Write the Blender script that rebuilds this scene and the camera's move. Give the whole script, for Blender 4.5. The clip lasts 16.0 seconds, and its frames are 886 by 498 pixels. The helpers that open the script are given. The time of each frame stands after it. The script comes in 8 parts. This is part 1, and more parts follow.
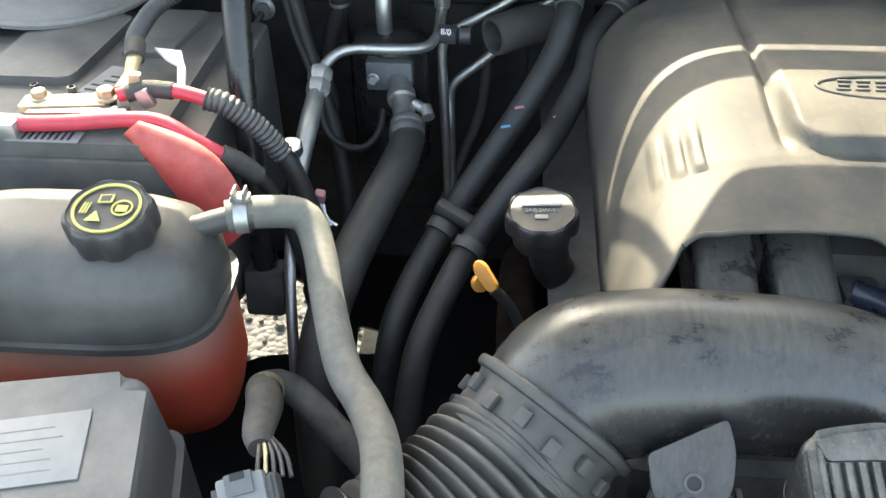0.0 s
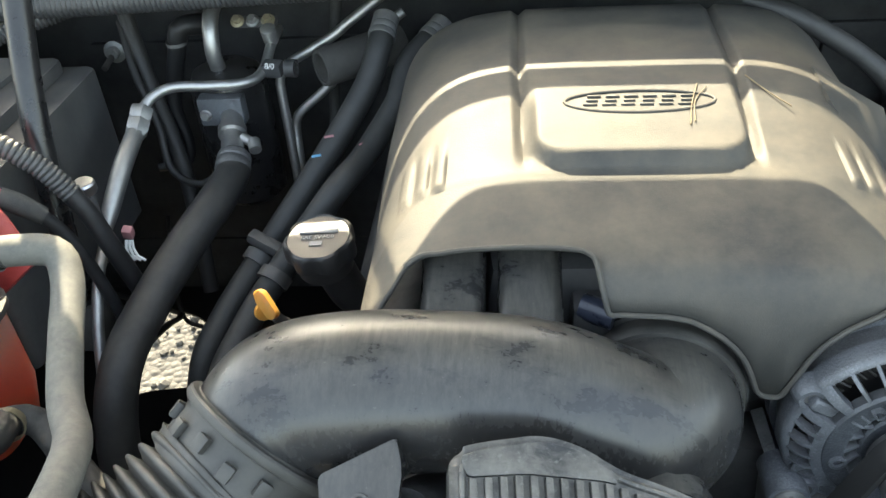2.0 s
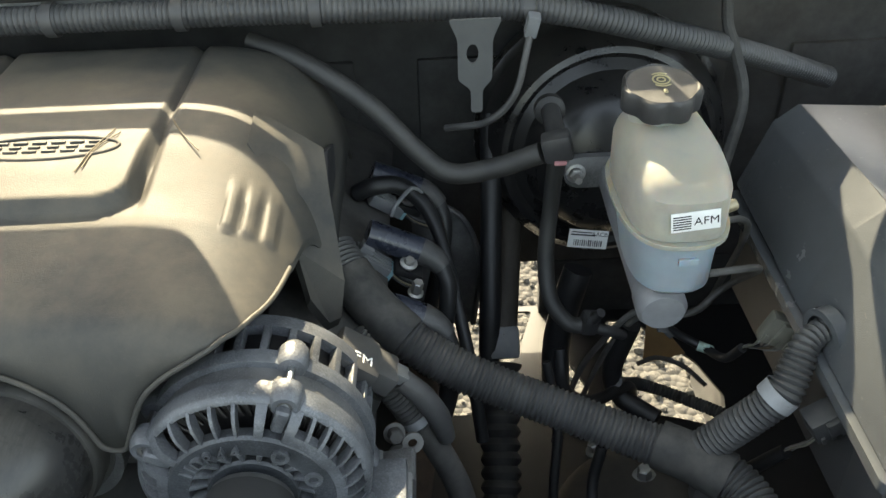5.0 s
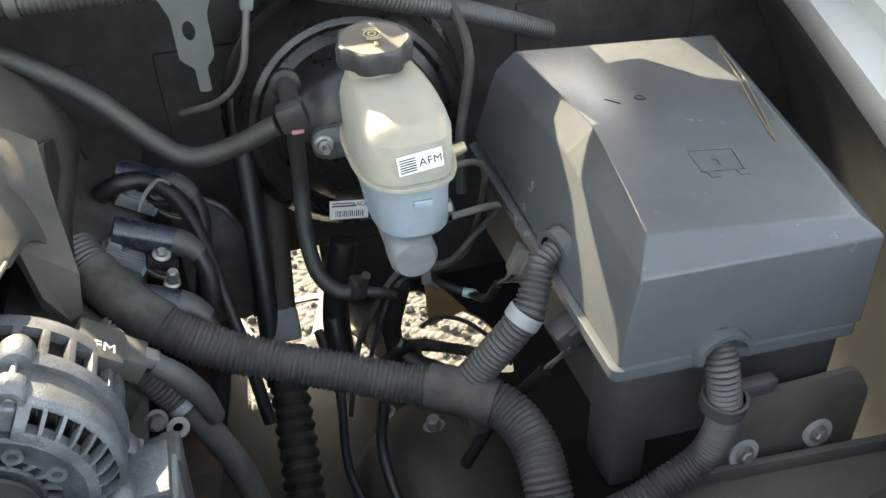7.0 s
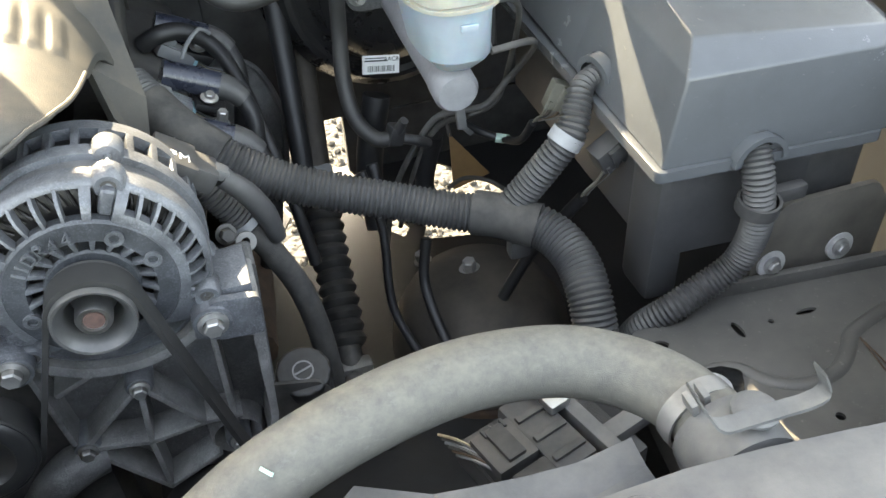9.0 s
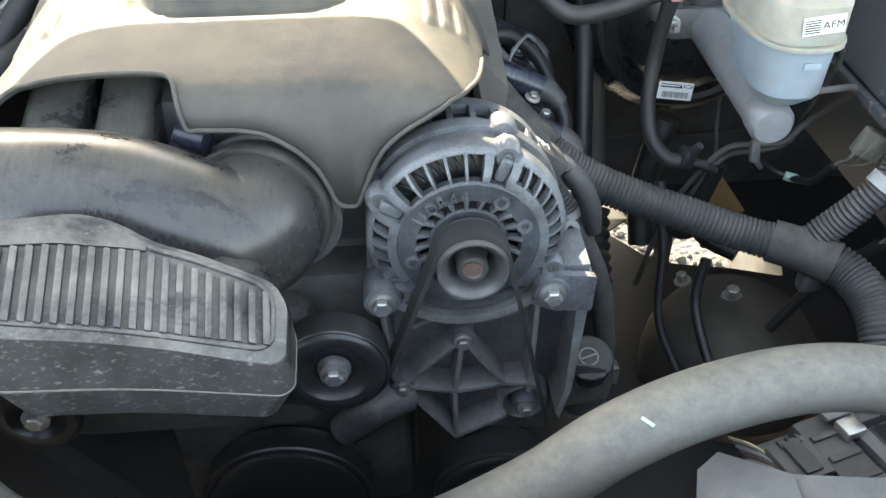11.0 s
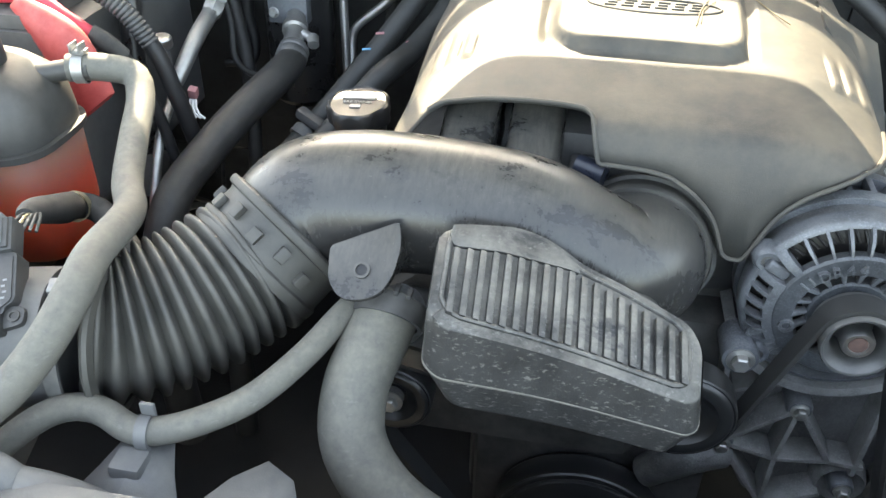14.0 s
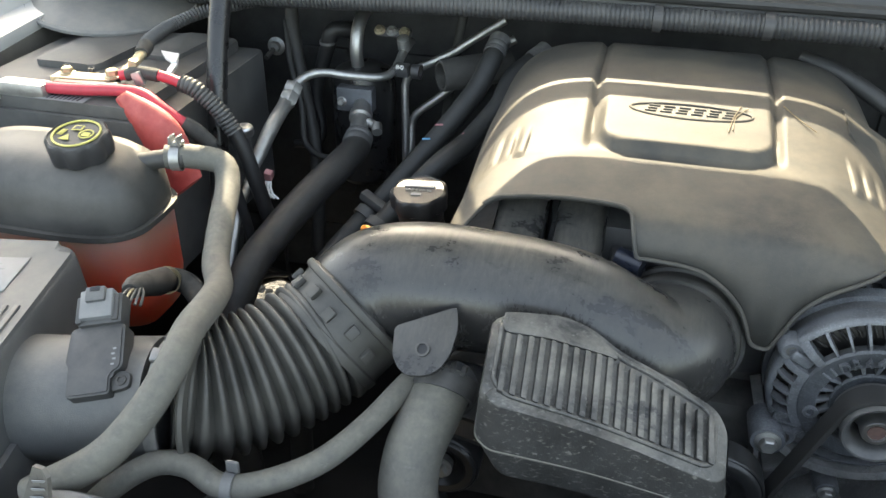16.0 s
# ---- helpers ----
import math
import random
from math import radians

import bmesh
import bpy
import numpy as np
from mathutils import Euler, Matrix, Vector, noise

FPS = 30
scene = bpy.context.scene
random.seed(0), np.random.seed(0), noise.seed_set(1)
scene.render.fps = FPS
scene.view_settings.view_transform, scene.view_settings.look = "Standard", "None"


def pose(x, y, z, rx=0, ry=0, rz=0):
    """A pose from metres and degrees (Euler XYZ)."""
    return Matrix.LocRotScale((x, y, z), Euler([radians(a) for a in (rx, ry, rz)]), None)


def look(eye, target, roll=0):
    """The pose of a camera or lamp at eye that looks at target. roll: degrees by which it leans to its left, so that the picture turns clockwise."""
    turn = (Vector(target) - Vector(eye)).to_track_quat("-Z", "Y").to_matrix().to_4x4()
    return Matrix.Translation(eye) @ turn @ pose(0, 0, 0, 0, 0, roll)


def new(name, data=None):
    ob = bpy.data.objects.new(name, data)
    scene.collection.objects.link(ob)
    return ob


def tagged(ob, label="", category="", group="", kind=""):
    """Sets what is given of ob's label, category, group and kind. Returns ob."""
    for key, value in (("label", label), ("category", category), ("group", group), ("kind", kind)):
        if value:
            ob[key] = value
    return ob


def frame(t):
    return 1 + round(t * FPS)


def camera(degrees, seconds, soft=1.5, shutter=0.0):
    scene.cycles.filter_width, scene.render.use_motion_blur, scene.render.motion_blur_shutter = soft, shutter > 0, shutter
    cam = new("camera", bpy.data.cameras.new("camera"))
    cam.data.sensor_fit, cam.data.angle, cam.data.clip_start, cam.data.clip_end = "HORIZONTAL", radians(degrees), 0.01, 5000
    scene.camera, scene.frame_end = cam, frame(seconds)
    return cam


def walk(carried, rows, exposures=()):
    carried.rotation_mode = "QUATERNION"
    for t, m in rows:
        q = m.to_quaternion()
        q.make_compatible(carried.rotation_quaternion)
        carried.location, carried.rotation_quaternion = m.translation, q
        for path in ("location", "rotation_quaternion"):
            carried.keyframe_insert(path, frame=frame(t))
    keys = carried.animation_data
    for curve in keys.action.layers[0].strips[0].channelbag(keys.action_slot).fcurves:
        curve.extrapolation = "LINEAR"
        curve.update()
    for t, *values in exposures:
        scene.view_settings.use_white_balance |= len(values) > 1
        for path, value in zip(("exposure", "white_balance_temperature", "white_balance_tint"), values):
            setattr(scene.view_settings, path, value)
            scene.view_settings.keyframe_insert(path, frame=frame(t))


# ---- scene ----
cam = camera(56.2, 16.0)
PATH = [
    (0, (0.032, -0.028, 1.455), (-0.086, 1.525, 0.201), -0.5),
    (0.5, (0.108, -0.028, 1.455), (-0.052, 1.557, 0.246), -0.9),
    (1, (0.167, -0.039, 1.455), (0.003, 1.549, 0.251), -0.8),
    (1.5, (0.205, -0.035, 1.455), (0.033, 1.554, 0.254), -1.7),
    (2, (0.248, -0.021, 1.451), (0.063, 1.57, 0.254), -4.3),
    (2.5, (0.356, -0.021, 1.44), (0.162, 1.574, 0.25), -1.9),
    (3, (0.431, -0.027, 1.442), (0.23, 1.573, 0.258), -0.9),
    (3.5, (0.511, -0.015, 1.44), (0.287, 1.591, 0.269), -2.0),
    (4, (0.563, -0.004, 1.437), (0.321, 1.605, 0.275), -3.3),
    (4.5, (0.608, 0.004, 1.442), (0.481, 1.629, 0.283), -2.9),
    (4.7, (0.625, 0.004, 1.44), (0.562, 1.637, 0.286), -2.5),
    (6.8, (0.696, -0.031, 1.409), (1.067, 1.577, 0.279), -3.1),
    (7, (0.702, -0.039, 1.403), (1.142, 1.545, 0.264), -2.5),
    (7.5, (0.714, -0.053, 1.377), (1.218, 1.43, 0.133), -2.6),
    (8, (0.706, -0.076, 1.362), (1.219, 1.382, 0.093), -2.9),
    (8.5, (0.688, -0.093, 1.353), (1.188, 1.373, 0.089), -2.4),
    (9, (0.623, -0.105, 1.353), (1.056, 1.374, 0.078), -3.2),
    (9.5, (0.557, -0.116, 1.358), (0.915, 1.385, 0.087), -2.2),
    (10, (0.505, -0.124, 1.365), (0.802, 1.406, 0.111), -1.1),
    (10.2, (0.492, -0.129, 1.366), (0.76, 1.412, 0.119), -0.8),
    (12.3, (0.395, -0.159, 1.384), (0.306, 1.467, 0.224), -1.9),
    (12.5, (0.38, -0.161, 1.384), (0.286, 1.469, 0.228), -1.9),
    (13, (0.345, -0.163, 1.385), (0.215, 1.465, 0.232), -0.1),
    (13.5, (0.315, -0.166, 1.388), (0.089, 1.438, 0.216), 0.4),
    (14, (0.289, -0.17, 1.391), (0.004, 1.434, 0.232), 1.1),
    (14.5, (0.26, -0.184, 1.392), (-0.058, 1.422, 0.243), 2.8),
    (15, (0.236, -0.202, 1.403), (-0.2, 1.386, 0.268), 2.7),
    (15.5, (0.237, -0.213, 1.422), (-0.177, 1.397, 0.31), 3.7),
    (16, (0.289, -0.222, 1.449), (-0.114, 1.438, 0.408), 0.8),
]
EXPOSURES = [(0, 3.18, 7230, 2), (0.5, 2.43, 7400, 2), (1, 2.4, 7480, 2), (1.5, 2.89, 7500, 2), (2, 3.12, 7500, 2), (2.5, 3.17, 7580, 2), (3, 3.25, 7580, 2), (3.5, 3.24, 7670, 2), (4, 2.92, 7920, 2), (4.7, 2.72, 8100, 2), (6.8, 3.02, 8010, 5), (7, 3.34, 8090, 5), (7.25, 3.65, 8320, 6), (7.5, 4.18, 8320, 6), (8, 4.16, 8320, 6), (9, 3.91, 8320, 6), (9.5, 3.8, 8070, 4), (10.2, 3.72, 7710, 4), (12.5, 3.73, 7620, 4), (13, 3.73, 7620, 4), (14, 3.67, 7620, 4), (15, 3.38, 7540, 4), (15.5, 3.26, 7620, 4), (16, 2.93, 7710, 4)]
walk(cam, [(t, look(eye, target, roll)) for t, eye, target, roll in PATH], EXPOSURES)

# ---- world, sun ----
SUN_WAY = Vector((-0.22, 0.72, 0.66)).normalized()
world = bpy.data.worlds.new("sky")
scene.world = world
world.use_nodes = True
_nt = world.node_tree
_nt.nodes.clear()
_sky = _nt.nodes.new("ShaderNodeTexSky")
_sky.sky_type = "NISHITA"
_sky.sun_disc = False
_sky.sun_elevation = math.asin(SUN_WAY.z)
_sky.sun_rotation = math.atan2(SUN_WAY.x, SUN_WAY.y)
_sky.air_density, _sky.dust_density, _sky.ozone_density = 0.9, 3.0, 0.4
_bg = _nt.nodes.new("ShaderNodeBackground")
_bg.inputs["Strength"].default_value = 0.15
_wo = _nt.nodes.new("ShaderNodeOutputWorld")
_haze = _nt.nodes.new("ShaderNodeHueSaturation")
_haze.inputs["Saturation"].default_value = 0.78
_nt.links.new(_sky.outputs[0], _haze.inputs["Color"])
_nt.links.new(_haze.outputs[0], _bg.inputs["Color"])
_nt.links.new(_bg.outputs[0], _wo.inputs["Surface"])

sun = new("sun", bpy.data.lights.new("sun", "SUN"))
sun.data.energy, sun.data.angle, sun.data.color = 2.8, radians(0.5), (1.0, 0.91, 0.77)
sun.matrix_world = Matrix.Translation((0, 3, 5)) @ SUN_WAY.to_track_quat("Z", "Y").to_matrix().to_4x4()


# ---- materials ----
def material(name, color, rough=0.5, metal=0.0, vary=0.25, scale=40.0, bump=0.15, fine=400.0,
             dust=0.0, dust_color=(0.30, 0.26, 0.20), dust_low=-0.3, sss=0.0, rough_vary=0.12, per_object=0.0, scuff=0.0, scuff_color=(0.02, 0.02, 0.02)):
    """A surface with blotches and fine grain, and dust that lies on what faces up."""
    m = bpy.data.materials.new(name)
    m.use_nodes = True
    nt = m.node_tree
    n, l = nt.nodes, nt.links
    b = n["Principled BSDF"]
    tc = n.new("ShaderNodeTexCoord")
    n1 = n.new("ShaderNodeTexNoise")
    n1.inputs["Scale"].default_value, n1.inputs["Detail"].default_value, n1.inputs["Roughness"].default_value = scale, 6.0, 0.65
    n2 = n.new("ShaderNodeTexNoise")
    n2.inputs["Scale"].default_value, n2.inputs["Detail"].default_value = fine, 3.0
    l.new(tc.outputs["Object"], n1.inputs["Vector"])
    l.new(tc.outputs["Object"], n2.inputs["Vector"])
    ramp = n.new("ShaderNodeMapRange")
    ramp.inputs["From Min"].default_value, ramp.inputs["From Max"].default_value = 0.3, 0.7
    ramp.inputs["To Min"].default_value, ramp.inputs["To Max"].default_value = 1 - vary, 1 + vary
    l.new(n1.outputs["Fac"], ramp.inputs["Value"])
    mul = n.new("ShaderNodeVectorMath")
    mul.operation = "SCALE"
    mul.inputs[0].default_value = color[:3]
    l.new(ramp.outputs[0], mul.inputs["Scale"])
    out = mul.outputs[0]
    if per_object:
        oi = n.new("ShaderNodeObjectInfo")
        pr = n.new("ShaderNodeMapRange")
        pr.inputs["To Min"].default_value, pr.inputs["To Max"].default_value = 1 - per_object, 1 + per_object
        l.new(oi.outputs["Random"], pr.inputs["Value"])
        m2 = n.new("ShaderNodeVectorMath")
        m2.operation = "SCALE"
        l.new(out, m2.inputs[0])
        l.new(pr.outputs[0], m2.inputs["Scale"])
        out = m2.outputs[0]
    rr = n.new("ShaderNodeMapRange")
    rr.inputs["To Min"].default_value, rr.inputs["To Max"].default_value = rough - rough_vary, min(1.0, rough + rough_vary)
    l.new(n1.outputs["Fac"], rr.inputs["Value"])
    rout = rr.outputs[0]
    if dust > 0:
        ge = n.new("ShaderNodeNewGeometry")
        sp = n.new("ShaderNodeSeparateXYZ")
        l.new(ge.outputs["Normal"], sp.inputs[0])
        up = n.new("ShaderNodeMapRange")
        up.inputs["From Min"].default_value, up.inputs["From Max"].default_value = dust_low, 0.9
        l.new(sp.outputs["Z"], up.inputs["Value"])
        n3 = n.new("ShaderNodeTexNoise")
        n3.inputs["Scale"].default_value, n3.inputs["Detail"].default_value, n3.inputs["Roughness"].default_value = scale * 0.5, 9.0, 0.7
        l.new(tc.outputs["Object"], n3.inputs["Vector"])
        d1 = n.new("ShaderNodeMapRange")
        d1.inputs["From Min"].default_value, d1.inputs["From Max"].default_value = 0.34, 0.66
        l.new(n3.outputs["Fac"], d1.inputs["Value"])
        d2 = n.new("ShaderNodeMath")
        d2.operation = "MULTIPLY"
        l.new(up.outputs[0], d2.inputs[0])
        l.new(d1.outputs[0], d2.inputs[1])
        d3 = n.new("ShaderNodeMath")
        d3.operation = "MULTIPLY"
        d3.use_clamp = True
        d3.inputs[1].default_value = dust * 1.6
        l.new(d2.outputs[0], d3.inputs[0])
        mx = n.new("ShaderNodeMix")
        mx.data_type = "RGBA"
        mx.inputs["B"].default_value = (*dust_color, 1)
        l.new(d3.outputs[0], mx.inputs["Factor"])
        l.new(out, mx.inputs["A"])
        out = mx.outputs["Result"]
        r2 = n.new("ShaderNodeMix")
        r2.inputs["B"].default_value = 0.75
        l.new(d3.outputs[0], r2.inputs["Factor"])
        l.new(rout, r2.inputs["A"])
        rout = r2.outputs["Result"]
    if scuff > 0:
        mp = n.new("ShaderNodeMapping")
        mp.inputs["Scale"].default_value = (1.0, 2.6, 1.0)
        l.new(tc.outputs["Object"], mp.inputs["Vector"])
        n4 = n.new("ShaderNodeTexNoise")
        n4.inputs["Scale"].default_value, n4.inputs["Detail"].default_value, n4.inputs["Roughness"].default_value, n4.inputs["Distortion"].default_value = 14.0, 10.0, 0.75, 0.4
        l.new(mp.outputs[0], n4.inputs["Vector"])
        s1 = n.new("ShaderNodeMapRange")
        s1.inputs["From Min"].default_value, s1.inputs["From Max"].default_value = 0.53, 0.62
        s1.inputs["To Max"].default_value = scuff
        l.new(n4.outputs["Fac"], s1.inputs["Value"])
        s2 = n.new("ShaderNodeMix")
        s2.data_type = "RGBA"
        s2.inputs["B"].default_value = (*scuff_color, 1)
        l.new(s1.outputs[0], s2.inputs["Factor"])
        l.new(out, s2.inputs["A"])
        out = s2.outputs["Result"]
        s3 = n.new("ShaderNodeMix")
        s3.inputs["B"].default_value = 0.30
        l.new(s1.outputs[0], s3.inputs["Factor"])
        l.new(rout, s3.inputs["A"])
        rout = s3.outputs["Result"]
    l.new(out, b.inputs["Base Color"])
    l.new(rout, b.inputs["Roughness"])
    b.inputs["Metallic"].default_value = metal
    b.inputs["Subsurface Weight"].default_value = sss
    b.inputs["Subsurface Radius"].default_value = (0.03, 0.012, 0.006)
    b.inputs["Subsurface Scale"].default_value = 1.0
    if bump:
        bp = n.new("ShaderNodeBump")
        bp.inputs["Strength"].default_value, bp.inputs["Distance"].default_value = bump, 0.0006
        l.new(n2.outputs["Fac"], bp.inputs["Height"])
        l.new(bp.outputs[0], b.inputs["Normal"])
    return m


def cast_material(name, dark, pale, rough):
    """Rough cast metal: grey with fine pale speckles, oily blotches and dust."""
    m = material(name, dark, rough, metal=0.25, scale=28, vary=0.45, fine=500, bump=0.8, dust=0.12, dust_color=(0.22, 0.20, 0.17))
    n, l = m.node_tree.nodes, m.node_tree.links
    b = n["Principled BSDF"]
    link_in = b.inputs["Base Color"].links[0]
    base = link_in.from_socket
    tc = n.new("ShaderNodeTexCoord")
    fine = n.new("ShaderNodeTexNoise")
    fine.inputs["Scale"].default_value, fine.inputs["Detail"].default_value, fine.inputs["Roughness"].default_value = 620, 4.0, 0.75
    patch = n.new("ShaderNodeTexNoise")
    patch.inputs["Scale"].default_value, patch.inputs["Detail"].default_value = 45, 5.0
    l.new(tc.outputs["Object"], fine.inputs["Vector"])
    l.new(tc.outputs["Object"], patch.inputs["Vector"])
    add = n.new("ShaderNodeMath")
    add.operation = "MULTIPLY_ADD"
    add.inputs[1].default_value = 0.55
    l.new(patch.outputs["Fac"], add.inputs[0])
    l.new(fine.outputs["Fac"], add.inputs[2])
    r = n.new("ShaderNodeMapRange")
    r.inputs["From Min"].default_value, r.inputs["From Max"].default_value, r.inputs["To Max"].default_value = 0.78, 1.04, 0.50
    l.new(add.outputs[0], r.inputs["Value"])
    mix = n.new("ShaderNodeMix")
    mix.data_type = "RGBA"
    mix.inputs["B"].default_value = (*pale, 1)
    l.new(r.outputs[0], mix.inputs["Factor"])
    l.new(base, mix.inputs["A"])
    l.new(mix.outputs["Result"], b.inputs["Base Color"])
    return m


def speckled(m, pale, scale, low, high, amount):
    """Adds small pale chips and scratches to a surface."""
    n, l = m.node_tree.nodes, m.node_tree.links
    b = n["Principled BSDF"]
    base = b.inputs["Base Color"].links[0].from_socket
    tc = n.new("ShaderNodeTexCoord")
    mp = n.new("ShaderNodeMapping")
    mp.inputs["Scale"].default_value = (1.0, 1.0, 2.2)
    mp.inputs["Rotation"].default_value = (0.3, 0.7, 0.2)
    ns = n.new("ShaderNodeTexNoise")
    ns.inputs["Scale"].default_value, ns.inputs["Detail"].default_value, ns.inputs["Roughness"].default_value = scale, 5.0, 0.7
    l.new(tc.outputs["Object"], mp.inputs["Vector"])
    l.new(mp.outputs[0], ns.inputs["Vector"])
    r = n.new("ShaderNodeMapRange")
    r.inputs["From Min"].default_value, r.inputs["From Max"].default_value, r.inputs["To Max"].default_value = low, high, amount
    l.new(ns.outputs["Fac"], r.inputs["Value"])
    mix = n.new("ShaderNodeMix")
    mix.data_type = "RGBA"
    mix.inputs["B"].default_value = (*pale, 1)
    l.new(r.outputs[0], mix.inputs["Factor"])
    l.new(base, mix.inputs["A"])
    l.new(mix.outputs["Result"], b.inputs["Base Color"])
    return m


def duct_material(name):
    """Glossy black moulding under a film of dust that has been wiped and scuffed through."""
    m = material(name, (0.021, 0.021, 0.022), 0.25, scale=22, vary=0.35, fine=800, bump=0.08, rough_vary=0.05)
    n, l = m.node_tree.nodes, m.node_tree.links
    b = n["Principled BSDF"]
    base, rough = b.inputs["Base Color"].links[0].from_socket, b.inputs["Roughness"].links[0].from_socket
    tc = n.new("ShaderNodeTexCoord")
    ge = n.new("ShaderNodeNewGeometry")
    sp = n.new("ShaderNodeSeparateXYZ")
    l.new(ge.outputs["Normal"], sp.inputs[0])
    up = n.new("ShaderNodeMapRange")
    up.inputs["From Min"].default_value, up.inputs["From Max"].default_value = 0.35, 0.98
    up.inputs["To Min"].default_value, up.inputs["To Max"].default_value = 0.10, 0.50
    l.new(sp.outputs["Z"], up.inputs["Value"])
    fac = up.outputs[0]
    for scale, stretch, lo, hi, floor in ((20.0, (1.0, 2.0, 1.0), 0.38, 0.50, 0.12), (150.0, (1.8, 0.22, 1.0), 0.36, 0.62, 0.45)):
        mp = n.new("ShaderNodeMapping")
        mp.inputs["Scale"].default_value = stretch
        mp.inputs["Rotation"].default_value = (0, 0, 0.25)
        l.new(tc.outputs["Object"], mp.inputs["Vector"])
        ns = n.new("ShaderNodeTexNoise")
        ns.inputs["Scale"].default_value, ns.inputs["Detail"].default_value, ns.inputs["Roughness"].default_value = scale, 8.0, 0.72
        l.new(mp.outputs[0], ns.inputs["Vector"])
        r = n.new("ShaderNodeMapRange")
        r.inputs["From Min"].default_value, r.inputs["From Max"].default_value, r.inputs["To Min"].default_value = lo, hi, floor
        l.new(ns.outputs["Fac"], r.inputs["Value"])
        mul = n.new("ShaderNodeMath")
        mul.operation = "MULTIPLY"
        l.new(fac, mul.inputs[0])
        l.new(r.outputs[0], mul.inputs[1])
        fac = mul.outputs[0]
    mix = n.new("ShaderNodeMix")
    mix.data_type = "RGBA"
    mix.inputs["B"].default_value = (0.135, 0.125, 0.105, 1)
    l.new(fac, mix.inputs["Factor"])
    l.new(base, mix.inputs["A"])
    l.new(mix.outputs["Result"], b.inputs["Base Color"])
    rm = n.new("ShaderNodeMix")
    rm.inputs["B"].default_value = 0.52
    l.new(fac, rm.inputs["Factor"])
    l.new(rough, rm.inputs["A"])
    l.new(rm.outputs["Result"], b.inputs["Roughness"])
    return m


COVER = material("cover_plastic", (0.036, 0.036, 0.034), 0.64, scale=25, vary=0.14, fine=900, bump=0.35, dust=0.17, dust_color=(0.25, 0.20, 0.135))
speckled(COVER, (0.075, 0.07, 0.06), 260, 0.58, 0.72, 0.5)
DUCT = duct_material("duct_plastic")
speckled(DUCT, (0.16, 0.15, 0.13), 300, 0.66, 0.72, 0.7)
RESBOX = material("resonator_plastic", (0.025, 0.025, 0.025), 0.42, scale=45, vary=0.35, fine=600, bump=0.35, dust=0.50, dust_color=(0.21, 0.195, 0.17), dust_low=0.15, scuff=0.85, scuff_color=(0.020, 0.020, 0.021))
speckled(RESBOX, (0.17, 0.165, 0.15), 190, 0.56, 0.66, 0.6)
BELLOW = material("bellows_rubber", (0.040, 0.039, 0.036), 0.55, scale=30, vary=0.25, dust=0.20, dust_color=(0.20, 0.185, 0.16))
BLACK = material("black_plastic", (0.046, 0.046, 0.047), 0.5, scale=40, vary=0.3, dust=0.12, dust_color=(0.18, 0.16, 0.13))
SOOT = material("insulated_firewall", (0.040, 0.040, 0.040), 0.9, scale=20, vary=0.5, fine=500, bump=0.3)
DARK = material("dark_grimy_metal", (0.066, 0.064, 0.061), 0.65, scale=30, vary=0.5, dust=0.08, dust_color=(0.16, 0.13, 0.10))
PAINT = material("black_gloss_paint", (0.012, 0.012, 0.013), 0.28, scale=30, vary=0.3, bump=0.03, dust=0.10, dust_color=(0.15, 0.14, 0.12))
HEATERHOSE = material("heater_hose_rubber", (0.017, 0.018, 0.018), 0.6, scale=50, vary=0.3, fine=900, bump=0.3, dust=0.05, dust_color=(0.15, 0.13, 0.11))
RUBBER = material("hose_rubber", (0.025, 0.025, 0.025), 0.55, scale=50, vary=0.25, fine=1200, bump=0.35, dust=0.09, dust_color=(0.17, 0.15, 0.12))
DUSTHOSE = material("dusty_hose_rubber", (0.098, 0.095, 0.084), 0.7, scale=160, vary=0.10, fine=1400, bump=0.5, dust=0.2, dust_color=(0.26, 0.24, 0.19))
speckled(DUSTHOSE, (0.17, 0.165, 0.15), 110, 0.58, 0.70, 0.5)
LOOM = material("corrugated_loom", (0.046, 0.047, 0.049), 0.45, scale=30, vary=0.2, dust=0.25, dust_color=(0.16, 0.15, 0.13))
# near black; makes up for missing shade round the coils and below the bay
NEARBLACK = material("near_black_rubber", (0.013, 0.013, 0.014), 0.5, scale=50, vary=0.3, bump=0.2)
TAPE = material("cloth_tape", (0.033, 0.033, 0.032), 0.8, scale=60, vary=0.3, fine=1500, bump=0.6, dust=0.18, dust_color=(0.2, 0.18, 0.15))
ALU = cast_material("cast_aluminium", (0.104, 0.111, 0.123), (0.27, 0.285, 0.31), 0.40)
# darker copy of cast_aluminium: the face's shade is in its colour
ALUFACE = cast_material("shaded_alternator_face", (0.046, 0.051, 0.059), (0.15, 0.165, 0.185), 0.42)
ALUDARK = cast_material("dirty_shaded_cast_aluminium", (0.105, 0.106, 0.108), (0.26, 0.26, 0.26), 0.50)
# paler copy of the bracket's alloy, its lit look put into the colour
BRACKETALU = cast_material("lit_bracket_aluminium", (0.20, 0.20, 0.20), (0.40, 0.40, 0.40), 0.50)
STEEL = material("bright_steel", (0.55, 0.55, 0.55), 0.32, metal=1.0, scale=80, vary=0.15, bump=0.1)
PIPE = material("aluminium_pipe", (0.42, 0.42, 0.41), 0.42, metal=0.9, scale=60, vary=0.2, bump=0.15, dust=0.2, dust_color=(0.28, 0.25, 0.2))
ZINC = material("zinc_steel", (0.42, 0.42, 0.41), 0.45, metal=0.85, scale=70, vary=0.25, bump=0.2, dust=0.2)
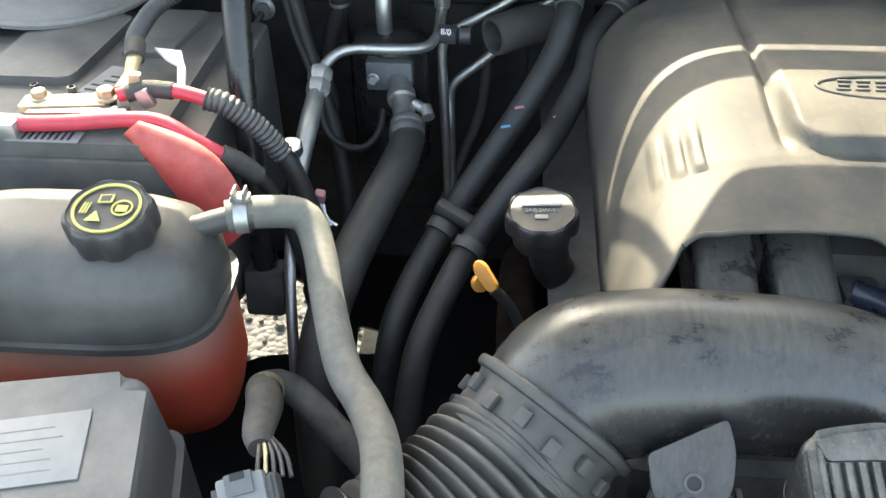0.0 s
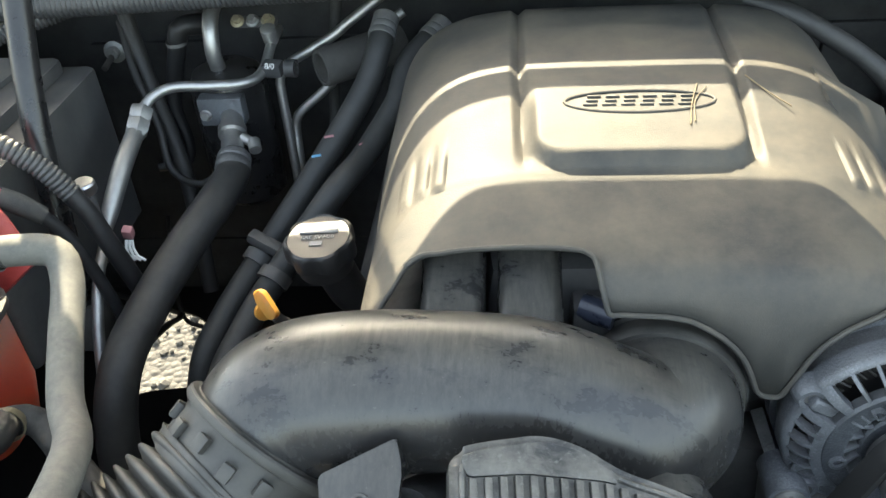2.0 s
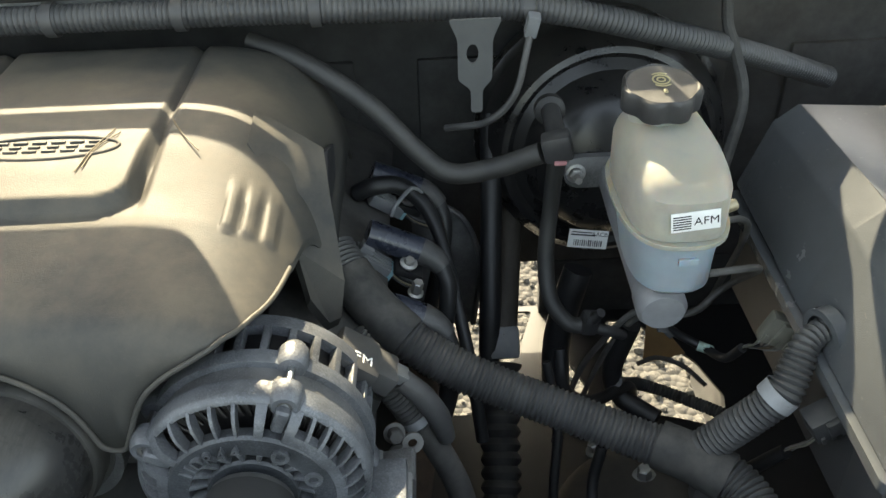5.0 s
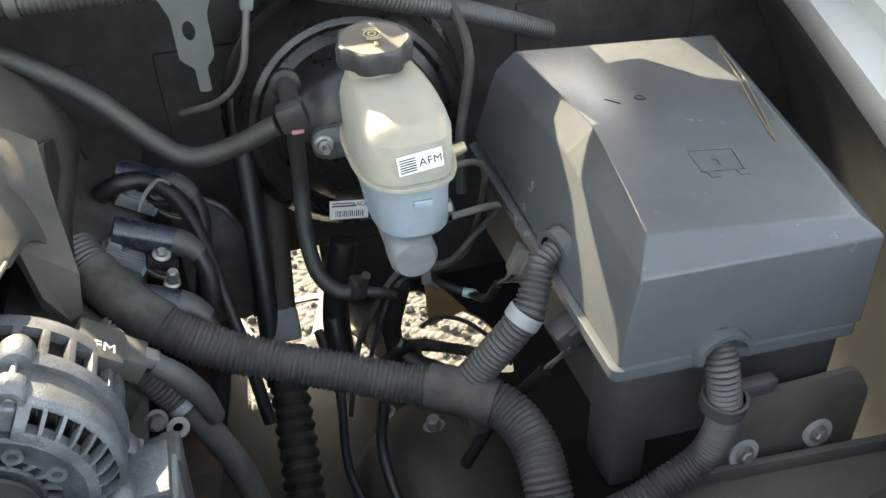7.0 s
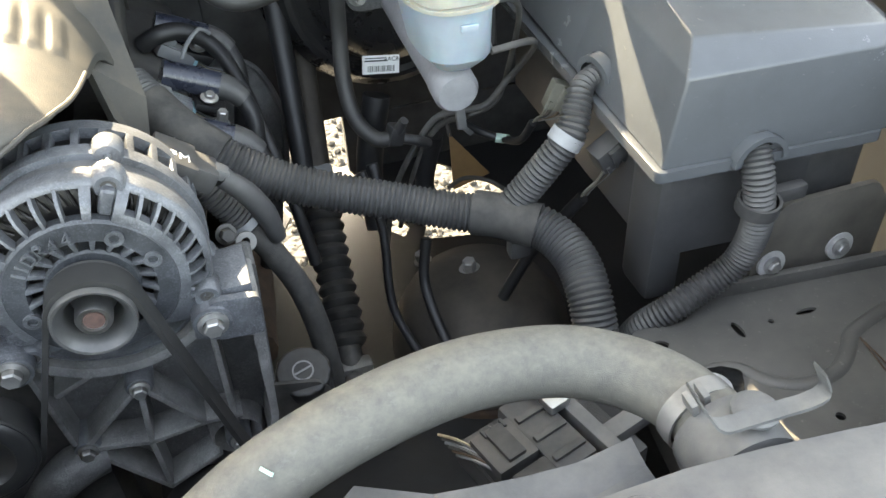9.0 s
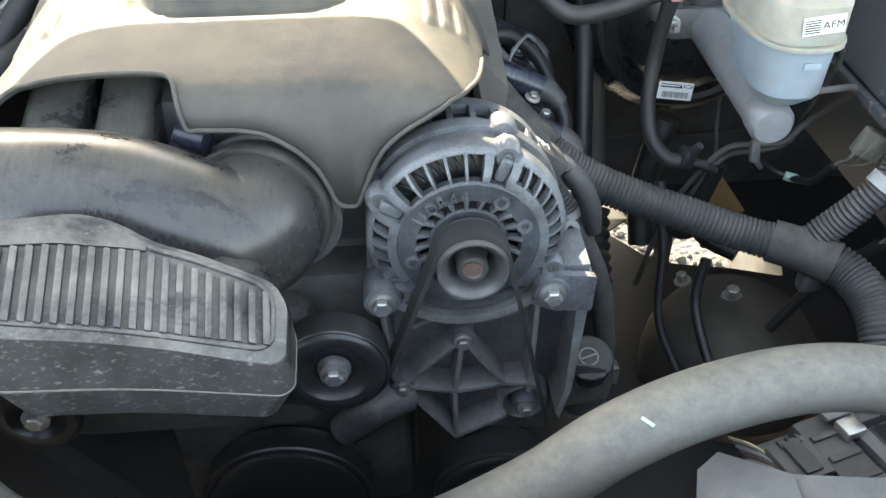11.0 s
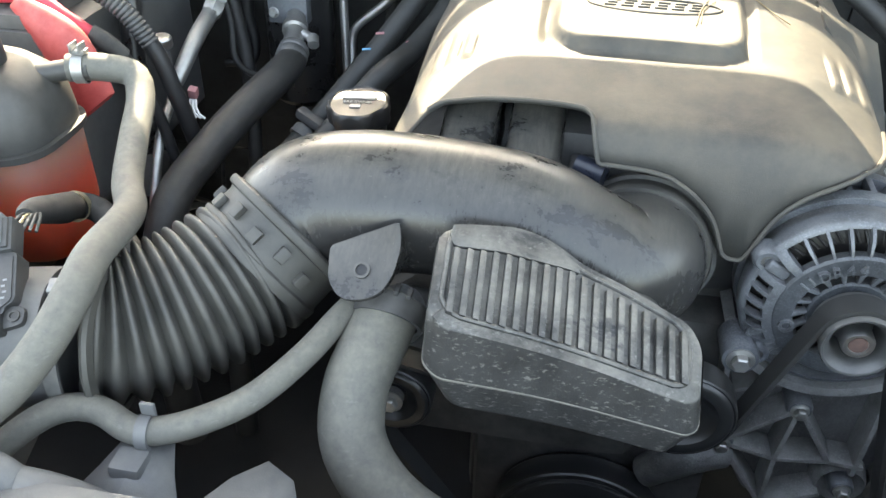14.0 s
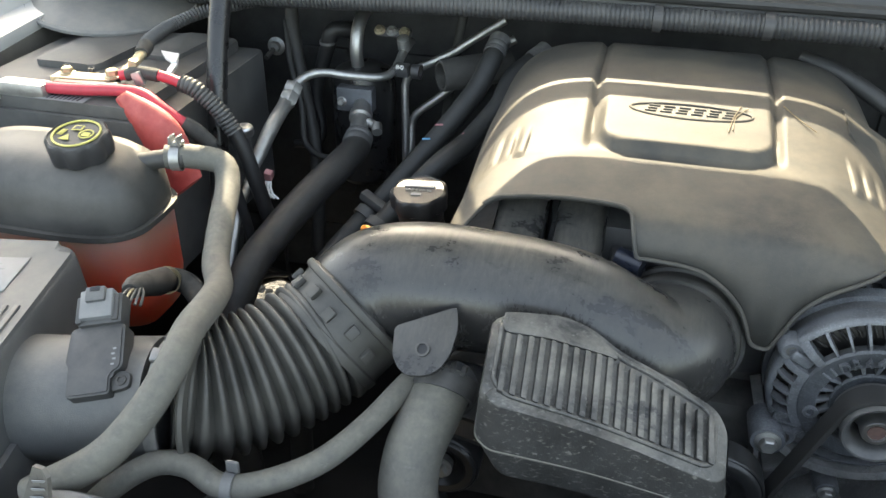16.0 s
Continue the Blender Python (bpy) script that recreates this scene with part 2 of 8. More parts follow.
BRASS = material("tarnished_plating", (0.42, 0.36, 0.24), 0.5, metal=0.7, scale=70, vary=0.3, bump=0.2, dust=0.2)
STEELGREY = material("grey_pulley_steel", (0.075, 0.077, 0.080), 0.40, metal=0.4, scale=50, vary=0.15, bump=0.1, dust=0.1)
BELT = material("belt_rubber", (0.020, 0.020, 0.020), 0.6, scale=60, vary=0.2)
PULLEY = material("black_pulley", (0.016, 0.0168, 0.018), 0.34, scale=20, vary=0.08, bump=0.0, dust=0.03, rough_vary=0.02)
TANKTOP = material("tank_top_plastic", (0.042, 0.041, 0.039), 0.5, scale=14, vary=0.5, dust=0.14, dust_color=(0.20, 0.18, 0.15))

def coolant_material(name, low, high, level):
    """Translucent plastic: coolant shows up to its level, milky wall above."""
    m = material(name, low, 0.40, scale=25, vary=0.12, bump=0.06, sss=0.9)
    n, l = m.node_tree.nodes, m.node_tree.links
    b = n["Principled BSDF"]
    base = b.inputs["Base Color"].links[0].from_socket
    ge = n.new("ShaderNodeNewGeometry")
    sp = n.new("ShaderNodeSeparateXYZ")
    l.new(ge.outputs["Position"], sp.inputs[0])
    r = n.new("ShaderNodeMapRange")
    r.interpolation_type = "SMOOTHSTEP"
    r.inputs["From Min"].default_value, r.inputs["From Max"].default_value = level - 0.03, level + 0.03
    l.new(sp.outputs["Z"], r.inputs["Value"])
    mix = n.new("ShaderNodeMix")
    mix.data_type = "RGBA"
    mix.inputs["B"].default_value = (*high, 1)
    l.new(r.outputs[0], mix.inputs["Factor"])
    l.new(base, mix.inputs["A"])
    l.new(mix.outputs["Result"], b.inputs["Base Color"])
    return m


COOLANT = coolant_material("tank_with_coolant", (0.54, 0.085, 0.045), (0.36, 0.20, 0.155), 1.0)
OILCAP = material("oil_cap_plastic", (0.015, 0.015, 0.016), 0.45, scale=50, vary=0.2, dust=0.08, dust_color=(0.20, 0.19, 0.17))
CAPBLACK = material("cap_plastic", (0.024, 0.024, 0.026), 0.5, scale=50, vary=0.2, dust=0.15, dust_color=(0.20, 0.19, 0.17))
YELLOW = material("yellow_print", (0.48, 0.44, 0.12), 0.6, scale=60, vary=0.12, bump=0)
ORANGE = material("orange_plastic", (0.46, 0.22, 0.04), 0.5, scale=60, vary=0.15, bump=0.05, sss=0.2)
RED = material("red_rubber", (0.40, 0.045, 0.042), 0.55, scale=50, vary=0.2, bump=0.2, sss=0.15, dust=0.3, dust_color=(0.42, 0.24, 0.20))
REDWIRE = material("red_cable", (0.42, 0.035, 0.055), 0.45, scale=60, vary=0.15, bump=0.1)
WHITE = material("white_label", (0.74, 0.74, 0.72), 0.6, scale=40, vary=0.06, bump=0.03)
PALETAPE = material("pale_tape", (0.27, 0.275, 0.28), 0.6, scale=60, vary=0.15, bump=0.1)
GREYLABEL = material("grey_label", (0.22, 0.22, 0.22), 0.6, scale=50, vary=0.1, bump=0.03)
INKGREY = material("matt_black_plastic", (0.040, 0.041, 0.044), 0.45, scale=40, vary=0.15, fine=900, bump=0.15, dust=0.1)
# print, and black that stands in for shaded holes and gaps
INK = material("black_print_and_hollows", (0.015, 0.015, 0.017), 0.6, scale=50, vary=0.1, bump=0)
FENDER_INNER = material("inner_fender_primer", (0.042, 0.049, 0.056), 0.5, scale=10, vary=0.4, fine=400, bump=0.15, dust=0.08, dust_color=(0.11, 0.10, 0.09))
STRAW = material("dry_needle", (0.16, 0.12, 0.07), 0.7, scale=80, vary=0.3, bump=0)
FADED = material("faded_print", (0.34, 0.30, 0.17), 0.6, scale=60, vary=0.2, bump=0)
BLUE = material("blue_paint_mark", (0.10, 0.28, 0.45), 0.6, scale=50, vary=0.1, bump=0)
PINK = material("pink_paint_mark", (0.35, 0.16, 0.17), 0.6, scale=50, vary=0.1, bump=0)
MINT = material("mint_paint_mark", (0.38, 0.52, 0.45), 0.6, scale=50, vary=0.1, bump=0)
RESERV = material("reservoir_top_plastic", (0.32, 0.31, 0.27), 0.45, scale=40, vary=0.2, bump=0.06, sss=0.45, dust=0.36, dust_color=(0.24, 0.19, 0.12))
RESERVLOW = material("reservoir_low_plastic", (0.26, 0.31, 0.35), 0.4, scale=25, vary=0.1, bump=0.04, sss=0.5)
FUSE = material("fuse_box_plastic", (0.078, 0.084, 0.090), 0.24, scale=9, vary=0.12, fine=900, bump=0.3)
speckled(FUSE, (0.16, 0.16, 0.155), 120, 0.64, 0.72, 0.6)
CASTPALE = material("pale_cast_metal", (0.26, 0.26, 0.27), 0.55, metal=0.2, scale=80, vary=0.12, fine=700, bump=0.4)
TRAY = material("tray_steel", (0.082, 0.080, 0.077), 0.45, scale=12, vary=0.3, fine=500, bump=0.15, dust=0.16, dust_color=(0.15, 0.13, 0.10))
speckled(TRAY, (0.20, 0.19, 0.17), 150, 0.62, 0.70, 0.6)
GRIME = material("grimy_brown_steel", (0.034, 0.030, 0.026), 0.75, scale=18, vary=0.4, fine=400, bump=0.3, dust=0.15, dust_color=(0.15, 0.12, 0.09))
APRON = material("painted_apron_steel", (0.095, 0.088, 0.078), 0.55, scale=15, vary=0.35, fine=500, bump=0.15, dust=0.3, dust_color=(0.22, 0.19, 0.15))
SHROUD = material("grey_shroud_plastic", (0.092, 0.094, 0.098), 0.5, scale=25, vary=0.15, fine=900, bump=0.25, dust=0.22, dust_color=(0.28, 0.26, 0.22))
BODY = material("silver_body_paint", (0.50, 0.50, 0.49), 0.35, scale=20, vary=0.08, bump=0.03, dust=0.3, dust_color=(0.42, 0.38, 0.32))
AIRBOX = material("air_box_plastic", (0.080, 0.083, 0.086), 0.5, scale=25, vary=0.12, fine=900, bump=0.3, dust=0.4, dust_color=(0.22, 0.205, 0.18))
CLAMPGREY = material("dull_clamp_steel", (0.20, 0.20, 0.20), 0.45, metal=0.5, scale=70, vary=0.2, bump=0.2, dust=0.2)
WASHER = material("plated_washer", (0.48, 0.48, 0.47), 0.5, metal=0.3, scale=90, vary=0.15, bump=0.1)
BATTERY = material("battery_plastic", (0.068, 0.069, 0.070), 0.5, scale=25, vary=0.25, dust=0.4, dust_color=(0.19, 0.17, 0.14))
TAN = material("tan_deflector", (0.30, 0.19, 0.09), 0.7, scale=30, vary=0.15, bump=0.05)
REDRUST = material("red_rust", (0.075, 0.042, 0.035), 0.8, scale=200, vary=0.4, bump=0.4)
RUST = material("rusty_steel", (0.060, 0.038, 0.025), 0.85, scale=40, vary=0.5, bump=0.4)
FOAM = material("foam_rubber", (0.06, 0.058, 0.055), 0.9, scale=80, vary=0.2, fine=1500, bump=0.8)
# near black instead of copper: the slots' deep shade is in the colour
SLOTSHADE = material("shaded_winding", (0.008, 0.007, 0.007), 0.5, metal=0.0, scale=120, vary=0.5, bump=0.3)
WIREBROWN = material("brown_wire", (0.10, 0.07, 0.045), 0.5, scale=60, vary=0.1, bump=0)
CONN = material("grey_connector", (0.15, 0.157, 0.165), 0.5, scale=60, vary=0.12, bump=0.1, dust=0.15)
TURQ = material("turquoise_connector", (0.20, 0.36, 0.40), 0.5, scale=60, vary=0.12, bump=0.1)
NAVY = material("dark_blue_plastic", (0.022, 0.026, 0.040), 0.28, scale=60, vary=0.2, bump=0.1)


def gravel_material():
    m = bpy.data.materials.new("gravel_ground")
    m.use_nodes = True
    n, l = m.node_tree.nodes, m.node_tree.links
    b = n["Principled BSDF"]
    tc = n.new("ShaderNodeTexCoord")
    v = n.new("ShaderNodeTexVoronoi")
    v.inputs["Scale"].default_value = 55
    ns = n.new("ShaderNodeTexNoise")
    ns.inputs["Scale"].default_value, ns.inputs["Detail"].default_value = 3.0, 8.0
    l.new(tc.outputs["Object"], v.inputs["Vector"])
    l.new(tc.outputs["Object"], ns.inputs["Vector"])
    cr = n.new("ShaderNodeValToRGB")
    cr.color_ramp.elements[0].color, cr.color_ramp.elements[1].color = (0.023, 0.0222, 0.020, 1), (0.078, 0.073, 0.063, 1)
    sp = n.new("ShaderNodeSeparateColor")
    l.new(v.outputs["Color"], sp.inputs[0])
    mm = n.new("ShaderNodeMath")
    mm.operation = "MULTIPLY_ADD"
    mm.inputs[1].default_value, mm.inputs[2].default_value = 0.7, 0.0
    l.new(sp.outputs[0], mm.inputs[0])
    ad = n.new("ShaderNodeMath")
    ad.operation = "MULTIPLY_ADD"
    ad.inputs[1].default_value = 0.4
    l.new(ns.outputs["Fac"], ad.inputs[0])
    l.new(mm.outputs[0], ad.inputs[2])
    l.new(ad.outputs[0], cr.inputs["Fac"])
    l.new(cr.outputs["Color"], b.inputs["Base Color"])
    b.inputs["Roughness"].default_value = 0.9
    bp = n.new("ShaderNodeBump")
    bp.invert = True
    bp.inputs["Strength"].default_value, bp.inputs["Distance"].default_value = 1.0, 0.012
    l.new(v.outputs["Distance"], bp.inputs["Height"])
    l.new(bp.outputs[0], b.inputs["Normal"])
    return m


GRAVEL = gravel_material()


# ---- shape helpers ----
def link(name, bm, mat, angle=35.0):
    bmesh.ops.recalc_face_normals(bm, faces=bm.faces[:])
    me = bpy.data.meshes.new(name)
    bm.to_mesh(me)
    bm.free()
    for p in me.polygons:
        p.use_smooth = True
    me.set_sharp_from_angle(angle=radians(angle))
    me.materials.append(mat)
    return new(name, me)


def thing(name, at, label, category, group="", kind=""):
    """An empty at the thing's base, that takes its parts."""
    ob = new(name)
    ob.empty_display_size = 0.02
    ob.matrix_world = Matrix.Translation(at)
    return tagged(ob, label, category, group, kind)


def part(name, bm, mat, parent, label="", angle=35.0):
    """One mesh, given in world places, under a thing or a part."""
    ob = link(name, bm, mat, angle)
    w = parent.matrix_basis.copy() if parent.parent is None else Matrix.Identity(4)
    ob.parent = parent
    ob.matrix_parent_inverse = w.inverted()
    if label:
        ob["label"] = label
    return ob


def single(name, bm, mat, label, category, group="", kind="", angle=35.0):
    return tagged(link(name, bm, mat, angle), label, category, group, kind)


def basis(axis, up=(0, 0, 1)):
    """x, y, z axes whose z is the axis."""
    z = Vector(axis).normalized()
    u = Vector(up)
    if abs(z.dot(u.normalized())) > 0.98:
        u = Vector((1, 0, 0))
    x = u.cross(z).normalized()
    return x, z.cross(x), z


def frame_at(at, axis, up=(0, 0, 1)):
    x, y, z = basis(axis, up)
    return Matrix(((x.x, y.x, z.x, at[0]), (x.y, y.y, z.y, at[1]), (x.z, y.z, z.z, at[2]), (0, 0, 0, 1)))


def lathe(profile, at, axis, seg=32, bm=None, a0=0.0, a1=360.0):
    """A body turned round an axis: (radius, height) from one end to the other."""
    bm = bm or bmesh.new()
    x, y, z = basis(axis)
    at = Vector(at)
    full = abs(a1 - a0) > 359
    k = seg if full else seg + 1
    rings = []
    for r, h in profile:
        if r < 1e-6:
            rings.append([bm.verts.new(at + z * h)])
        else:
            ring = []
            for i in range(k):
                a = radians(a0 + (a1 - a0) * i / seg)
                ring.append(bm.verts.new(at + z * h + (x * math.cos(a) + y * math.sin(a)) * r))
            rings.append(ring)
    for p, q in zip(rings, rings[1:]):
        for i in range(seg):
            j = (i + 1) % k
            a, b = p[i % len(p)], p[j % len(p)]
            c, d = q[j % len(q)], q[i % len(q)]
            vs = []
            for v in (a, b, c, d):
                if v not in vs:
                    vs.append(v)
            if len(vs) > 2:
                bm.faces.new(vs)
    return bm


def spline(pts, step=0.006):
    """Points along a smooth curve through the given ones, evenly spaced, with a share along the control points."""
    p = [Vector(q) for q in pts]
    p = [p[0] * 2 - p[1]] + p + [p[-1] * 2 - p[-2]]
    dense = []
    for i in range(1, len(p) - 2):
        a, b, c, d = p[i - 1:i + 3]
        m = max(4, int((c - b).length / 0.0015))
        for k in range(m):
            t = k / m
            q = 0.5 * ((2 * b) + (c - a) * t + (2 * a - 5 * b + 4 * c - d) * t * t + (3 * b - a - 3 * c + d) * t ** 3)
            dense.append((q, i - 1 + t))
    dense.append((p[-2], len(p) - 3))
    out, run = [dense[0]], 0.0
    total = sum((b[0] - a[0]).length for a, b in zip(dense, dense[1:]))
    n = max(2, round(total / step))
    want = total / n
    nxt = want
    for a, b in zip(dense, dense[1:]):
        s = (b[0] - a[0]).length
        while run + s >= nxt - 1e-9 and s > 0:
            w = (nxt - run) / s
            out.append((a[0].lerp(b[0], w), a[1] + (b[1] - a[1]) * w))
            nxt += want
        run += s
    if len(out) < n + 1:
        out.append(dense[-1])
    return out


def tube(pts, r, seg=14, step=0.008, pitch=0.0, depth=0.0, cap=True, bm=None, flat=1.0, per=4):
    """A hose along a smooth curve. r: one radius or one for each point; pitch, depth: its corrugation."""
    bm = bm or bmesh.new()
    if pitch:
        step = pitch / per
    line = spline(pts, step)
    rs = r if isinstance(r, (list, tuple)) else [r] * len(pts)
    up = None
    rings = []
    for i, (q, f) in enumerate(line):
        a = line[max(0, i - 1)][0]
        b = line[min(len(line) - 1, i + 1)][0]
        z = (b - a).normalized()
        if up is None:
            x, y, z = basis(z)
        else:
            x = (up - z * up.dot(z)).normalized()
            y = z.cross(x)
        up = x
        k = min(int(f), len(rs) - 2)
        rad = rs[k] + (rs[k + 1] - rs[k]) * (f - k)
        if pitch:
            rad -= depth * (0.5 - 0.5 * math.cos(2 * math.pi * i / per)) ** 1.6
        rings.append([bm.verts.new(q + x * (math.cos(2 * math.pi * j / seg) * rad) + y * (math.sin(2 * math.pi * j / seg) * rad * flat)) for j in range(seg)])
    for p, q in zip(rings, rings[1:]):
        for j in range(seg):
            bm.faces.new((p[j], p[(j + 1) % seg], q[(j + 1) % seg], q[j]))
    if cap:
        bm.faces.new(rings[0][::-1])
        bm.faces.new(rings[-1])
    return bm


def box(at, size, bevel=0.002, rot=(0, 0, 0), bm=None, segs=2, m=None):
    """A box with rounded edges about its middle."""
    b = bmesh.new()
    bmesh.ops.create_cube(b, size=1.0)
    bmesh.ops.scale(b, vec=size, verts=b.verts[:])
    if bevel:
        bmesh.ops.bevel(b, geom=b.edges[:], offset=min(bevel, min(size) * 0.49), segments=segs, affect="EDGES", profile=0.6)
    bmesh.ops.transform(b, matrix=(m or Matrix.Identity(4)) @ pose(*at, *rot), verts=b.verts[:])
    return merge(bm, b)


def merge(bm, b):
    if bm is None:
        return b
    off = {v: bm.verts.new(v.co) for v in b.verts}
    for f in b.faces:
        bm.faces.new([off[v] for v in f.verts])
    b.free()
    return bm


def rounded(pts, r, seg=5):
    """A polygon (x, y) with rounded corners; r: one radius or one for each corner."""
    out = []
    n = len(pts)
    for i in range(n):
        rad = r[i] if isinstance(r, (list, tuple)) else r
        p, a, b = Vector(pts[i]), Vector(pts[i - 1]), Vector(pts[(i + 1) % n])
        u, v = (a - p), (b - p)
        d = min(rad, u.length * 0.45, v.length * 0.45)
        if d < 1e-5:
            out.append((p.x, p.y))
            continue
        s, e = p + u.normalized() * d, p + v.normalized() * d
        for k in range(seg + 1):
            t = k / seg
            q = s * (1 - t) ** 2 + p * 2 * t * (1 - t) + e * t * t
            out.append((q.x, q.y))
    return out


def prism(poly, m, h0, h1, bevel=0.0, segs=2, bm=None, taper=0.0):
    """A plate of outline poly (x, y) from height h0 to h1 in the frame m."""
    b = bmesh.new()
    c = Vector((sum(p[0] for p in poly) / len(poly), sum(p[1] for p in poly) / len(poly)))
    lo = [b.verts.new((x, y, h0)) for x, y in poly]
    hi = [b.verts.new((c.x + (x - c.x) * (1 - taper), c.y + (y - c.y) * (1 - taper), h1)) for x, y in poly]
    b.faces.new(lo[::-1])
    top = b.faces.new(hi)
    n = len(poly)
    for i in range(n):
        b.faces.new((lo[i], lo[(i + 1) % n], hi[(i + 1) % n], hi[i]))
    if bevel:
        bmesh.ops.bevel(b, geom=top.edges[:], offset=bevel, segments=segs, affect="EDGES", profile=0.6)
    bmesh.ops.transform(b, matrix=m, verts=b.verts[:])
    return merge(bm, b)


def hexbolt(at, axis, r=0.0065, h=0.006, washer=0.010, bm=None):
    """A hexagon head with its flange."""
    bm = lathe([(0, 0), (washer, 0), (washer, 0.0018), (r * 0.98, 0.003), (r * 0.98, 0.0031)], at, axis, 24, bm)
    lathe([(r, 0.002), (r, h), (r * 0.82, h + 0.0012), (0, h + 0.0012)], at, axis, 6, bm)
    return bm


def writing(body, size, m, mat, parent, name="lettering", depth=0.0004, spacing=1.0):
    cu = bpy.data.curves.new(name, "FONT")
    cu.body, cu.size, cu.extrude, cu.align_x, cu.align_y = body, size, depth, "CENTER", "CENTER"
    cu.space_character = spacing
    tmp = bpy.data.objects.new(name, cu)
    scene.collection.objects.link(tmp)
    dg = bpy.context.evaluated_depsgraph_get()
    me = bpy.data.meshes.new_from_object(tmp.evaluated_get(dg))
    bpy.data.objects.remove(tmp)
    bm = bmesh.new()
    bm.from_mesh(me)
    bpy.data.meshes.remove(me)
    bmesh.ops.transform(bm, matrix=m, verts=bm.verts[:])
    return part(name, bm, mat, parent)


def smooth(a, b, x):
    t = max(0.0, min(1.0, (x - a) / (b - a)))
    return t * t * (3 - 2 * t)


def between(table, x):
    """A value from a short table of (x, value)."""
    for (a, u), (b, v) in zip(table, table[1:]):
        if x <= b:
            return u + (v - u) * max(0.0, (x - a) / (b - a))
    return table[-1][1]


# ---- ground and the body round the bay ----
bm = bmesh.new()
bmesh.ops.create_grid(bm, x_segments=8, y_segments=8, size=60.0)
single("ground", bm, GRAVEL, "pale sunlit gravel ground under the vehicle", "ground", kind="structure")

# loose stones that show through the gaps beside the engine
rnd = random.Random(4)
bm = bmesh.new()
for i in range(1500):
    cx, cy = (rnd.uniform(-1.0, 0.1), rnd.uniform(1.0, 2.3)) if i % 2 else (rnd.uniform(0.6, 1.6), rnd.uniform(1.1, 2.3))
    s = rnd.uniform(0.006, 0.018)
    q = Matrix.LocRotScale((cx, cy, s * 0.3), Euler((rnd.random() * 6, rnd.random() * 6, rnd.random() * 6)), (s, s * rnd.uniform(0.6, 1), s * rnd.uniform(0.5, 0.8)))
    bmesh.ops.create_icosphere(bm, subdivisions=1, radius=1.0, matrix=q)
STONE = material("gravel_stones", (0.053, 0.049, 0.042), 0.9, scale=15, vary=0.5, bump=0.3)
single("loose_gravel", bm, STONE, "loose grey gravel stones on the ground", "gravel", kind="stuff", angle=20)

# firewall: dark sheet with swages
bm = box((0.40, 1.02, 0.945), (1.98, 0.02, 0.49), 0.004)
box((0.0325, 1.02, 0.648), (1.245, 0.02, 0.100), 0.002, bm=bm)
box((1.095, 1.02, 0.648), (0.59, 0.02, 0.100), 0.002, bm=bm)
box((1.525, 1.02, 0.895), (0.268, 0.02, 0.59), 0.004, bm=bm)
single("firewall", bm, SOOT, "dark insulated firewall behind the engine", "wall", kind="structure")
for k in range(7):
    part("swage", box((-0.25 + 0.24 * k, 1.008, 0.90), (0.16, 0.012, 0.26), 0.005), SOOT, bpy.data.objects["firewall"])

# added sheet for the shaded depths below the bay, open where the wheels and the road show
bm = bmesh.new()
outline = rounded([(-0.52, -0.10), (1.32, -0.10), (1.32, 1.028), (-0.52, 1.028)], 0.03, 3)
gaps = [rounded([(-0.365, 0.840), (-0.345, 0.910), (-0.308, 0.955), (-0.262, 0.937), (-0.214, 0.897), (-0.210, 0.840), (-0.216, 0.785), (-0.285, 0.775), (-0.335, 0.745)], 0.012, 3),
        rounded([(0.900, 0.985), (0.940, 0.985), (1.012, 0.885), (1.033, 0.815), (1.018, 0.755), (0.950, 0.780), (0.860, 0.800), (0.886, 0.860)], 0.008, 3),
        rounded([(0.655, 0.800), (0.695, 0.800), (0.757, 0.915), (0.790, 1.016), (0.662, 1.016), (0.690, 0.930), (0.660, 0.870)], 0.008, 3),
        rounded([(0.785, 0.885), (0.822, 0.915), (0.850, 0.835), (0.835, 0.815)], 0.006, 3),
        rounded([(-0.160, 0.845), (-0.125, 0.835), (-0.12, 0.79), (-0.155, 0.785)], 0.008, 3)]
lower, upper = [], []
for h, R in ((0.596, lower), (0.600, upper)):
    for ring in [outline] + gaps:
        R.append([bm.verts.new((x, y, h)) for x, y in ring])
for A, B in zip(lower, upper):
    for i in range(len(A)):
        bm.faces.new((A[i], A[(i + 1) % len(A)], B[(i + 1) % len(B)], B[i]))
for R in (lower, upper):
    bmesh.ops.triangle_fill(bm, edges=[bm.edges.get((r[i], r[(i + 1) % len(r)])) for r in R for i in range(len(r))], use_beauty=True)
single("depth_sheet", bm, NEARBLACK, "added near-black sheet for the dark depths below the bay", "shield", kind="structure")

# cowl: overhanging panel with its front lip, under the windscreen
bm = prism(rounded([(0.770, 1.190), (0.775, 1.203), (0.93, 1.215), (1.05, 1.21), (1.05, 1.02), (1.03, 1.02), (1.03, 1.185), (0.93, 1.190)], 0.006, 3),
           Matrix(((0, 0, 1, -0.42), (1, 0, 0, 0), (0, 1, 0, 0), (0, 0, 0, 1))), -0.15, 1.46)
# set-back length lets sun onto the fuse box; the added end shades the apron
prism([(0.93, 1.190), (0.93, 1.205), (1.05, 1.205), (1.05, 1.02), (1.03, 1.02), (1.03, 1.185)], Matrix(((0, 0, 1, -0.42), (1, 0, 0, 0), (0, 1, 0, 0), (0, 0, 0, 1))), 1.4605, 1.5745, bm=bm)
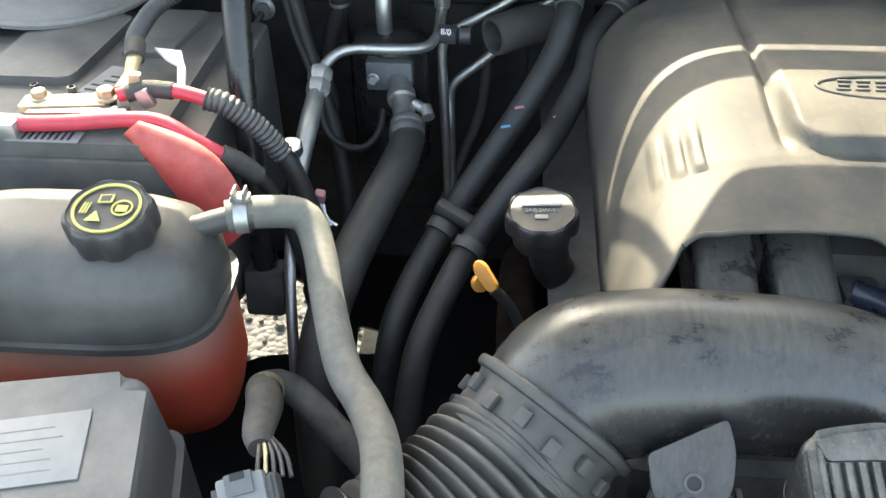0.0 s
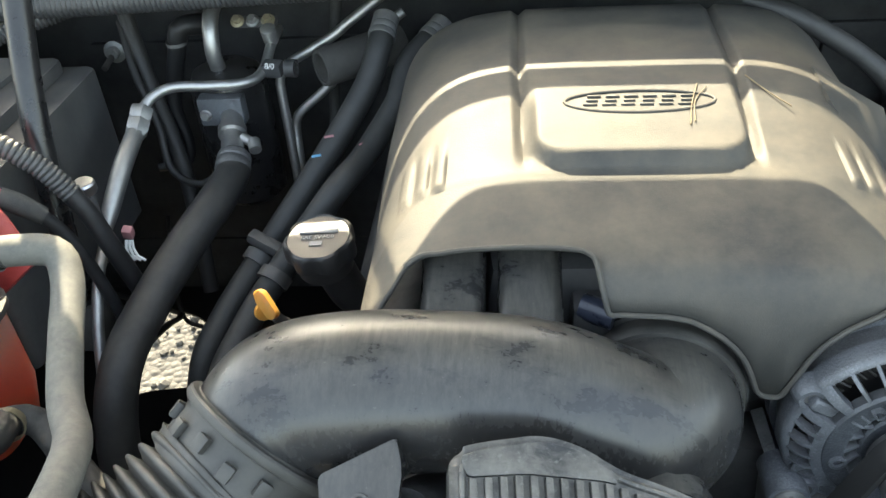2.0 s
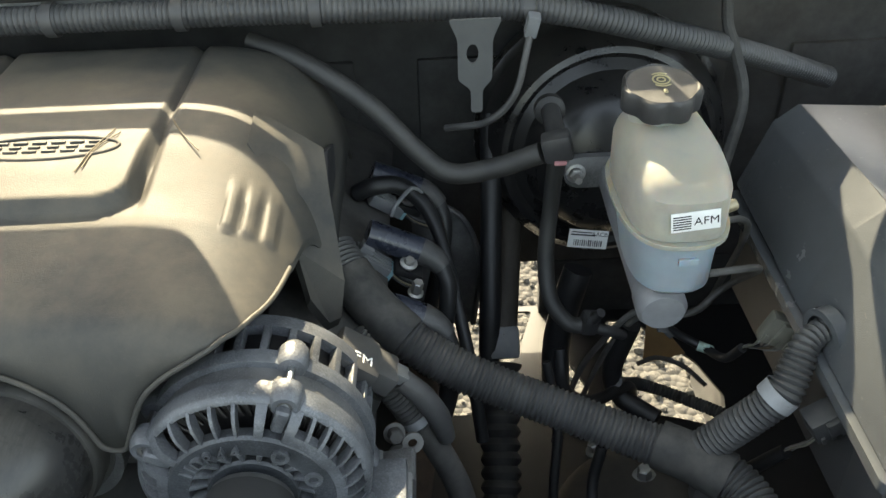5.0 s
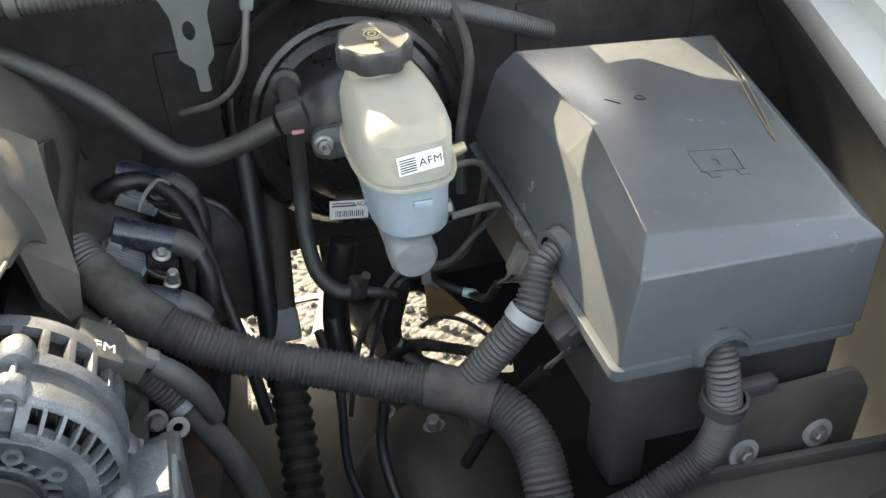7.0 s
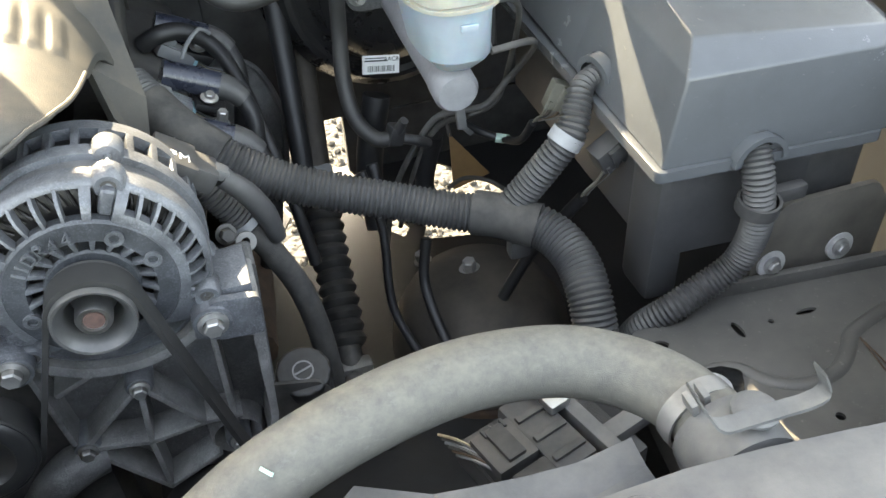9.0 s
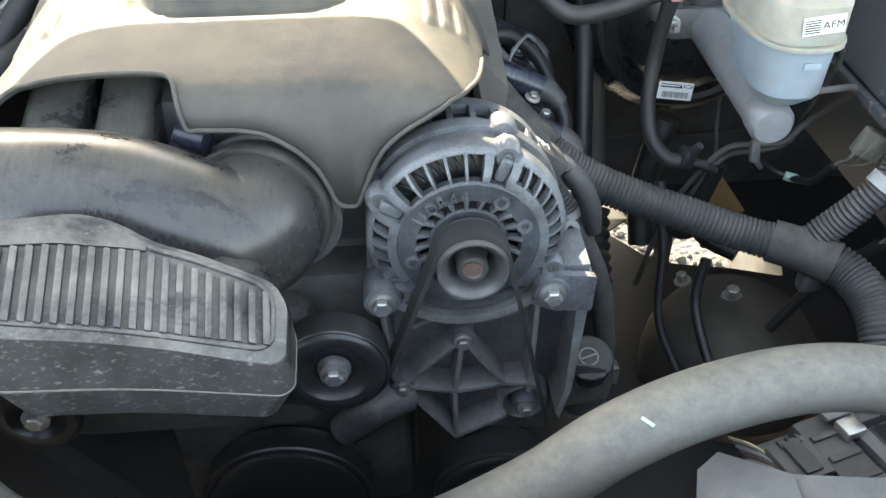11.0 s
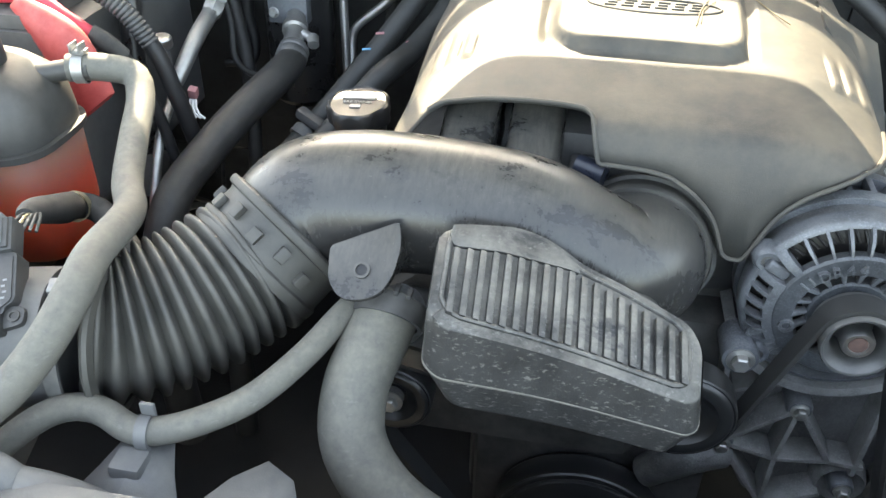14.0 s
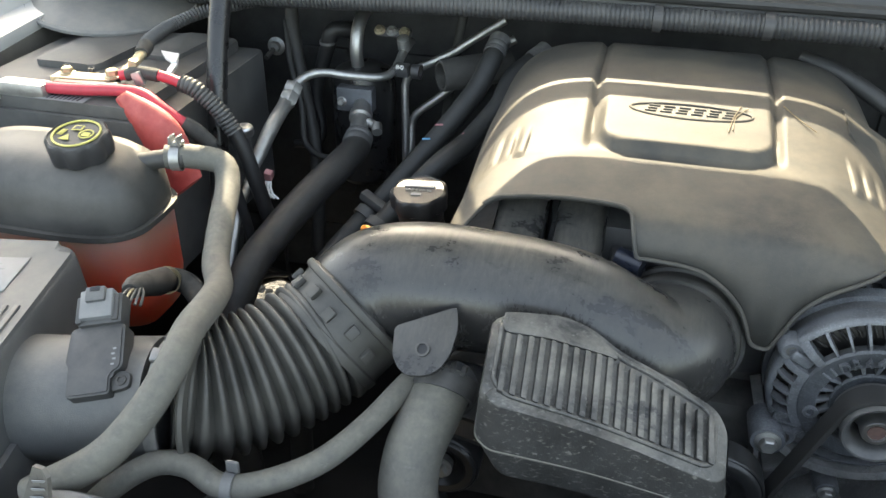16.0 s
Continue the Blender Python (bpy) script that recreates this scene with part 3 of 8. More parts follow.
prism(rounded([(0.770, 1.190), (0.775, 1.203), (0.93, 1.215), (1.05, 1.21), (1.05, 1.02), (1.03, 1.02), (1.03, 1.185), (0.93, 1.190)], 0.006, 3), Matrix(((0, 0, 1, -0.42), (1, 0, 0, 0), (0, 1, 0, 0), (0, 0, 0, 1))), 1.575, 2.06, bm=bm)
single("cowl_panel", bm, SHROUD, "dusty grey cowl panel above the firewall", "cowl", kind="structure")
bm = tube([(-0.42, 0.766, 1.205), (0.2, 0.764, 1.206), (0.8, 0.768, 1.205), (1.03, 0.772, 1.203)], 0.007, seg=10)
single("cowl_seal", bm, RUBBER, "black rubber seal along the cowl edge", "seal", kind="structure")

# aprons and wheel wells on both sides


def apron(name, x, side, label):
    f = Matrix(((0, 0, side, x), (1, 0, 0, 0), (0, 1, 0, 0), (0, 0, 0, 1)))
    bm = prism(rounded([(-0.15, 0.62), (-0.15, 1.03), (0.30, 1.08), (1.02, 1.14), (1.02, 0.42), (0.75, 0.42), (0.55, 0.62)], 0.03, 4), f, 0.0, 0.012, 0.003)
    for k in range(4):
        prism(rounded([(0.02 + 0.23 * k, 0.80), (0.02 + 0.23 * k, 0.98), (0.17 + 0.23 * k, 1.0), (0.17 + 0.23 * k, 0.80)], 0.03, 4), f, -0.006, 0.001, 0.003, bm=bm)
    return single(name, bm, APRON, label, "apron", kind="structure")


def flange_x(y):
    """The driver's fender flange runs inward towards the front."""
    return between([(-0.25, 1.095), (0.10, 1.115), (0.29, 1.178), (0.75, 1.360), (1.10, 1.490)], y)


bm = bmesh.new()
rows = []
for k in range(37):
    y = -0.16 + 1.19 * k / 36
    x = flange_x(y)
    dent = 0.010 * smooth(0.25, 0.32, (y * 4.2) % 1.0) * (1 - smooth(0.80, 0.87, (y * 4.2) % 1.0))
    rows.append([bm.verts.new((x + u, y, z)) for u, z in ((0.004, 1.066), (0.020, 1.03), (0.040 + dent, 0.99), (0.075 + dent, 0.93), (0.115 + dent, 0.86), (0.145, 0.80), (0.165, 0.60), (0.17, 0.42))])
for p, q in zip(rows, rows[1:]):
    for i in range(7):
        bm.faces.new((p[i], p[i + 1], q[i + 1], q[i]))
ob = single("inner_fender_driver", bm, FENDER_INNER, "dark dusty inner fender panel beside the fuse box", "apron", kind="structure", angle=40)
ob.modifiers.new("solid", "SOLIDIFY").thickness = 0.003
apron("inner_fender_passenger", -0.50, -1, "dark dusty inner fender panel beside the battery")


def fender(name, x0, x1, label):
    lo, hi = min(x0, x1), max(x0, x1)
    flip = x1 < x0
    prof = [(0.0, -0.03), (0.002, 0.0), (0.045, 0.004), (0.05, 0.022), (0.10, 0.035), (0.22, 0.03), (0.33, -0.02), (0.40, -0.16), (0.41, -0.45)]
    bm = bmesh.new()
    rows = []
    for k in range(25):
        y = -0.25 + 1.35 * k / 24
        z0 = 1.055 + 0.085 * smooth(-0.3, 1.0, y)
        xb = x0 if flip else flange_x(y)
        if not flip:
            z0 = 1.072 + 0.022 * smooth(0.2, 1.0, y)
        rows.append([bm.verts.new((xb + (-u if flip else u), y, z0 + h)) for u, h in prof])
    for p, q in zip(rows, rows[1:]):
        for i in range(len(prof) - 1):
            bm.faces.new((p[i], p[i + 1], q[i + 1], q[i]))
    ob = single(name, bm, BODY, label, "fender", kind="structure", angle=25)
    so = ob.modifiers.new("solid", "SOLIDIFY")
    so.thickness = 0.003
    return ob


fender("fender_driver", 1.30, 1.8, "pale silver fender with its bolted flange")
fender("fender_passenger", -0.50, -1.0, "pale silver fender with its bolted flange")

# hood standing open above the bay; sun falls in under its rear edge
HINGE_Y = 0.83


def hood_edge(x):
    """Height of the hood's unseen rear edge: dipped and stepped to shape the sun patches below."""
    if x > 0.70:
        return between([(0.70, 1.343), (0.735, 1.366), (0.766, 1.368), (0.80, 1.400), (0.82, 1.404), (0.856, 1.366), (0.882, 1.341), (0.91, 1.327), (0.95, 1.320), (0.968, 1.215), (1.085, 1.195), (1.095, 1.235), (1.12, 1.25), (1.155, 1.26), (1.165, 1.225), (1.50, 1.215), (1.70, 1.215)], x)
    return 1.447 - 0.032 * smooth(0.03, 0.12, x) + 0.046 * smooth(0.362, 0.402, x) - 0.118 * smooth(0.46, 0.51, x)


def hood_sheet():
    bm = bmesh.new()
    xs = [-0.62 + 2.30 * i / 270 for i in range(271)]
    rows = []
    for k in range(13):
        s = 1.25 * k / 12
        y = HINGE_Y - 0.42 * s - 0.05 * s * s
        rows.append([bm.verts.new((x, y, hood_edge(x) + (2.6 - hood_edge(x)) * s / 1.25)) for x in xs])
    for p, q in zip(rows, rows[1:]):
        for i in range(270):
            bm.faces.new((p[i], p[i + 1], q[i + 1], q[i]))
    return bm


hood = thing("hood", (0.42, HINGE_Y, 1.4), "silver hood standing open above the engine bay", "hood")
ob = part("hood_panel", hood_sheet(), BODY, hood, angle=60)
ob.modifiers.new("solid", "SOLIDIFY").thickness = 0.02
# unseen bars, plates and posts added to shape the sun patches in the bay
part("shade_bar", box((0.40, 0.83, 1.3253), (0.76, 0.004, 0.0255), 0.001), APRON, hood, "added unseen bar that shades a band of the cover")
part("shade_plate", box((0.40, 0.83, 1.2505), (0.76, 0.004, 0.1020), 0.001), APRON, hood, "added unseen plate that blocks the sun")
part("shade_plate", box((-0.36, 0.83, 1.272), (0.48, 0.004, 0.145), 0.001), APRON, hood, "added unseen plate that blocks the sun")
part("shade_plate", box((0.642, 0.8255, 1.3190), (0.276, 0.003, 0.054), 0.0005), APRON, hood, "added unseen plate that keeps sun off the front")
part("shade_plate", box((-0.022, 0.83, 1.3185), (0.076, 0.004, 0.062), 0.001), APRON, hood, "added unseen plate that half shades the oil cap")
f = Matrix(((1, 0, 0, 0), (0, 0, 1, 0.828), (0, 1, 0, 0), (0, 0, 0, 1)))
part("shade_taper", prism([(0.782, 1.19), (0.782, 1.347), (0.84, 1.335), (0.88, 1.313), (0.918, 1.273), (0.962, 1.228), (0.968, 1.19)], f, 0.0, 0.004), APRON, hood, "added unseen tapered plate that bounds the sun strip")
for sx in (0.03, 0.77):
    part("hinge", box((sx, 0.838, 1.33), (0.012, 0.012, 0.26), 0.003), APRON, hood, "added unseen post for the shading plates")

# radiator support: the grey top cover
bm = bmesh.new()
rows = []
for k in range(41):
    x = -0.50 + 1.80 * k / 40
    bow = 0.013 - between([(0, 0), (0.42, 0), (0.51, 0.012), (0.59, 0.026), (0.95, 0.10)], abs(x - 0.40))
    z = 1.0 - 0.005 * math.cos(x * 9)
    prof = [(0.082 + bow, z - 0.16), (0.092 + bow, z - 0.012), (0.088 + bow, z - 0.003), (0.078 + bow, z), (-0.02 + bow, z + 0.012), (-0.10 + bow, z + 0.005), (-0.16 + bow, z - 0.04), (-0.18 + bow, z - 0.30)]
    rows.append([bm.verts.new((x, y, h)) for y, h in prof])
for p, q in zip(rows, rows[1:]):
    for i in range(7):
        bm.faces.new((p[i], p[i + 1], q[i + 1], q[i]))
single("radiator_cover", bm, SHROUD, "dusty grey plastic cover over the radiator", "radiator cover", kind="structure", angle=28)

# front closure under the cover, and bumper mass
single("radiator", box((0.40, 0.02, 0.68), (1.30, 0.06, 0.58), 0.004), BLACK, "black radiator core behind the grille", "radiator", kind="structure")

# frame rails and the crossmember below
for sx in (-0.12, 1.12):
    single("frame_rail", box((sx, 0.2, 0.47), (0.09, 1.7, 0.15), 0.01), DARK, "dark grimy steel frame rail", "frame", kind="structure")
single("crossmember", box((0.38, 0.30, 0.36), (1.15, 0.16, 0.12), 0.02), DARK, "dark steel crossmember below the engine", "frame", kind="structure")


# ---- the engine: block, intake, cover ----
def engine_block():
    t = thing("engine", (0.34, 0.62, 0.35), "dark grimy engine block with valve covers", "engine")
    part("block", box((0.34, 0.72, 0.70), (0.26, 0.52, 0.50), 0.02), DARK, t)
    part("oil_pan", box((0.34, 0.70, 0.40), (0.24, 0.46, 0.16), 0.03), DARK, t)
    for s in (-1, 1):
        part("valve_cover", box((0.34 + s * 0.185, 0.74, 0.925), (0.12, 0.48, 0.09), 0.018, (0, s * 32, 0)), DARK, t, "dirty cast valve cover")
        part("cylinder_head", box((0.34 + s * 0.15, 0.73, 0.84), (0.14, 0.48, 0.12), 0.01, (0, s * 40, 0)), DARK, t)
        part("exhaust_manifold", tube([(0.34 + s * 0.26, 0.50, 0.76), (0.34 + s * 0.275, 0.66, 0.75), (0.34 + s * 0.27, 0.86, 0.72), (0.34 + s * 0.25, 0.95, 0.6)], 0.024, 12), RUST, t, "rusty exhaust manifold")
    part("front_cover", box((0.34, 0.45, 0.74), (0.24, 0.06, 0.36), 0.02), DARK, t)
    part("intake_manifold", box((0.34, 0.66, 1.00), (0.25, 0.42, 0.16), 0.04), BLACK, t, "black plastic intake manifold")
    for x in (0.199, 0.255):
        part("runner", tube([(x, 0.43, 1.035), (x, 0.395, 1.015), (x + 0.002, 0.38, 0.98)], 0.0235, 28, flat=1.0), DUCT, t, "scuffed black intake runner")
        part("runner_top", box((x, 0.450, 1.052), (0.047, 0.17, 0.052), 0.014, (20, 0, 0), segs=4), DUCT, t)
    part("fuel_rail", box((0.300, 0.455, 1.040), (0.030, 0.05, 0.03), 0.006), BLACK, t)
    part("vapour_valve", tube([(0.292, 0.44, 1.052), (0.315, 0.43, 1.05)], 0.010, 14), NAVY, t)
    part("throttle_body", lathe([(0.0, 0), (0.056, 0), (0.056, 0.012), (0.050, 0.014), (0.050, 0.07), (0, 0.07)], (0.358, 0.415, 0.985), (0.05, 1, 0.05), 36), ALUDARK, t)
    return t


engine_block()

# engine cover: a moulded shell, its front panel cut out for the runners, the throttle and the alternator
COV_X, COV_H = 0.340, 0.218


def front_fall(d):
    """How far the front panel has dropped d metres ahead of its crease."""
    return between([(0, 0), (0.04, 0.007), (0.075, 0.0135), (0.090, 0.018), (0.100, 0.025), (0.108, 0.040), (0.113, 0.062), (0.117, 0.10), (0.119, 0.14)], d)


def front_reach(fall):
    """The inverse of front_fall."""
    lo, hi = 0.0, 0.118
    for _ in range(30):
        mid = (lo + hi) / 2
        if front_fall(mid) < fall:
            lo = mid
        else:
            hi = mid
    return lo


def cover_edge(x):
    """How far ahead of its crease the front panel ends: cut out for the runners, the throttle and the alternator."""
    if x < 0.303 or x > 0.505:
        return between([(0.120, 0.060), (0.160, 0.060), (0.164, 0.056), (0.168, 0.058), (0.176, 0.061), (0.190, 0.067), (0.217, 0.0705), (0.253, 0.0735), (0.275, 0.0755), (0.291, 0.078), (0.299, 0.084), (0.303, 0.102),
                        (0.505, 0.094), (0.514, 0.081), (0.527, 0.051), (0.532, 0.030), (0.537, 0.004), (0.540, -0.030), (0.546, -0.052), (0.558, -0.070)], x)
    z = between([(0.303, 1.074), (0.325, 1.073), (0.345, 1.072), (0.362, 1.069), (0.377, 1.061), (0.390, 1.051), (0.400, 1.039), (0.407, 1.024), (0.411, 1.010), (0.418, 1.006), (0.429, 1.006), (0.434, 1.020), (0.442, 1.040), (0.450, 1.053), (0.462, 1.064), (0.473, 1.071), (0.490, 1.079), (0.505, 1.085)], x)
    s = (x - COV_X) / COV_H
    return front_reach(1.1195 - 0.118 * (1 - math.sqrt(max(0.0, 1 - abs(s) ** 5.0))) - z)


def cover_reach(x):
    return sum(cover_edge(x + 0.0009 * k) for k in range(-3, 4)) / 7


def cover_crease(s):
    """Where the top turns down into the front panel; the corner over the tank side comes forward."""
    return 0.515 - 0.012 * s * s - 0.055 * smooth(0.72, 1.0, -s)


def cover_shell():
    bm = bmesh.new()
    xs = [COV_X + COV_H * math.copysign(abs(k / 110) ** 0.80, k) for k in range(-110, 111)]
    rows = []
    for x in xs:
        s = max(-1.0, min(1.0, (x - COV_X) / COV_H))
        side = 0.118 * (1 - math.sqrt(max(0.0, 1 - abs(s) ** 5.0)))
        yc = cover_crease(s)
        crest = 1.1195
        col = []
        nb = 64
        reach = cover_reach(x)
        y_end = yc - min(0.0, reach)
        for k in range(nb + 1):
            y = 0.805 + (y_end - 0.805) * k / nb
            z = crest + 0.024 * smooth(0.50, 0.66, y) + 0.003 * smooth(0.66, 0.8, y) - 0.03 * smooth(0.775, 0.81, y)
            w = 0.5 * (x - 0.248) / 0.004
            for gx in (0.247 + 0.03 * (0.66 - y) * (y < 0.66), 0.429 - 0.03 * (0.66 - y) * (y < 0.66)):
                d = abs(x - gx)
                z -= 0.006 * max(0.0, 1 - d / 0.007) * smooth(0.515, 0.545, y)
            u, v = abs(x - 0.340) - 0.056, 0.546 - y
            gap = (math.hypot(u, v) if u > 0 and v > 0 else max(u, v)) - 0.026
            z += 0.011 * (1 - smooth(-0.005, 0.003, gap)) * (1 - smooth(0.55, 0.64, y))
            for rx in (0.186, 0.172, 0.158):
                q = min(abs(x - rx), abs(x - (2 * COV_X - rx)))
                z += max(0.0, 1 - (q / 0.0052) ** 4) * 0.0032 * smooth(0.505, 0.510, y) * (1 - smooth(0.535, 0.572, y))
            col.append(bm.verts.new((x, y, z - side)))
        for k in range(1, 25):
            if reach > 0:
                d = reach * k / 24
                col.append(bm.verts.new((x, yc - d, crest - side - front_fall(d))))
            else:
                col.append(bm.verts.new((x, y_end - 0.0001 * k, col[nb].co.z - 0.0002 * k)))
        rows.append(col)
    for p, q in zip(rows, rows[1:]):
        for i in range(len(p) - 1):
            bm.faces.new((p[i], p[i + 1], q[i + 1], q[i]))
    return bm


cover = thing("engine_cover", (0.34, 0.60, 1.0), "dusty grey-brown plastic engine cover with a raised oval badge", "engine cover")
shell = part("shell", cover_shell(), COVER, cover, angle=50)
so = shell.modifiers.new("solid", "SOLIDIFY")
so.thickness, so.offset = 0.0035, -1.0
# rolled rim round the cut-outs
rim = [(x, 0, 0) for x in np.linspace(0.166, 0.5365, 90)]
pts = []
for x, _, _ in rim:
    s = (x - COV_X) / COV_H
    side = 0.118 * (1 - math.sqrt(max(0.0, 1 - abs(s) ** 5.0)))
    yc = cover_crease(s)
    r = cover_reach(x)
    pts.append((x, yc - r - 0.001, 1.1195 - side - front_fall(r) + 0.001))
part("rim", tube(pts, 0.0020, 8, step=0.004), COVER, cover)
# side wing beside the alternator
wing = [(0.496, 0.655, 1.1345), (0.553, 0.632, 1.106), (0.558, 0.600, 1.080), (0.568, 0.552, 1.024), (0.563, 0.542, 0.994), (0.553, 0.540, 0.990), (0.541, 0.535, 1.020), (0.534, 0.545, 1.062), (0.520, 0.575, 1.100), (0.497, 0.605, 1.1285)]
bm = bmesh.new()
A = [bm.verts.new(p) for p in wing]
B = [bm.verts.new((p[0] - 0.004, p[1] + 0.002, p[2] - 0.010)) for p in wing]
bm.faces.new(A)
bm.faces.new(B[::-1])
for i in range(len(A)):
    bm.faces.new((A[i], B[i], B[(i + 1) % len(B)], A[(i + 1) % len(A)]))
bmesh.ops.triangulate(bm, faces=[q for q in bm.faces if len(q.verts) > 4])
part("side_wing", bm, COVER, cover)
f = Matrix(((0, 0, 1, 0.551), (1, 0, 0, 0), (0, 1, 0, 0), (0, 0, 0, 1)))
# black sheet painted in where the gap behind the wing lies in shade
part("hollow_sheet", prism(rounded([(0.642, 1.098), (0.606, 1.070), (0.566, 1.022), (0.560, 0.990), (0.600, 0.985), (0.668, 1.040), (0.690, 1.080)], 0.004, 3), f, 0.0, 0.004, 0.001), INK, cover, "black sheet drawn as the shaded hollow behind the wing")


def pad_z(y):
    return 1.1195 + 0.024 * smooth(0.50, 0.66, y) + 0.010 * (1 - smooth(0.55, 0.64, y)) + 0.001


badge = part("badge", tube([(0.343 + 0.059 * math.cos(a), 0.587 + 0.0165 * math.sin(a), pad_z(0.587 + 0.0165 * math.sin(a))) for a in np.linspace(0.0, 2 * math.pi, 41)], 0.0013, 8, step=0.004), COVER, cover, "raised oval badge ring")
for k in range(6):
    x0 = 0.306 + 0.0148 * k
    for dy, w in ((0.0065, 0.011), (0.0, 0.009), (-0.0060, 0.011)):
        y = 0.5885 + dy - 0.0002 * k
        part("badge_bar", box((x0 + 0.3 * dy, y, pad_z(y)), (w, 0.0028, 0.002), 0.0006, (-8, 0, 0)), COVER, badge)


for pts in ([(0.434, 0.628), (0.447, 0.606), (0.462, 0.587)], [(0.392, 0.612), (0.383, 0.580), (0.378, 0.552)], [(0.398, 0.606), (0.386, 0.584), (0.382, 0.556)]):
    needle = thing("pine_needle", (*pts[1], 1.14), "thin dry pine needle lying on the engine cover", "needle")
    lift = 0.0095 if pts[0][0] < 0.42 else -0.0015
    part("needle_blade", tube([(x, y, 1.1195 + 0.024 * smooth(0.50, 0.66, y) + 0.0012 + (lift if lift < 0 else 0.011 * (1 - smooth(0.55, 0.64, y)))) for x, y in pts], 0.0006, 6), STRAW, needle)


# ---- air intake: duct, bellows, resonator, air box ----
duct = thing("intake_duct", (0.23, 0.36, 0.95), "large black scuffed plastic intake duct with an elbow", "air duct")
DUCT_LINE = [(0.065, 0.325, 1.009), (0.092, 0.350, 1.0375), (0.136, 0.356, 1.0475), (0.200, 0.359, 1.048), (0.258, 0.360, 1.041), (0.298, 0.359, 1.0235), (0.326, 0.362, 1.0075), (0.345, 0.382, 1.001), (0.3485, 0.413, 0.9965)]
part("tube", tube(DUCT_LINE, [0.0518, 0.0555, 0.055, 0.0527, 0.0521, 0.0523, 0.054, 0.055, 0.0546], 48, step=0.004), DUCT, duct)
part("collar", lathe([(0.053, -0.004), (0.0580, -0.004), (0.0592, -0.001), (0.0592, 0.004), (0.0568, 0.006), (0.0568, 0.017), (0.0600, 0.018), (0.0600, 0.024), (0.050, 0.025)], (0.3485, 0.405, 0.9975), (0.16, 1, -0.10), 56), BELLOW, duct, "black clamp collar at the throttle")
part("parting_line", tube([Vector(p) + Vector((0, -0.036, 0.037)) * r for p, r in zip(DUCT_LINE[5:8], (1.0, 1.02, 1.03))], 0.0006, 6), DUCT, duct, "fine moulding line")
part("branch_neck", tube([(0.322, 0.352, 1.0), (0.336, 0.318, 0.995), (0.334, 0.285, 0.995)], [0.034, 0.030, 0.030], 28), DUCT, duct)
part("branch_ring", tube([(0.338, 0.312, 0.995), (0.336, 0.300, 0.995)], 0.0325, 28), DUCT, duct)
# bracket plate with its hole
bx = Vector((0.86, 0.10, 0.16)).normalized()
fm = frame_at((0.154, 0.271, 1.046), (-0.05, -0.62, 0.78), (0, 0, 1))
TAB = [(-0.027, 0.0135), (0.018, 0.039), (0.0235, 0.022), (0.0225, 0.0), (0.0165, -0.014), (0.004, -0.021), (-0.011, -0.0225), (-0.0225, -0.011)]
part("bracket", prism(rounded(TAB, [0.003, 0.003, 0.012, 0.012, 0.01, 0.012, 0.012, 0.012], 6), fm, -0.006, 0.0, 0.0012), DUCT, duct, "flat bracket tab with a bolt hole")
part("bracket_web", prism([(0.006, 0.033), (0.0175, 0.0385), (0.0225, 0.022), (0.014, 0.010)], fm, -0.040, -0.004, 0.003), DUCT, duct)
part("bracket_web", prism([(-0.026, 0.0125), (0.018, 0.0375), (0.018, 0.030), (-0.022, 0.008)], fm, -0.030, -0.004, 0.002), DUCT, duct)
part("bracket_bush", lathe([(0.0060, -0.001), (0.0060, 0.0016), (0.0042, 0.0016), (0.0040, -0.003)], fm @ Vector((0, 0, 0)), (-0.05, -0.62, 0.78), 20), DARK, duct, "dark steel bush in the bracket hole")
# no real hole: a black disc gives its shade
part("hole_disc", lathe([(0, 0.0004), (0.0041, 0.0004), (0.0041, 0.0)], fm @ Vector((0, 0, 0)), (-0.05, -0.62, 0.78), 18), INK, duct, "black disc in place of the shaded bolt hole")

bellows = thing("bellows_hose", (0.02, 0.28, 0.93), "ribbed black rubber bellows hose of the air intake", "bellows")
part("ribs", tube([(-0.045, 0.226, 0.996), (-0.018, 0.242, 0.990), (0.016, 0.272, 0.992), (0.050, 0.311, 1.002), (0.057, 0.318, 1.007)], [0.055, 0.058, 0.0595, 0.0595, 0.0590], 56, pitch=0.0112, depth=0.0090, per=8), BELLOW, bellows, "", 85)
ca = Vector((0.56, 0.60, 0.50)).normalized()
cf = Vector((0.0778, 0.3385, 1.0245)) - ca * 0.040
part("cuff", lathe([(0.050, -0.002), (0.0575, -0.002), (0.0582, 0.001), (0.0582, 0.006), (0.0560, 0.008), (0.0555, 0.030), (0.0565, 0.033), (0.0600, 0.034), (0.0612, 0.036), (0.0612, 0.0395), (0.0600, 0.0410), (0.0555, 0.0415), (0.0540, 0.043)], cf, ca, 64), BELLOW, bellows, "smooth rubber cuff with a rolled lip on the duct")
x, y, z = basis(ca)
for k in range(9):
    a = radians(-20 + 24 * k)
    v = x * math.cos(a) + y * math.sin(a)
    mm = frame_at(cf + z * (0.018 + 0.004 * (k % 2)) + v * 0.0560, v, z)
    part("lug", box((0, 0, 0.0022), (0.009, 0.011, 0.0055), 0.0012, m=mm), BELLOW, bellows)

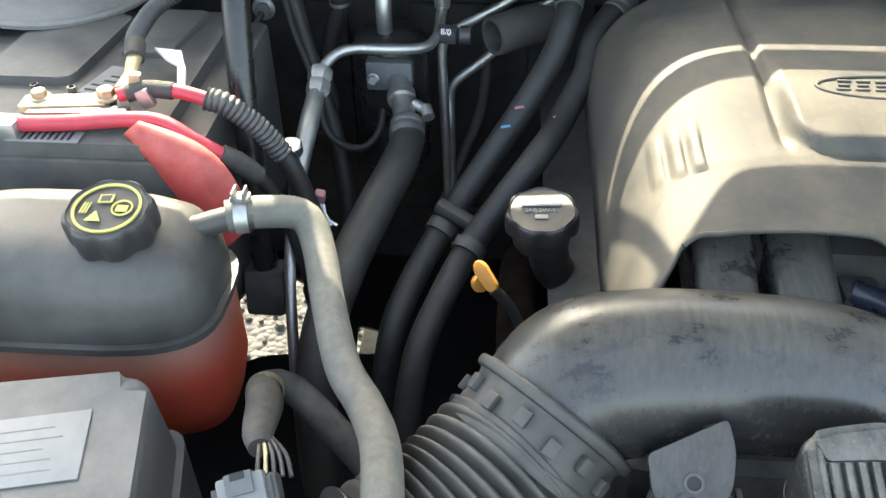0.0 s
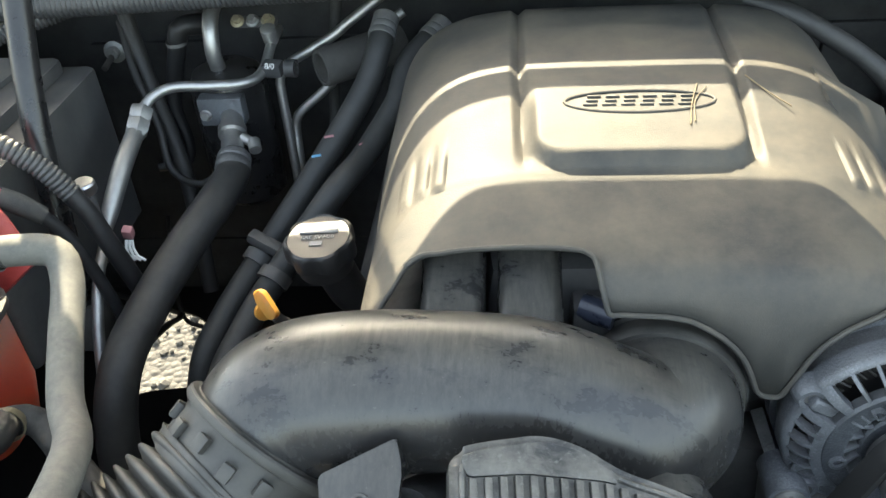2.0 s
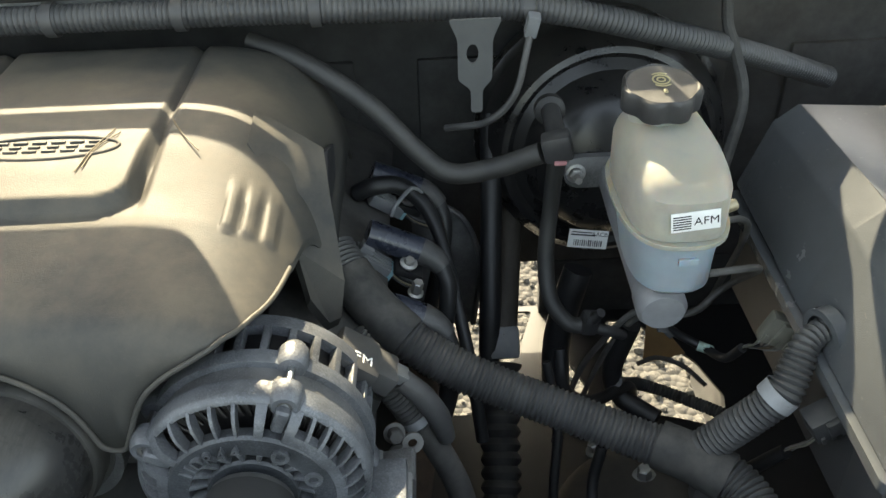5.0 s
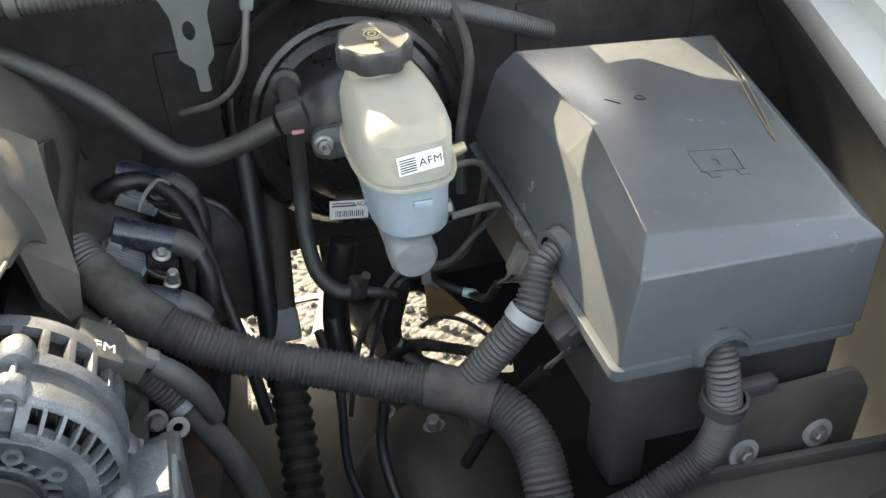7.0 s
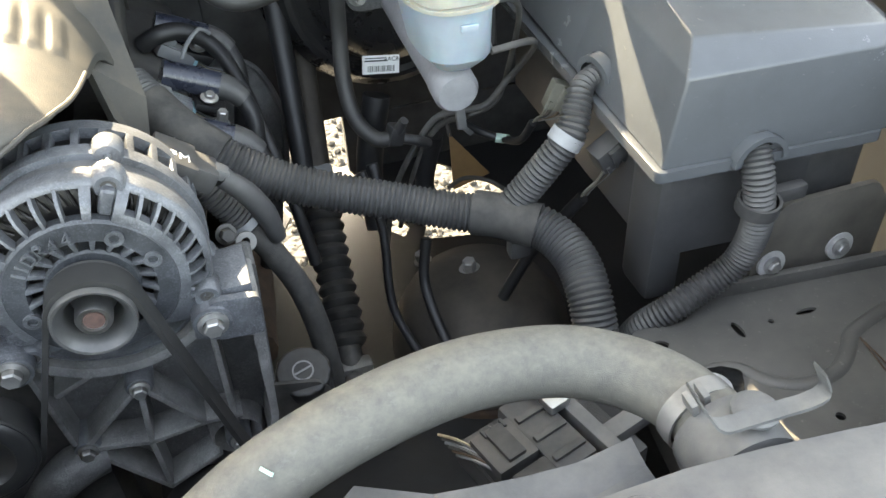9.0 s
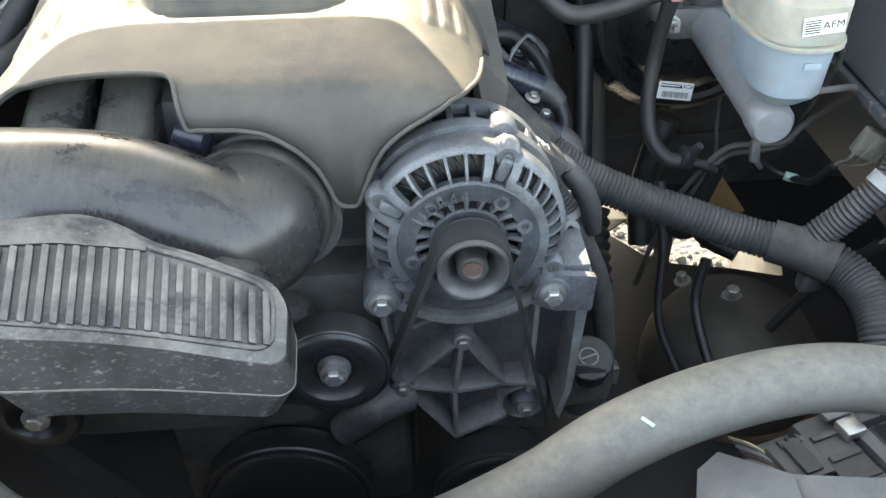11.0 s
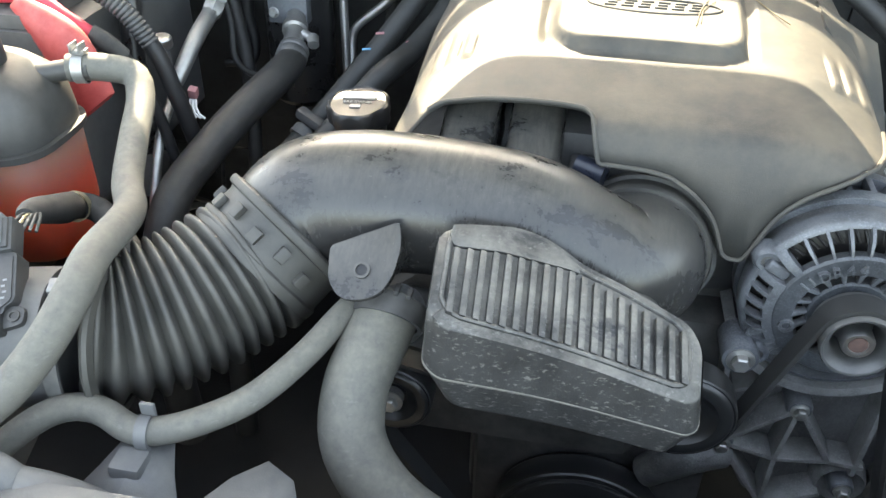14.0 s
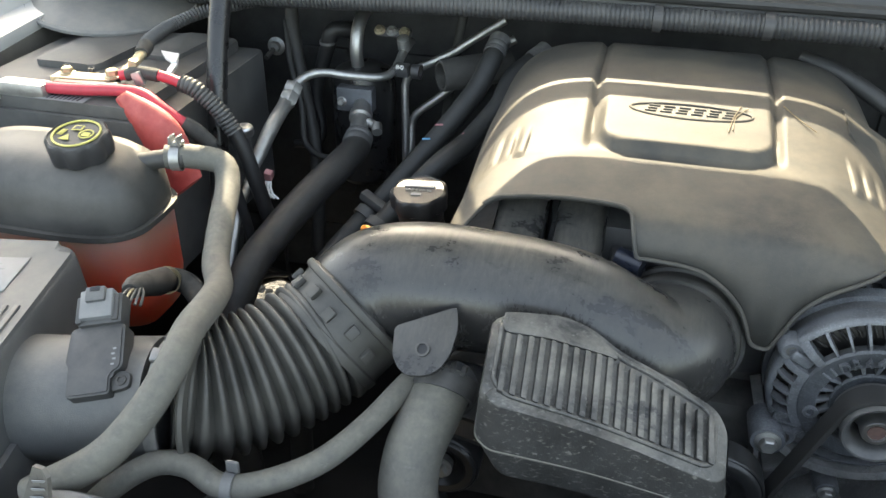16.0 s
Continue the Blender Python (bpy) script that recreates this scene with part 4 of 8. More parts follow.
reson = thing("resonator_box", (0.30, 0.23, 0.98), "dusty black resonator box with a ribbed lid", "resonator")
ru = Vector((0.182, -0.006, -0.053)).normalized()
rv = Vector((0.04, -0.90, -0.42)).normalized()
rw = rv.cross(ru).normalized() * -1
if rw.z < 0:
    rw = -rw
ro = Vector((0.208, 0.283, 1.092))
RB = Matrix(((ru.x, -rv.x, rw.x, ro.x), (ru.y, -rv.y, rw.y, ro.y), (ru.z, -rv.z, rw.z, ro.z), (0, 0, 0, 1)))
OUT = [(0.002, -0.006), (0.020, 0.002), (0.055, 0.014), (0.078, 0.013), (0.100, 0.004), (0.130, 0.001), (0.174, -0.009), (0.182, -0.022), (0.180, -0.055), (0.172, -0.061), (0.085, -0.064), (0.013, -0.073), (0.002, -0.066)]
OUTR = [0.010, 0.012, 0.02, 0.02, 0.02, 0.02, 0.010, 0.010, 0.010, 0.010, 0.05, 0.010, 0.010]


def resized(poly, k):
    """The outline moved outwards by k."""
    cx, cy = 0.092, -0.030
    return [(x + k * (x - cx) / 0.09, y + k * (y - cy) / 0.038) for x, y in poly]


def in_box(bm, mid):
    """Sets a body made over the lid's outline under the sloping lid; its walls are tallest beside the bracket."""
    for v in bm.verts:
        u, w, h = v.co
        k = 1.02 - 0.39 * u / 0.18 if h < -0.012 else 1.0
        drop = h * k if h > -0.0435 else -0.0434 * k + (h + 0.0434) * 1.15
        bulge = 1.0 + 0.05 * math.sin(min(1.0, max(0.0, -h / mid)) * math.pi)
        v.co = ro + ru * (0.092 + (u - 0.092) * bulge) - rv * (-0.030 + (w + 0.030) * bulge) + Vector((0.0, 0.10, 0.995)) * drop
    return bm


flat = Matrix.Identity(4)
part("lid", in_box(prism(rounded(resized(OUT, 0.0015), OUTR, 6), flat, -0.042, -0.0035, 0.0095, 5), 0.066), RESBOX, reson, "", 60)
part("seam", in_box(prism(rounded(resized(OUT, 0.0020), OUTR, 6), flat, -0.0434, -0.0422), 0.066), DUSTHOSE, reson, "moulding seam round the box")
low = prism(rounded(resized(OUT, 0.0014), OUTR, 6), flat, 0.0436, 0.066, 0.012, 5, taper=0.10)
bmesh.ops.scale(low, vec=(1, 1, -1), verts=low.verts[:])
part("base", in_box(low, 0.066), RESBOX, reson, "", 60)
RIBTOP = [(0.010, -0.021), (0.044, -0.0115), (0.067, -0.0085), (0.090, -0.0055), (0.104, -0.0065), (0.170, -0.018)]
RIBEND = [(0.012, -0.067), (0.085, -0.0585), (0.172, -0.054)]
for k in range(19):
    u = 0.0135 + 0.00875 * k
    top, bot = between(RIBTOP, u), between(RIBEND, u)
    part("rib", box((u, (top + bot) / 2, -0.0020), (0.0046, top - bot, 0.0062), 0.0011, m=RB), RESBOX, reson)
crown = rounded([(0.006, -0.009), (0.021, -0.002), (0.055, 0.0100), (0.077, 0.0090), (0.098, 0.0005)] + [(u, between(RIBTOP, u) + 0.001) for u in (0.098, 0.090, 0.067, 0.044, 0.010)], 0.004, 3)
part("lid_crown", prism(crown, RB, -0.006, -0.0002, 0.0015), RESBOX, reson, "smooth upper field of the lid")
rimline = rounded(resized(OUT, -0.0060), [r * 0.8 for r in OUTR], 6)
part("lid_rim", tube([RB @ Vector((u, v, -0.0030)) for u, v in rimline + rimline[:1]], 0.0022, 10, step=0.004), RESBOX, reson)
part("neck", tube([(0.300, 0.250, 0.985), (0.305, 0.290, 0.985), (0.310, 0.330, 0.99)], 0.020, 20), RESBOX, reson)

# air box with ribbed lid and label
abox = thing("air_filter_box", (-0.32, 0.22, 0.90), "grey plastic air filter box with a ribbed lid", "air box")
FA = Matrix.Translation((-0.187, 0.335, 0)) @ pose(0, 0, 0, 0, 0, 13) @ Matrix.Translation((0.187, -0.335, 0))
part("lid", prism(rounded([(-0.46, 0.09), (-0.185, 0.09), (-0.185, 0.335), (-0.46, 0.345)], 0.02, 6), FA, 0.985, 1.055, 0.014, 5, taper=0.03), AIRBOX, abox)
part("base", prism(rounded([(-0.455, 0.09), (-0.18, 0.09), (-0.18, 0.34), (-0.455, 0.35)], 0.02, 6), FA, 0.80, 0.984, 0.0), AIRBOX, abox)
for k in range(9):
    part("rib", box((-0.199 - 0.0095 * k, 0.162, 1.0545), (0.005, 0.135, 0.005), 0.0015, m=FA), AIRBOX, abox)
part("label", box((-0.252, 0.275, 1.0560), (0.064, 0.052, 0.0008), 0.0002, m=FA), GREYLABEL, abox, "grey printed sticker")
for k in range(5):
    part("print", box((-0.256 + 0.002 * (k % 2), 0.258 + 0.008 * k, 1.0565), (0.040 - 0.008 * (k % 3), 0.0008, 0.0004), 0, m=FA), CONN, abox)

maf = thing("air_flow_sensor", (-0.10, 0.22, 0.94), "grey air flow sensor tube with a plugged-in sensor", "sensor")
part("tube", tube([(-0.215, 0.195, 0.985), (-0.15, 0.203, 0.987), (-0.05, 0.222, 0.992)], [0.052, 0.051, 0.050], 36), AIRBOX, maf)
ma = (0.98, 0.17, 0.0)
part("clamp", lathe([(0.050, 0), (0.0530, 0), (0.0535, 0.005), (0.0530, 0.010), (0.050, 0.010)], (-0.046, 0.221, 0.991), ma, 40), CLAMPGREY, maf, "steel band clamp")
sm = frame_at((-0.083, 0.199, 1.040), (0.05, -0.52, 0.85), (0, 0, 1)) @ pose(0, 0, 0, 0, 0, 14)
BODYLINE = [(-0.021, 0.027), (0.021, 0.027), (0.021, -0.008), (0.012, -0.014), (0.012, -0.029), (-0.021, -0.029), (-0.021, -0.004), (-0.0235, 0.000)]
part("sensor_body", prism(rounded(BODYLINE, 0.003, 4), sm, -0.010, 0.007, 0.0015), BLACK, maf, "black sensor body")
part("sensor_cover", prism(rounded([(x * 0.90, y * 0.92 - 0.0005) for x, y in BODYLINE], 0.002, 4), sm, 0.007, 0.0082, 0.0005), INKGREY, maf, "smooth dark sensor cover")
part("screw_ear", prism(rounded([(0.010, -0.026), (0.025, -0.024), (0.026, -0.012), (0.014, -0.010)], 0.004, 4), sm, -0.008, 0.003, 0.001), BLACK, maf)
part("screw", lathe([(0.0042, 0), (0.0042, 0.0015), (0.0022, 0.0020), (0.0020, 0.0008), (0, 0.0008)], sm @ Vector((0.019, -0.018, 0.003)), (0.05, -0.52, 0.85), 16), DARK, maf)
part("screw", lathe([(0.0036, 0), (0.0036, 0.0012), (0.0018, 0.0016), (0.0016, 0.0006), (0, 0.0006)], sm @ Vector((-0.014, 0.0305, 0.003)), (0.05, -0.52, 0.85), 16), DARK, maf)
for k in range(4):
    part("code_print", box((0.0135 + 0.001 * (k % 2), -0.006 + 0.0042 * k, 0.0084), (0.0026, 0.0014, 0.0003), 0, m=sm), GREYLABEL, maf)
plug = part("plug", box((0.002, 0.040, 0.002), (0.034, 0.026, 0.018), 0.003, m=sm), BLACK, maf, "electric plug with a grey lock")
part("plug_shell", box((0.000, 0.043, 0.010), (0.026, 0.024, 0.012), 0.002, m=sm), CONN, plug, "grey plug shell")
part("plug_lock", box((0.000, 0.050, 0.0165), (0.015, 0.012, 0.005), 0.001, m=sm), AIRBOX, plug)
# black slab drawn for the shade inside a recess
part("recess_slab", box((0.000, 0.054, 0.0192), (0.008, 0.004, 0.0008), 0.0002, m=sm), INK, plug)
for k in range(2):
    part("rib", box((-0.014 + 0.028 * k, 0.040, 0.008), (0.005, 0.022, 0.010), 0.001, m=sm), BLACK, plug)
part("clamp_screw", box((-0.040, 0.212, 1.045), (0.011, 0.012, 0.007), 0.002, (20, 0, 10)), CLAMPGREY, maf, "clamp screw housing")
part("clip_tab", box((-0.040, 0.236, 1.045), (0.012, 0.012, 0.006), 0.001, (-15, 0, 10)), BLACK, maf)
part("end_flange", lathe([(0.050, 0), (0.0575, 0.001), (0.0585, 0.003), (0.0575, 0.006), (0.050, 0.007)], (-0.020, 0.226, 0.992), ma, 44), BELLOW, maf, "rubber end lip of the bellows")

# wiring to the sensor plug
wires = thing("sensor_wiring", (-0.10, 0.33, 0.98), "taped wiring branch running to the sensor plug", "wiring")
part("sleeve", tube([(-0.102, 0.275, 1.052), (-0.108, 0.292, 1.046), (-0.118, 0.335, 1.020), (-0.128, 0.365, 1.003), (-0.110, 0.372, 0.995), (-0.07, 0.34, 0.985), (-0.03, 0.31, 0.96)], [0.007, 0.010, 0.013, 0.012, 0.011, 0.011, 0.011], 14), TAPE, wires)
for k in range(5):
    part("wire", tube([(-0.097 + 0.005 * k, 0.252, 1.058), (-0.100 + 0.004 * k, 0.268, 1.058), (-0.107 + 0.001 * k, 0.292, 1.046)], 0.0013, 6), (BLACK, BRASS, BLACK, BLACK, TAPE)[k], wires)
part("band", lathe([(0.0125, -0.003), (0.0135, -0.003), (0.0135, 0.003), (0.0125, 0.003)], (-0.126, 0.362, 1.004), (-0.2, 1, -0.3), 18), BRASS, wires)


# ---- alternator, its bracket, pulleys and belt ----
ALT = Vector((0.513, 0.372, 0.980))
BACK = Vector((0.0, 1.0, 0.0))


def polar(c, r, a, y):
    return Vector((c.x + r * math.cos(radians(a)), y, c.z + r * math.sin(radians(a))))


def sector(profile, c, a0, a1, seg=6, lean=0.0):
    """A closed solid turned round the shaft from a0 to a1 degrees; profile: (radius, depth) round its section."""
    bm = bmesh.new()
    r0 = min(r for r, _ in profile)
    r1 = max(r for r, _ in profile)
    rings = []
    for k in range(seg + 1):
        a = a0 + (a1 - a0) * k / seg
        rings.append([bm.verts.new(polar(c, r, a + lean * (r - r0) / max(1e-6, r1 - r0), c.y + d)) for r, d in profile])
    n = len(profile)
    for p, q in zip(rings, rings[1:]):
        for i in range(n):
            bm.faces.new((p[i], p[(i + 1) % n], q[(i + 1) % n], q[i]))
    bm.faces.new(rings[0][::-1])
    bm.faces.new(rings[-1])
    return bm


def alternator():
    t = thing("alternator", (0.513, 0.43, 0.905), "cast aluminium alternator with open cooling slots", "alternator")
    c = ALT
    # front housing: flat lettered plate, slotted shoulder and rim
    front = part("front_housing", lathe([(0.0408, 0.004), (0.0420, 0.0), (0.0560, 0.0), (0.0580, 0.002), (0.0580, 0.009), (0.0402, 0.009), (0.0408, 0.004)], c, BACK, 96), ALUFACE, t, "lettered front plate, darkened for its shade")
    part("front_rim", lathe([(0.0752, 0.0125), (0.0775, 0.0130), (0.0797, 0.0148), (0.0806, 0.0180), (0.0806, 0.0300), (0.0745, 0.0300), (0.0745, 0.0190), (0.0752, 0.0125)], c, BACK, 96), ALU, t)
    slots = [(134, 4.4), (121.5, 4.3), (109.5, 4.2), (97.5, 4.2), (85.5, 4.2), (69, 5.0), (53, 3.4), (43, 3.2), (33.5, 3.0), (24.5, 3.0), (15.5, 3.0), (6.5, 3.0), (-2.5, 3.0), (-11.5, 3.0), (-20.5, 3.0),
             (151, 4.6), (166, 3.5), (177, 3.4), (187.5, 3.3), (197.5, 3.3), (207.5, 3.3)]
    slots.sort()
    edges = [-27.0] + [e for a, h in slots for e in (a - 1.2 * h, a + 1.2 * h)] + [214.0]
    outer = [(0.0555, 0.0012), (0.0610, 0.0008), (0.0680, 0.0030), (0.0730, 0.0068), (0.0770, 0.0128)]
    inner = [(0.0755, 0.0200), (0.0715, 0.0165), (0.0640, 0.0110), (0.0555, 0.0085)]
    for a0, a1 in zip(edges[::2], edges[1::2]):
        mid = (a0 + a1) / 2
        lean = 0 if 78 < mid < 145 else (3.0 if mid < 60 else (-3.0 if mid > 160 else 0))
        part("spoke", sector(outer + inner, c, a0, a1, max(3, int((a1 - a0) / 2)), lean), ALU, front)
    for a0, a1 in ((-27, 61), (159, 214)):
        part("shoulder", sector([(0.0555, 0.0008), (0.0605, 0.0008), (0.0640, 0.0022), (0.0640, 0.0105), (0.0555, 0.0085)], c, a0, a1, 24), ALU, front)
    for k in range(20):
        a = 18 * k + 3
        if 235 < a < 305:
            continue
        p, q = polar(c, 0.0255, a, c.y + 0.010), polar(c, 0.0425, a, c.y + 0.0030)
        way = (q - p).normalized()
        tang = Vector((-math.sin(radians(a)), 0, math.cos(radians(a))))
        nrm = way.cross(tang)
        m = Matrix.Translation((p + q) / 2) @ Matrix(((way.x, tang.x, nrm.x), (way.y, tang.y, nrm.y), (way.z, tang.z, nrm.z))).to_4x4()
        b = box((0, 0, 0), ((q - p).length + 0.002, 0.0028, 0.007), 0.0008)
        for v in b.verts:
            if v.co.x > 0:
                v.co.y *= 1.5
            else:
                v.co.y *= 0.6
        bmesh.ops.transform(b, matrix=m, verts=b.verts[:])
        part("inner_fin", b, ALU, front)
    # dark disc added for the shading round the pulley
    part("dark_disc", lathe([(0, 0.003), (0.0300, 0.003), (0.0316, 0.005), (0.0316, 0.018), (0, 0.018)], c, BACK, 48), ALUFACE, t)
    # core and windings coloured near black for the shade inside the housing
    part("rotor", lathe([(0, 0.022), (0.026, 0.022), (0.050, 0.022), (0.066, 0.0225), (0.0735, 0.027), (0.0735, 0.036), (0, 0.036)], c, BACK, 48), SLOTSHADE, t, "near-black core behind the slots, shade in its colour")
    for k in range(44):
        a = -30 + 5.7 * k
        part("winding", tube([polar(c, 0.058, a, c.y + 0.020), polar(c, 0.066, a + 2.5, c.y + 0.022), polar(c, 0.0700, a + 5, c.y + 0.029)], 0.0013, 6, step=0.006), SLOTSHADE, t)
    part("stator", lathe([(0.060, 0.0300), (0.0755, 0.0300), (0.0755, 0.0470), (0.060, 0.0470)], c, BACK, 96), ALUDARK, t, "grey laminated stator ring")
    part("rear_rim", lathe([(0.066, 0.0470), (0.0806, 0.0470), (0.0812, 0.0490), (0.0812, 0.0590), (0.0795, 0.0610), (0.066, 0.0610), (0.066, 0.0470)], c, BACK, 96), ALU, t)
    part("rear_housing", lathe([(0.062, 0.060), (0.0690, 0.060), (0.0690, 0.090), (0.060, 0.104), (0.050, 0.112), (0, 0.112)], c, BACK, 64), SLOTSHADE, t, "near-black core behind the rear fins, shade in its colour")
    part("rear_ring", lathe([(0.066, 0.088), (0.0775, 0.088), (0.0775, 0.100), (0.066, 0.108), (0.040, 0.113), (0.040, 0.108), (0.066, 0.088)], c, BACK, 72), ALU, t)
    for k in range(26):
        a = 13.8 * k
        m = Matrix.Translation(polar(c, 0.0735, a, c.y + 0.0745)) @ pose(0, 0, 0, 0, -a, 0)
        part("rear_fin", box((0, 0, 0), (0.008, 0.030, 0.0055), 0.001, m=m), ALU, t)
    # lugs with their long bolts
    for a in (67, 152, 335, 222):
        deep = 0.0115 if a in (67, 152) else 0.004
        p = polar(c, 0.0795, a, c.y)
        m = Matrix.Translation((p.x, c.y + 0.016, p.z)) @ pose(0, 0, 0, 0, -a, 0)
        q = polar(c, 0.0770, a, c.y + deep - 0.004)
        part("lug", lathe([(0.0048, 0.0065), (0.0052, 0.0040), (0.0085, 0.0036), (0.0102, 0.0060), (0.0112, 0.0110), (0.0114, 0.0200), (0, 0.0200)], q, BACK, 28), ALU, t)
        part("lug_web", box((-0.012, -0.002, 0), (0.020, 0.016, 0.010), 0.004, m=m, segs=3), ALU, t)
        part("rear_lug", lathe([(0, 0.0462), (0.0090, 0.0462), (0.0108, 0.0490), (0.0112, 0.0620), (0.0080, 0.0680), (0, 0.0690)], polar(c, 0.0785, a, c.y), BACK, 28), ALU, t)
        part("bolt", tube([(p.x, c.y + 0.024, p.z), (p.x, c.y + 0.060, p.z)], 0.0026, 10), STEEL, t)
        part("bolt_head", lathe([(0, 0.0075), (0.0050, 0.0075), (0.0050, 0.0052), (0.0026, 0.0052), (0.0024, 0.0070), (0, 0.0070)], q, BACK, 16), DARK, t)
    for a in (58, 20, 197):
        p = polar(c, 0.0462, a, c.y - 0.0002)
        part("boss", lathe([(0.0062, 0.002), (0.0062, -0.0018), (0.0036, -0.0018), (0.0034, 0.001), (0, 0.001)], p, BACK, 18), ALU, t)
    for k, ch in enumerate("DR44"):
        a = 127 - 11 * k
        p = polar(c, 0.0475, a, c.y - 0.0002)
        writing(ch, 0.0120, Matrix.Translation(p) @ pose(0, 0, 0, 90, 0, 0) @ pose(0, 0, 0, 0, 0, a - 90), ALU, t, "lettering", 0.0036)
    for a, h in ((139, 0.009), (147, 0.009)):
        m = Matrix.Translation(polar(c, 0.0475, a, c.y - 0.0006)) @ pose(0, 0, 0, 0, -a, 0)
        part("cast_mark", box((0, 0, 0), (h, 0.0020, 0.0016), 0.0004, m=m), ALU, t)
    # mounting ears
    for ex in (0.442, 0.582):
        part("ear", lathe([(0, 0.0), (0.0145, 0.0), (0.0155, 0.003), (0.0155, 0.034), (0, 0.034)], (ex, c.y - 0.004, 0.928), BACK, 28), ALU, t)
        part("ear_web", box(((ex + c.x) / 2 * 0.5 + ex * 0.5, c.y + 0.020, 0.938), (0.034, 0.022, 0.026), 0.005), ALU, t)
        part("ear_bolt", hexbolt((ex, c.y - 0.004, 0.928), -BACK, 0.0078, 0.008, 0.0115), ZINC, t, "flanged hexagon bolt")
    pf = Matrix(((1, 0, 0, 0), (0, 0, 1, c.y - 0.006), (0, 1, 0, 0), (0, 0, 0, 1)))
    part("ear_plate", prism(rounded([(0.566, 0.916), (0.572, 0.938), (0.588, 0.946), (0.619, 0.942), (0.6175, 0.905), (0.585, 0.908)], 0.004, 4), pf, 0.0040, 0.0110, 0.001), ALU, t)
    # pulley and nut
    part("pulley", lathe([(0.0, 0.002), (0.0185, 0.002), (0.0187, -0.018), (0.0196, -0.0245), (0.0232, -0.0290), (0.0250, -0.0315), (0.0268, -0.032), (0.0276, -0.030), (0.0278, -0.027), (0.0268, -0.0265), (0.0268, -0.004), (0.0290, -0.0035), (0.0290, 0.0), (0.0268, 0.002)], c + Vector((0, -0.003, 0)), BACK, 64), STEELGREY, t, "grey dished pulley")
    part("nut", lathe([(0.0150, 0.0), (0.0150, -0.008), (0.0122, -0.012), (0.0122, -0.0295), (0.0110, -0.0320), (0.0084, -0.0320), (0.0078, -0.0302), (0.0, -0.0302)], c, BACK, 28), STEEL, t, "bright pulley nut")
    part("shaft_end", lathe([(0.0072, -0.0300), (0.0068, -0.0312), (0, -0.0316)], c, BACK, 20), REDRUST, t, "rusty shaft end")
    return t


alternator()


def alternator_bracket():
    t = thing("alternator_bracket", (0.53, 0.43, 0.70), "dirty cast aluminium bracket with triangular ribs", "bracket")
    y = 0.400
    f = Matrix(((1, 0, 0, 0), (0, 0, 1, y), (0, 1, 0, 0), (0, 0, 0, 1)))
    # back plate takes the darker alloy for the pockets' shade, ribs the paler
    part("back_plate", prism(rounded([(0.435, 0.905), (0.447, 0.80), (0.495, 0.715), (0.60, 0.70), (0.612, 0.76), (0.622, 0.935), (0.59, 0.93), (0.55, 0.885), (0.48, 0.885)], 0.008, 3), f, 0.020, 0.05), ALUDARK, t)
    part("saddle", sector([(0.0835, -0.018), (0.0920, -0.018), (0.0935, 0.045), (0.0835, 0.045)], Vector((ALT.x, y, ALT.z)), 207, 333, 40), BRACKETALU, t, "curved saddle under the alternator")
    ribs = [((0.511, 0.858), (0.453, 0.803)), ((0.511, 0.858), (0.504, 0.791)), ((0.511, 0.858), (0.550, 0.797)), ((0.453, 0.803), (0.504, 0.791)), ((0.504, 0.791), (0.550, 0.797)), ((0.550, 0.797), (0.580, 0.795)),
            ((0.504, 0.791), (0.505, 0.727)), ((0.453, 0.803), (0.505, 0.727)), ((0.577, 0.905), (0.574, 0.785)), ((0.505, 0.727), (0.553, 0.752)), ((0.448, 0.812), (0.440, 0.905)), ((0.500, 0.892), (0.453, 0.870))]
    for (x0, z0), (x1, z1) in ribs:
        d = Vector((x1 - x0, 0, z1 - z0))
        b = box((0, 0, 0), (d.length + 0.003, 0.030, 0.0050), 0.0014)
        for v in b.verts:
            if v.co.y > 0:
                v.co.z *= 1.4
        bmesh.ops.transform(b, matrix=Matrix.Translation(((x0 + x1) / 2, y + 0.008, (z0 + z1) / 2)) @ pose(0, 0, 0, 0, -math.degrees(math.atan2(d.z, d.x)), 0), verts=b.verts[:])
        part("rib", b, BRACKETALU, t)
    part("side_wall", prism(rounded([(0.608, 0.938), (0.6190, 0.936), (0.6110, 0.80), (0.602, 0.76), (0.598, 0.77), (0.605, 0.80)], 0.002, 3), f, -0.0215, 0.024, 0.001), BRACKETALU, t)
    part("foot_plate", prism(rounded([(0.600, 0.735), (0.660, 0.745), (0.662, 0.775), (0.650, 0.788), (0.604, 0.800)], 0.005, 3), f, 0.014, 0.018, 0.001), DARK, t, "dark steel pump bracket plate")
    part("bolt_ring", lathe([(0.0130, 0.016), (0.0185, 0.004), (0.0210, 0.000), (0.0235, 0.004), (0.0260, 0.024)], (0.572, y, 0.762), BACK, 36), BRACKETALU, t)
    part("top_block", box((0.601, 0.404, 0.938), (0.029, 0.046, 0.022), 0.002, (4, 0, 0)), ALU, t, "cast boss with a sunlit top")
    for k in range(2):
        part("cast_mark", box((0.598 + 0.010 * k, 0.3815, 0.935), (0.006, 0.0012, 0.008), 0.0004), DARK, t)
    for bx, bz in ((0.511, 0.856), (0.572, 0.762), (0.455, 0.801)):
        part("boss", lathe([(0, 0), (0.010, 0), (0.0115, 0.003), (0.0115, 0.03), (0, 0.03)], (bx, y - 0.006, bz), BACK, 20), ALU, t)
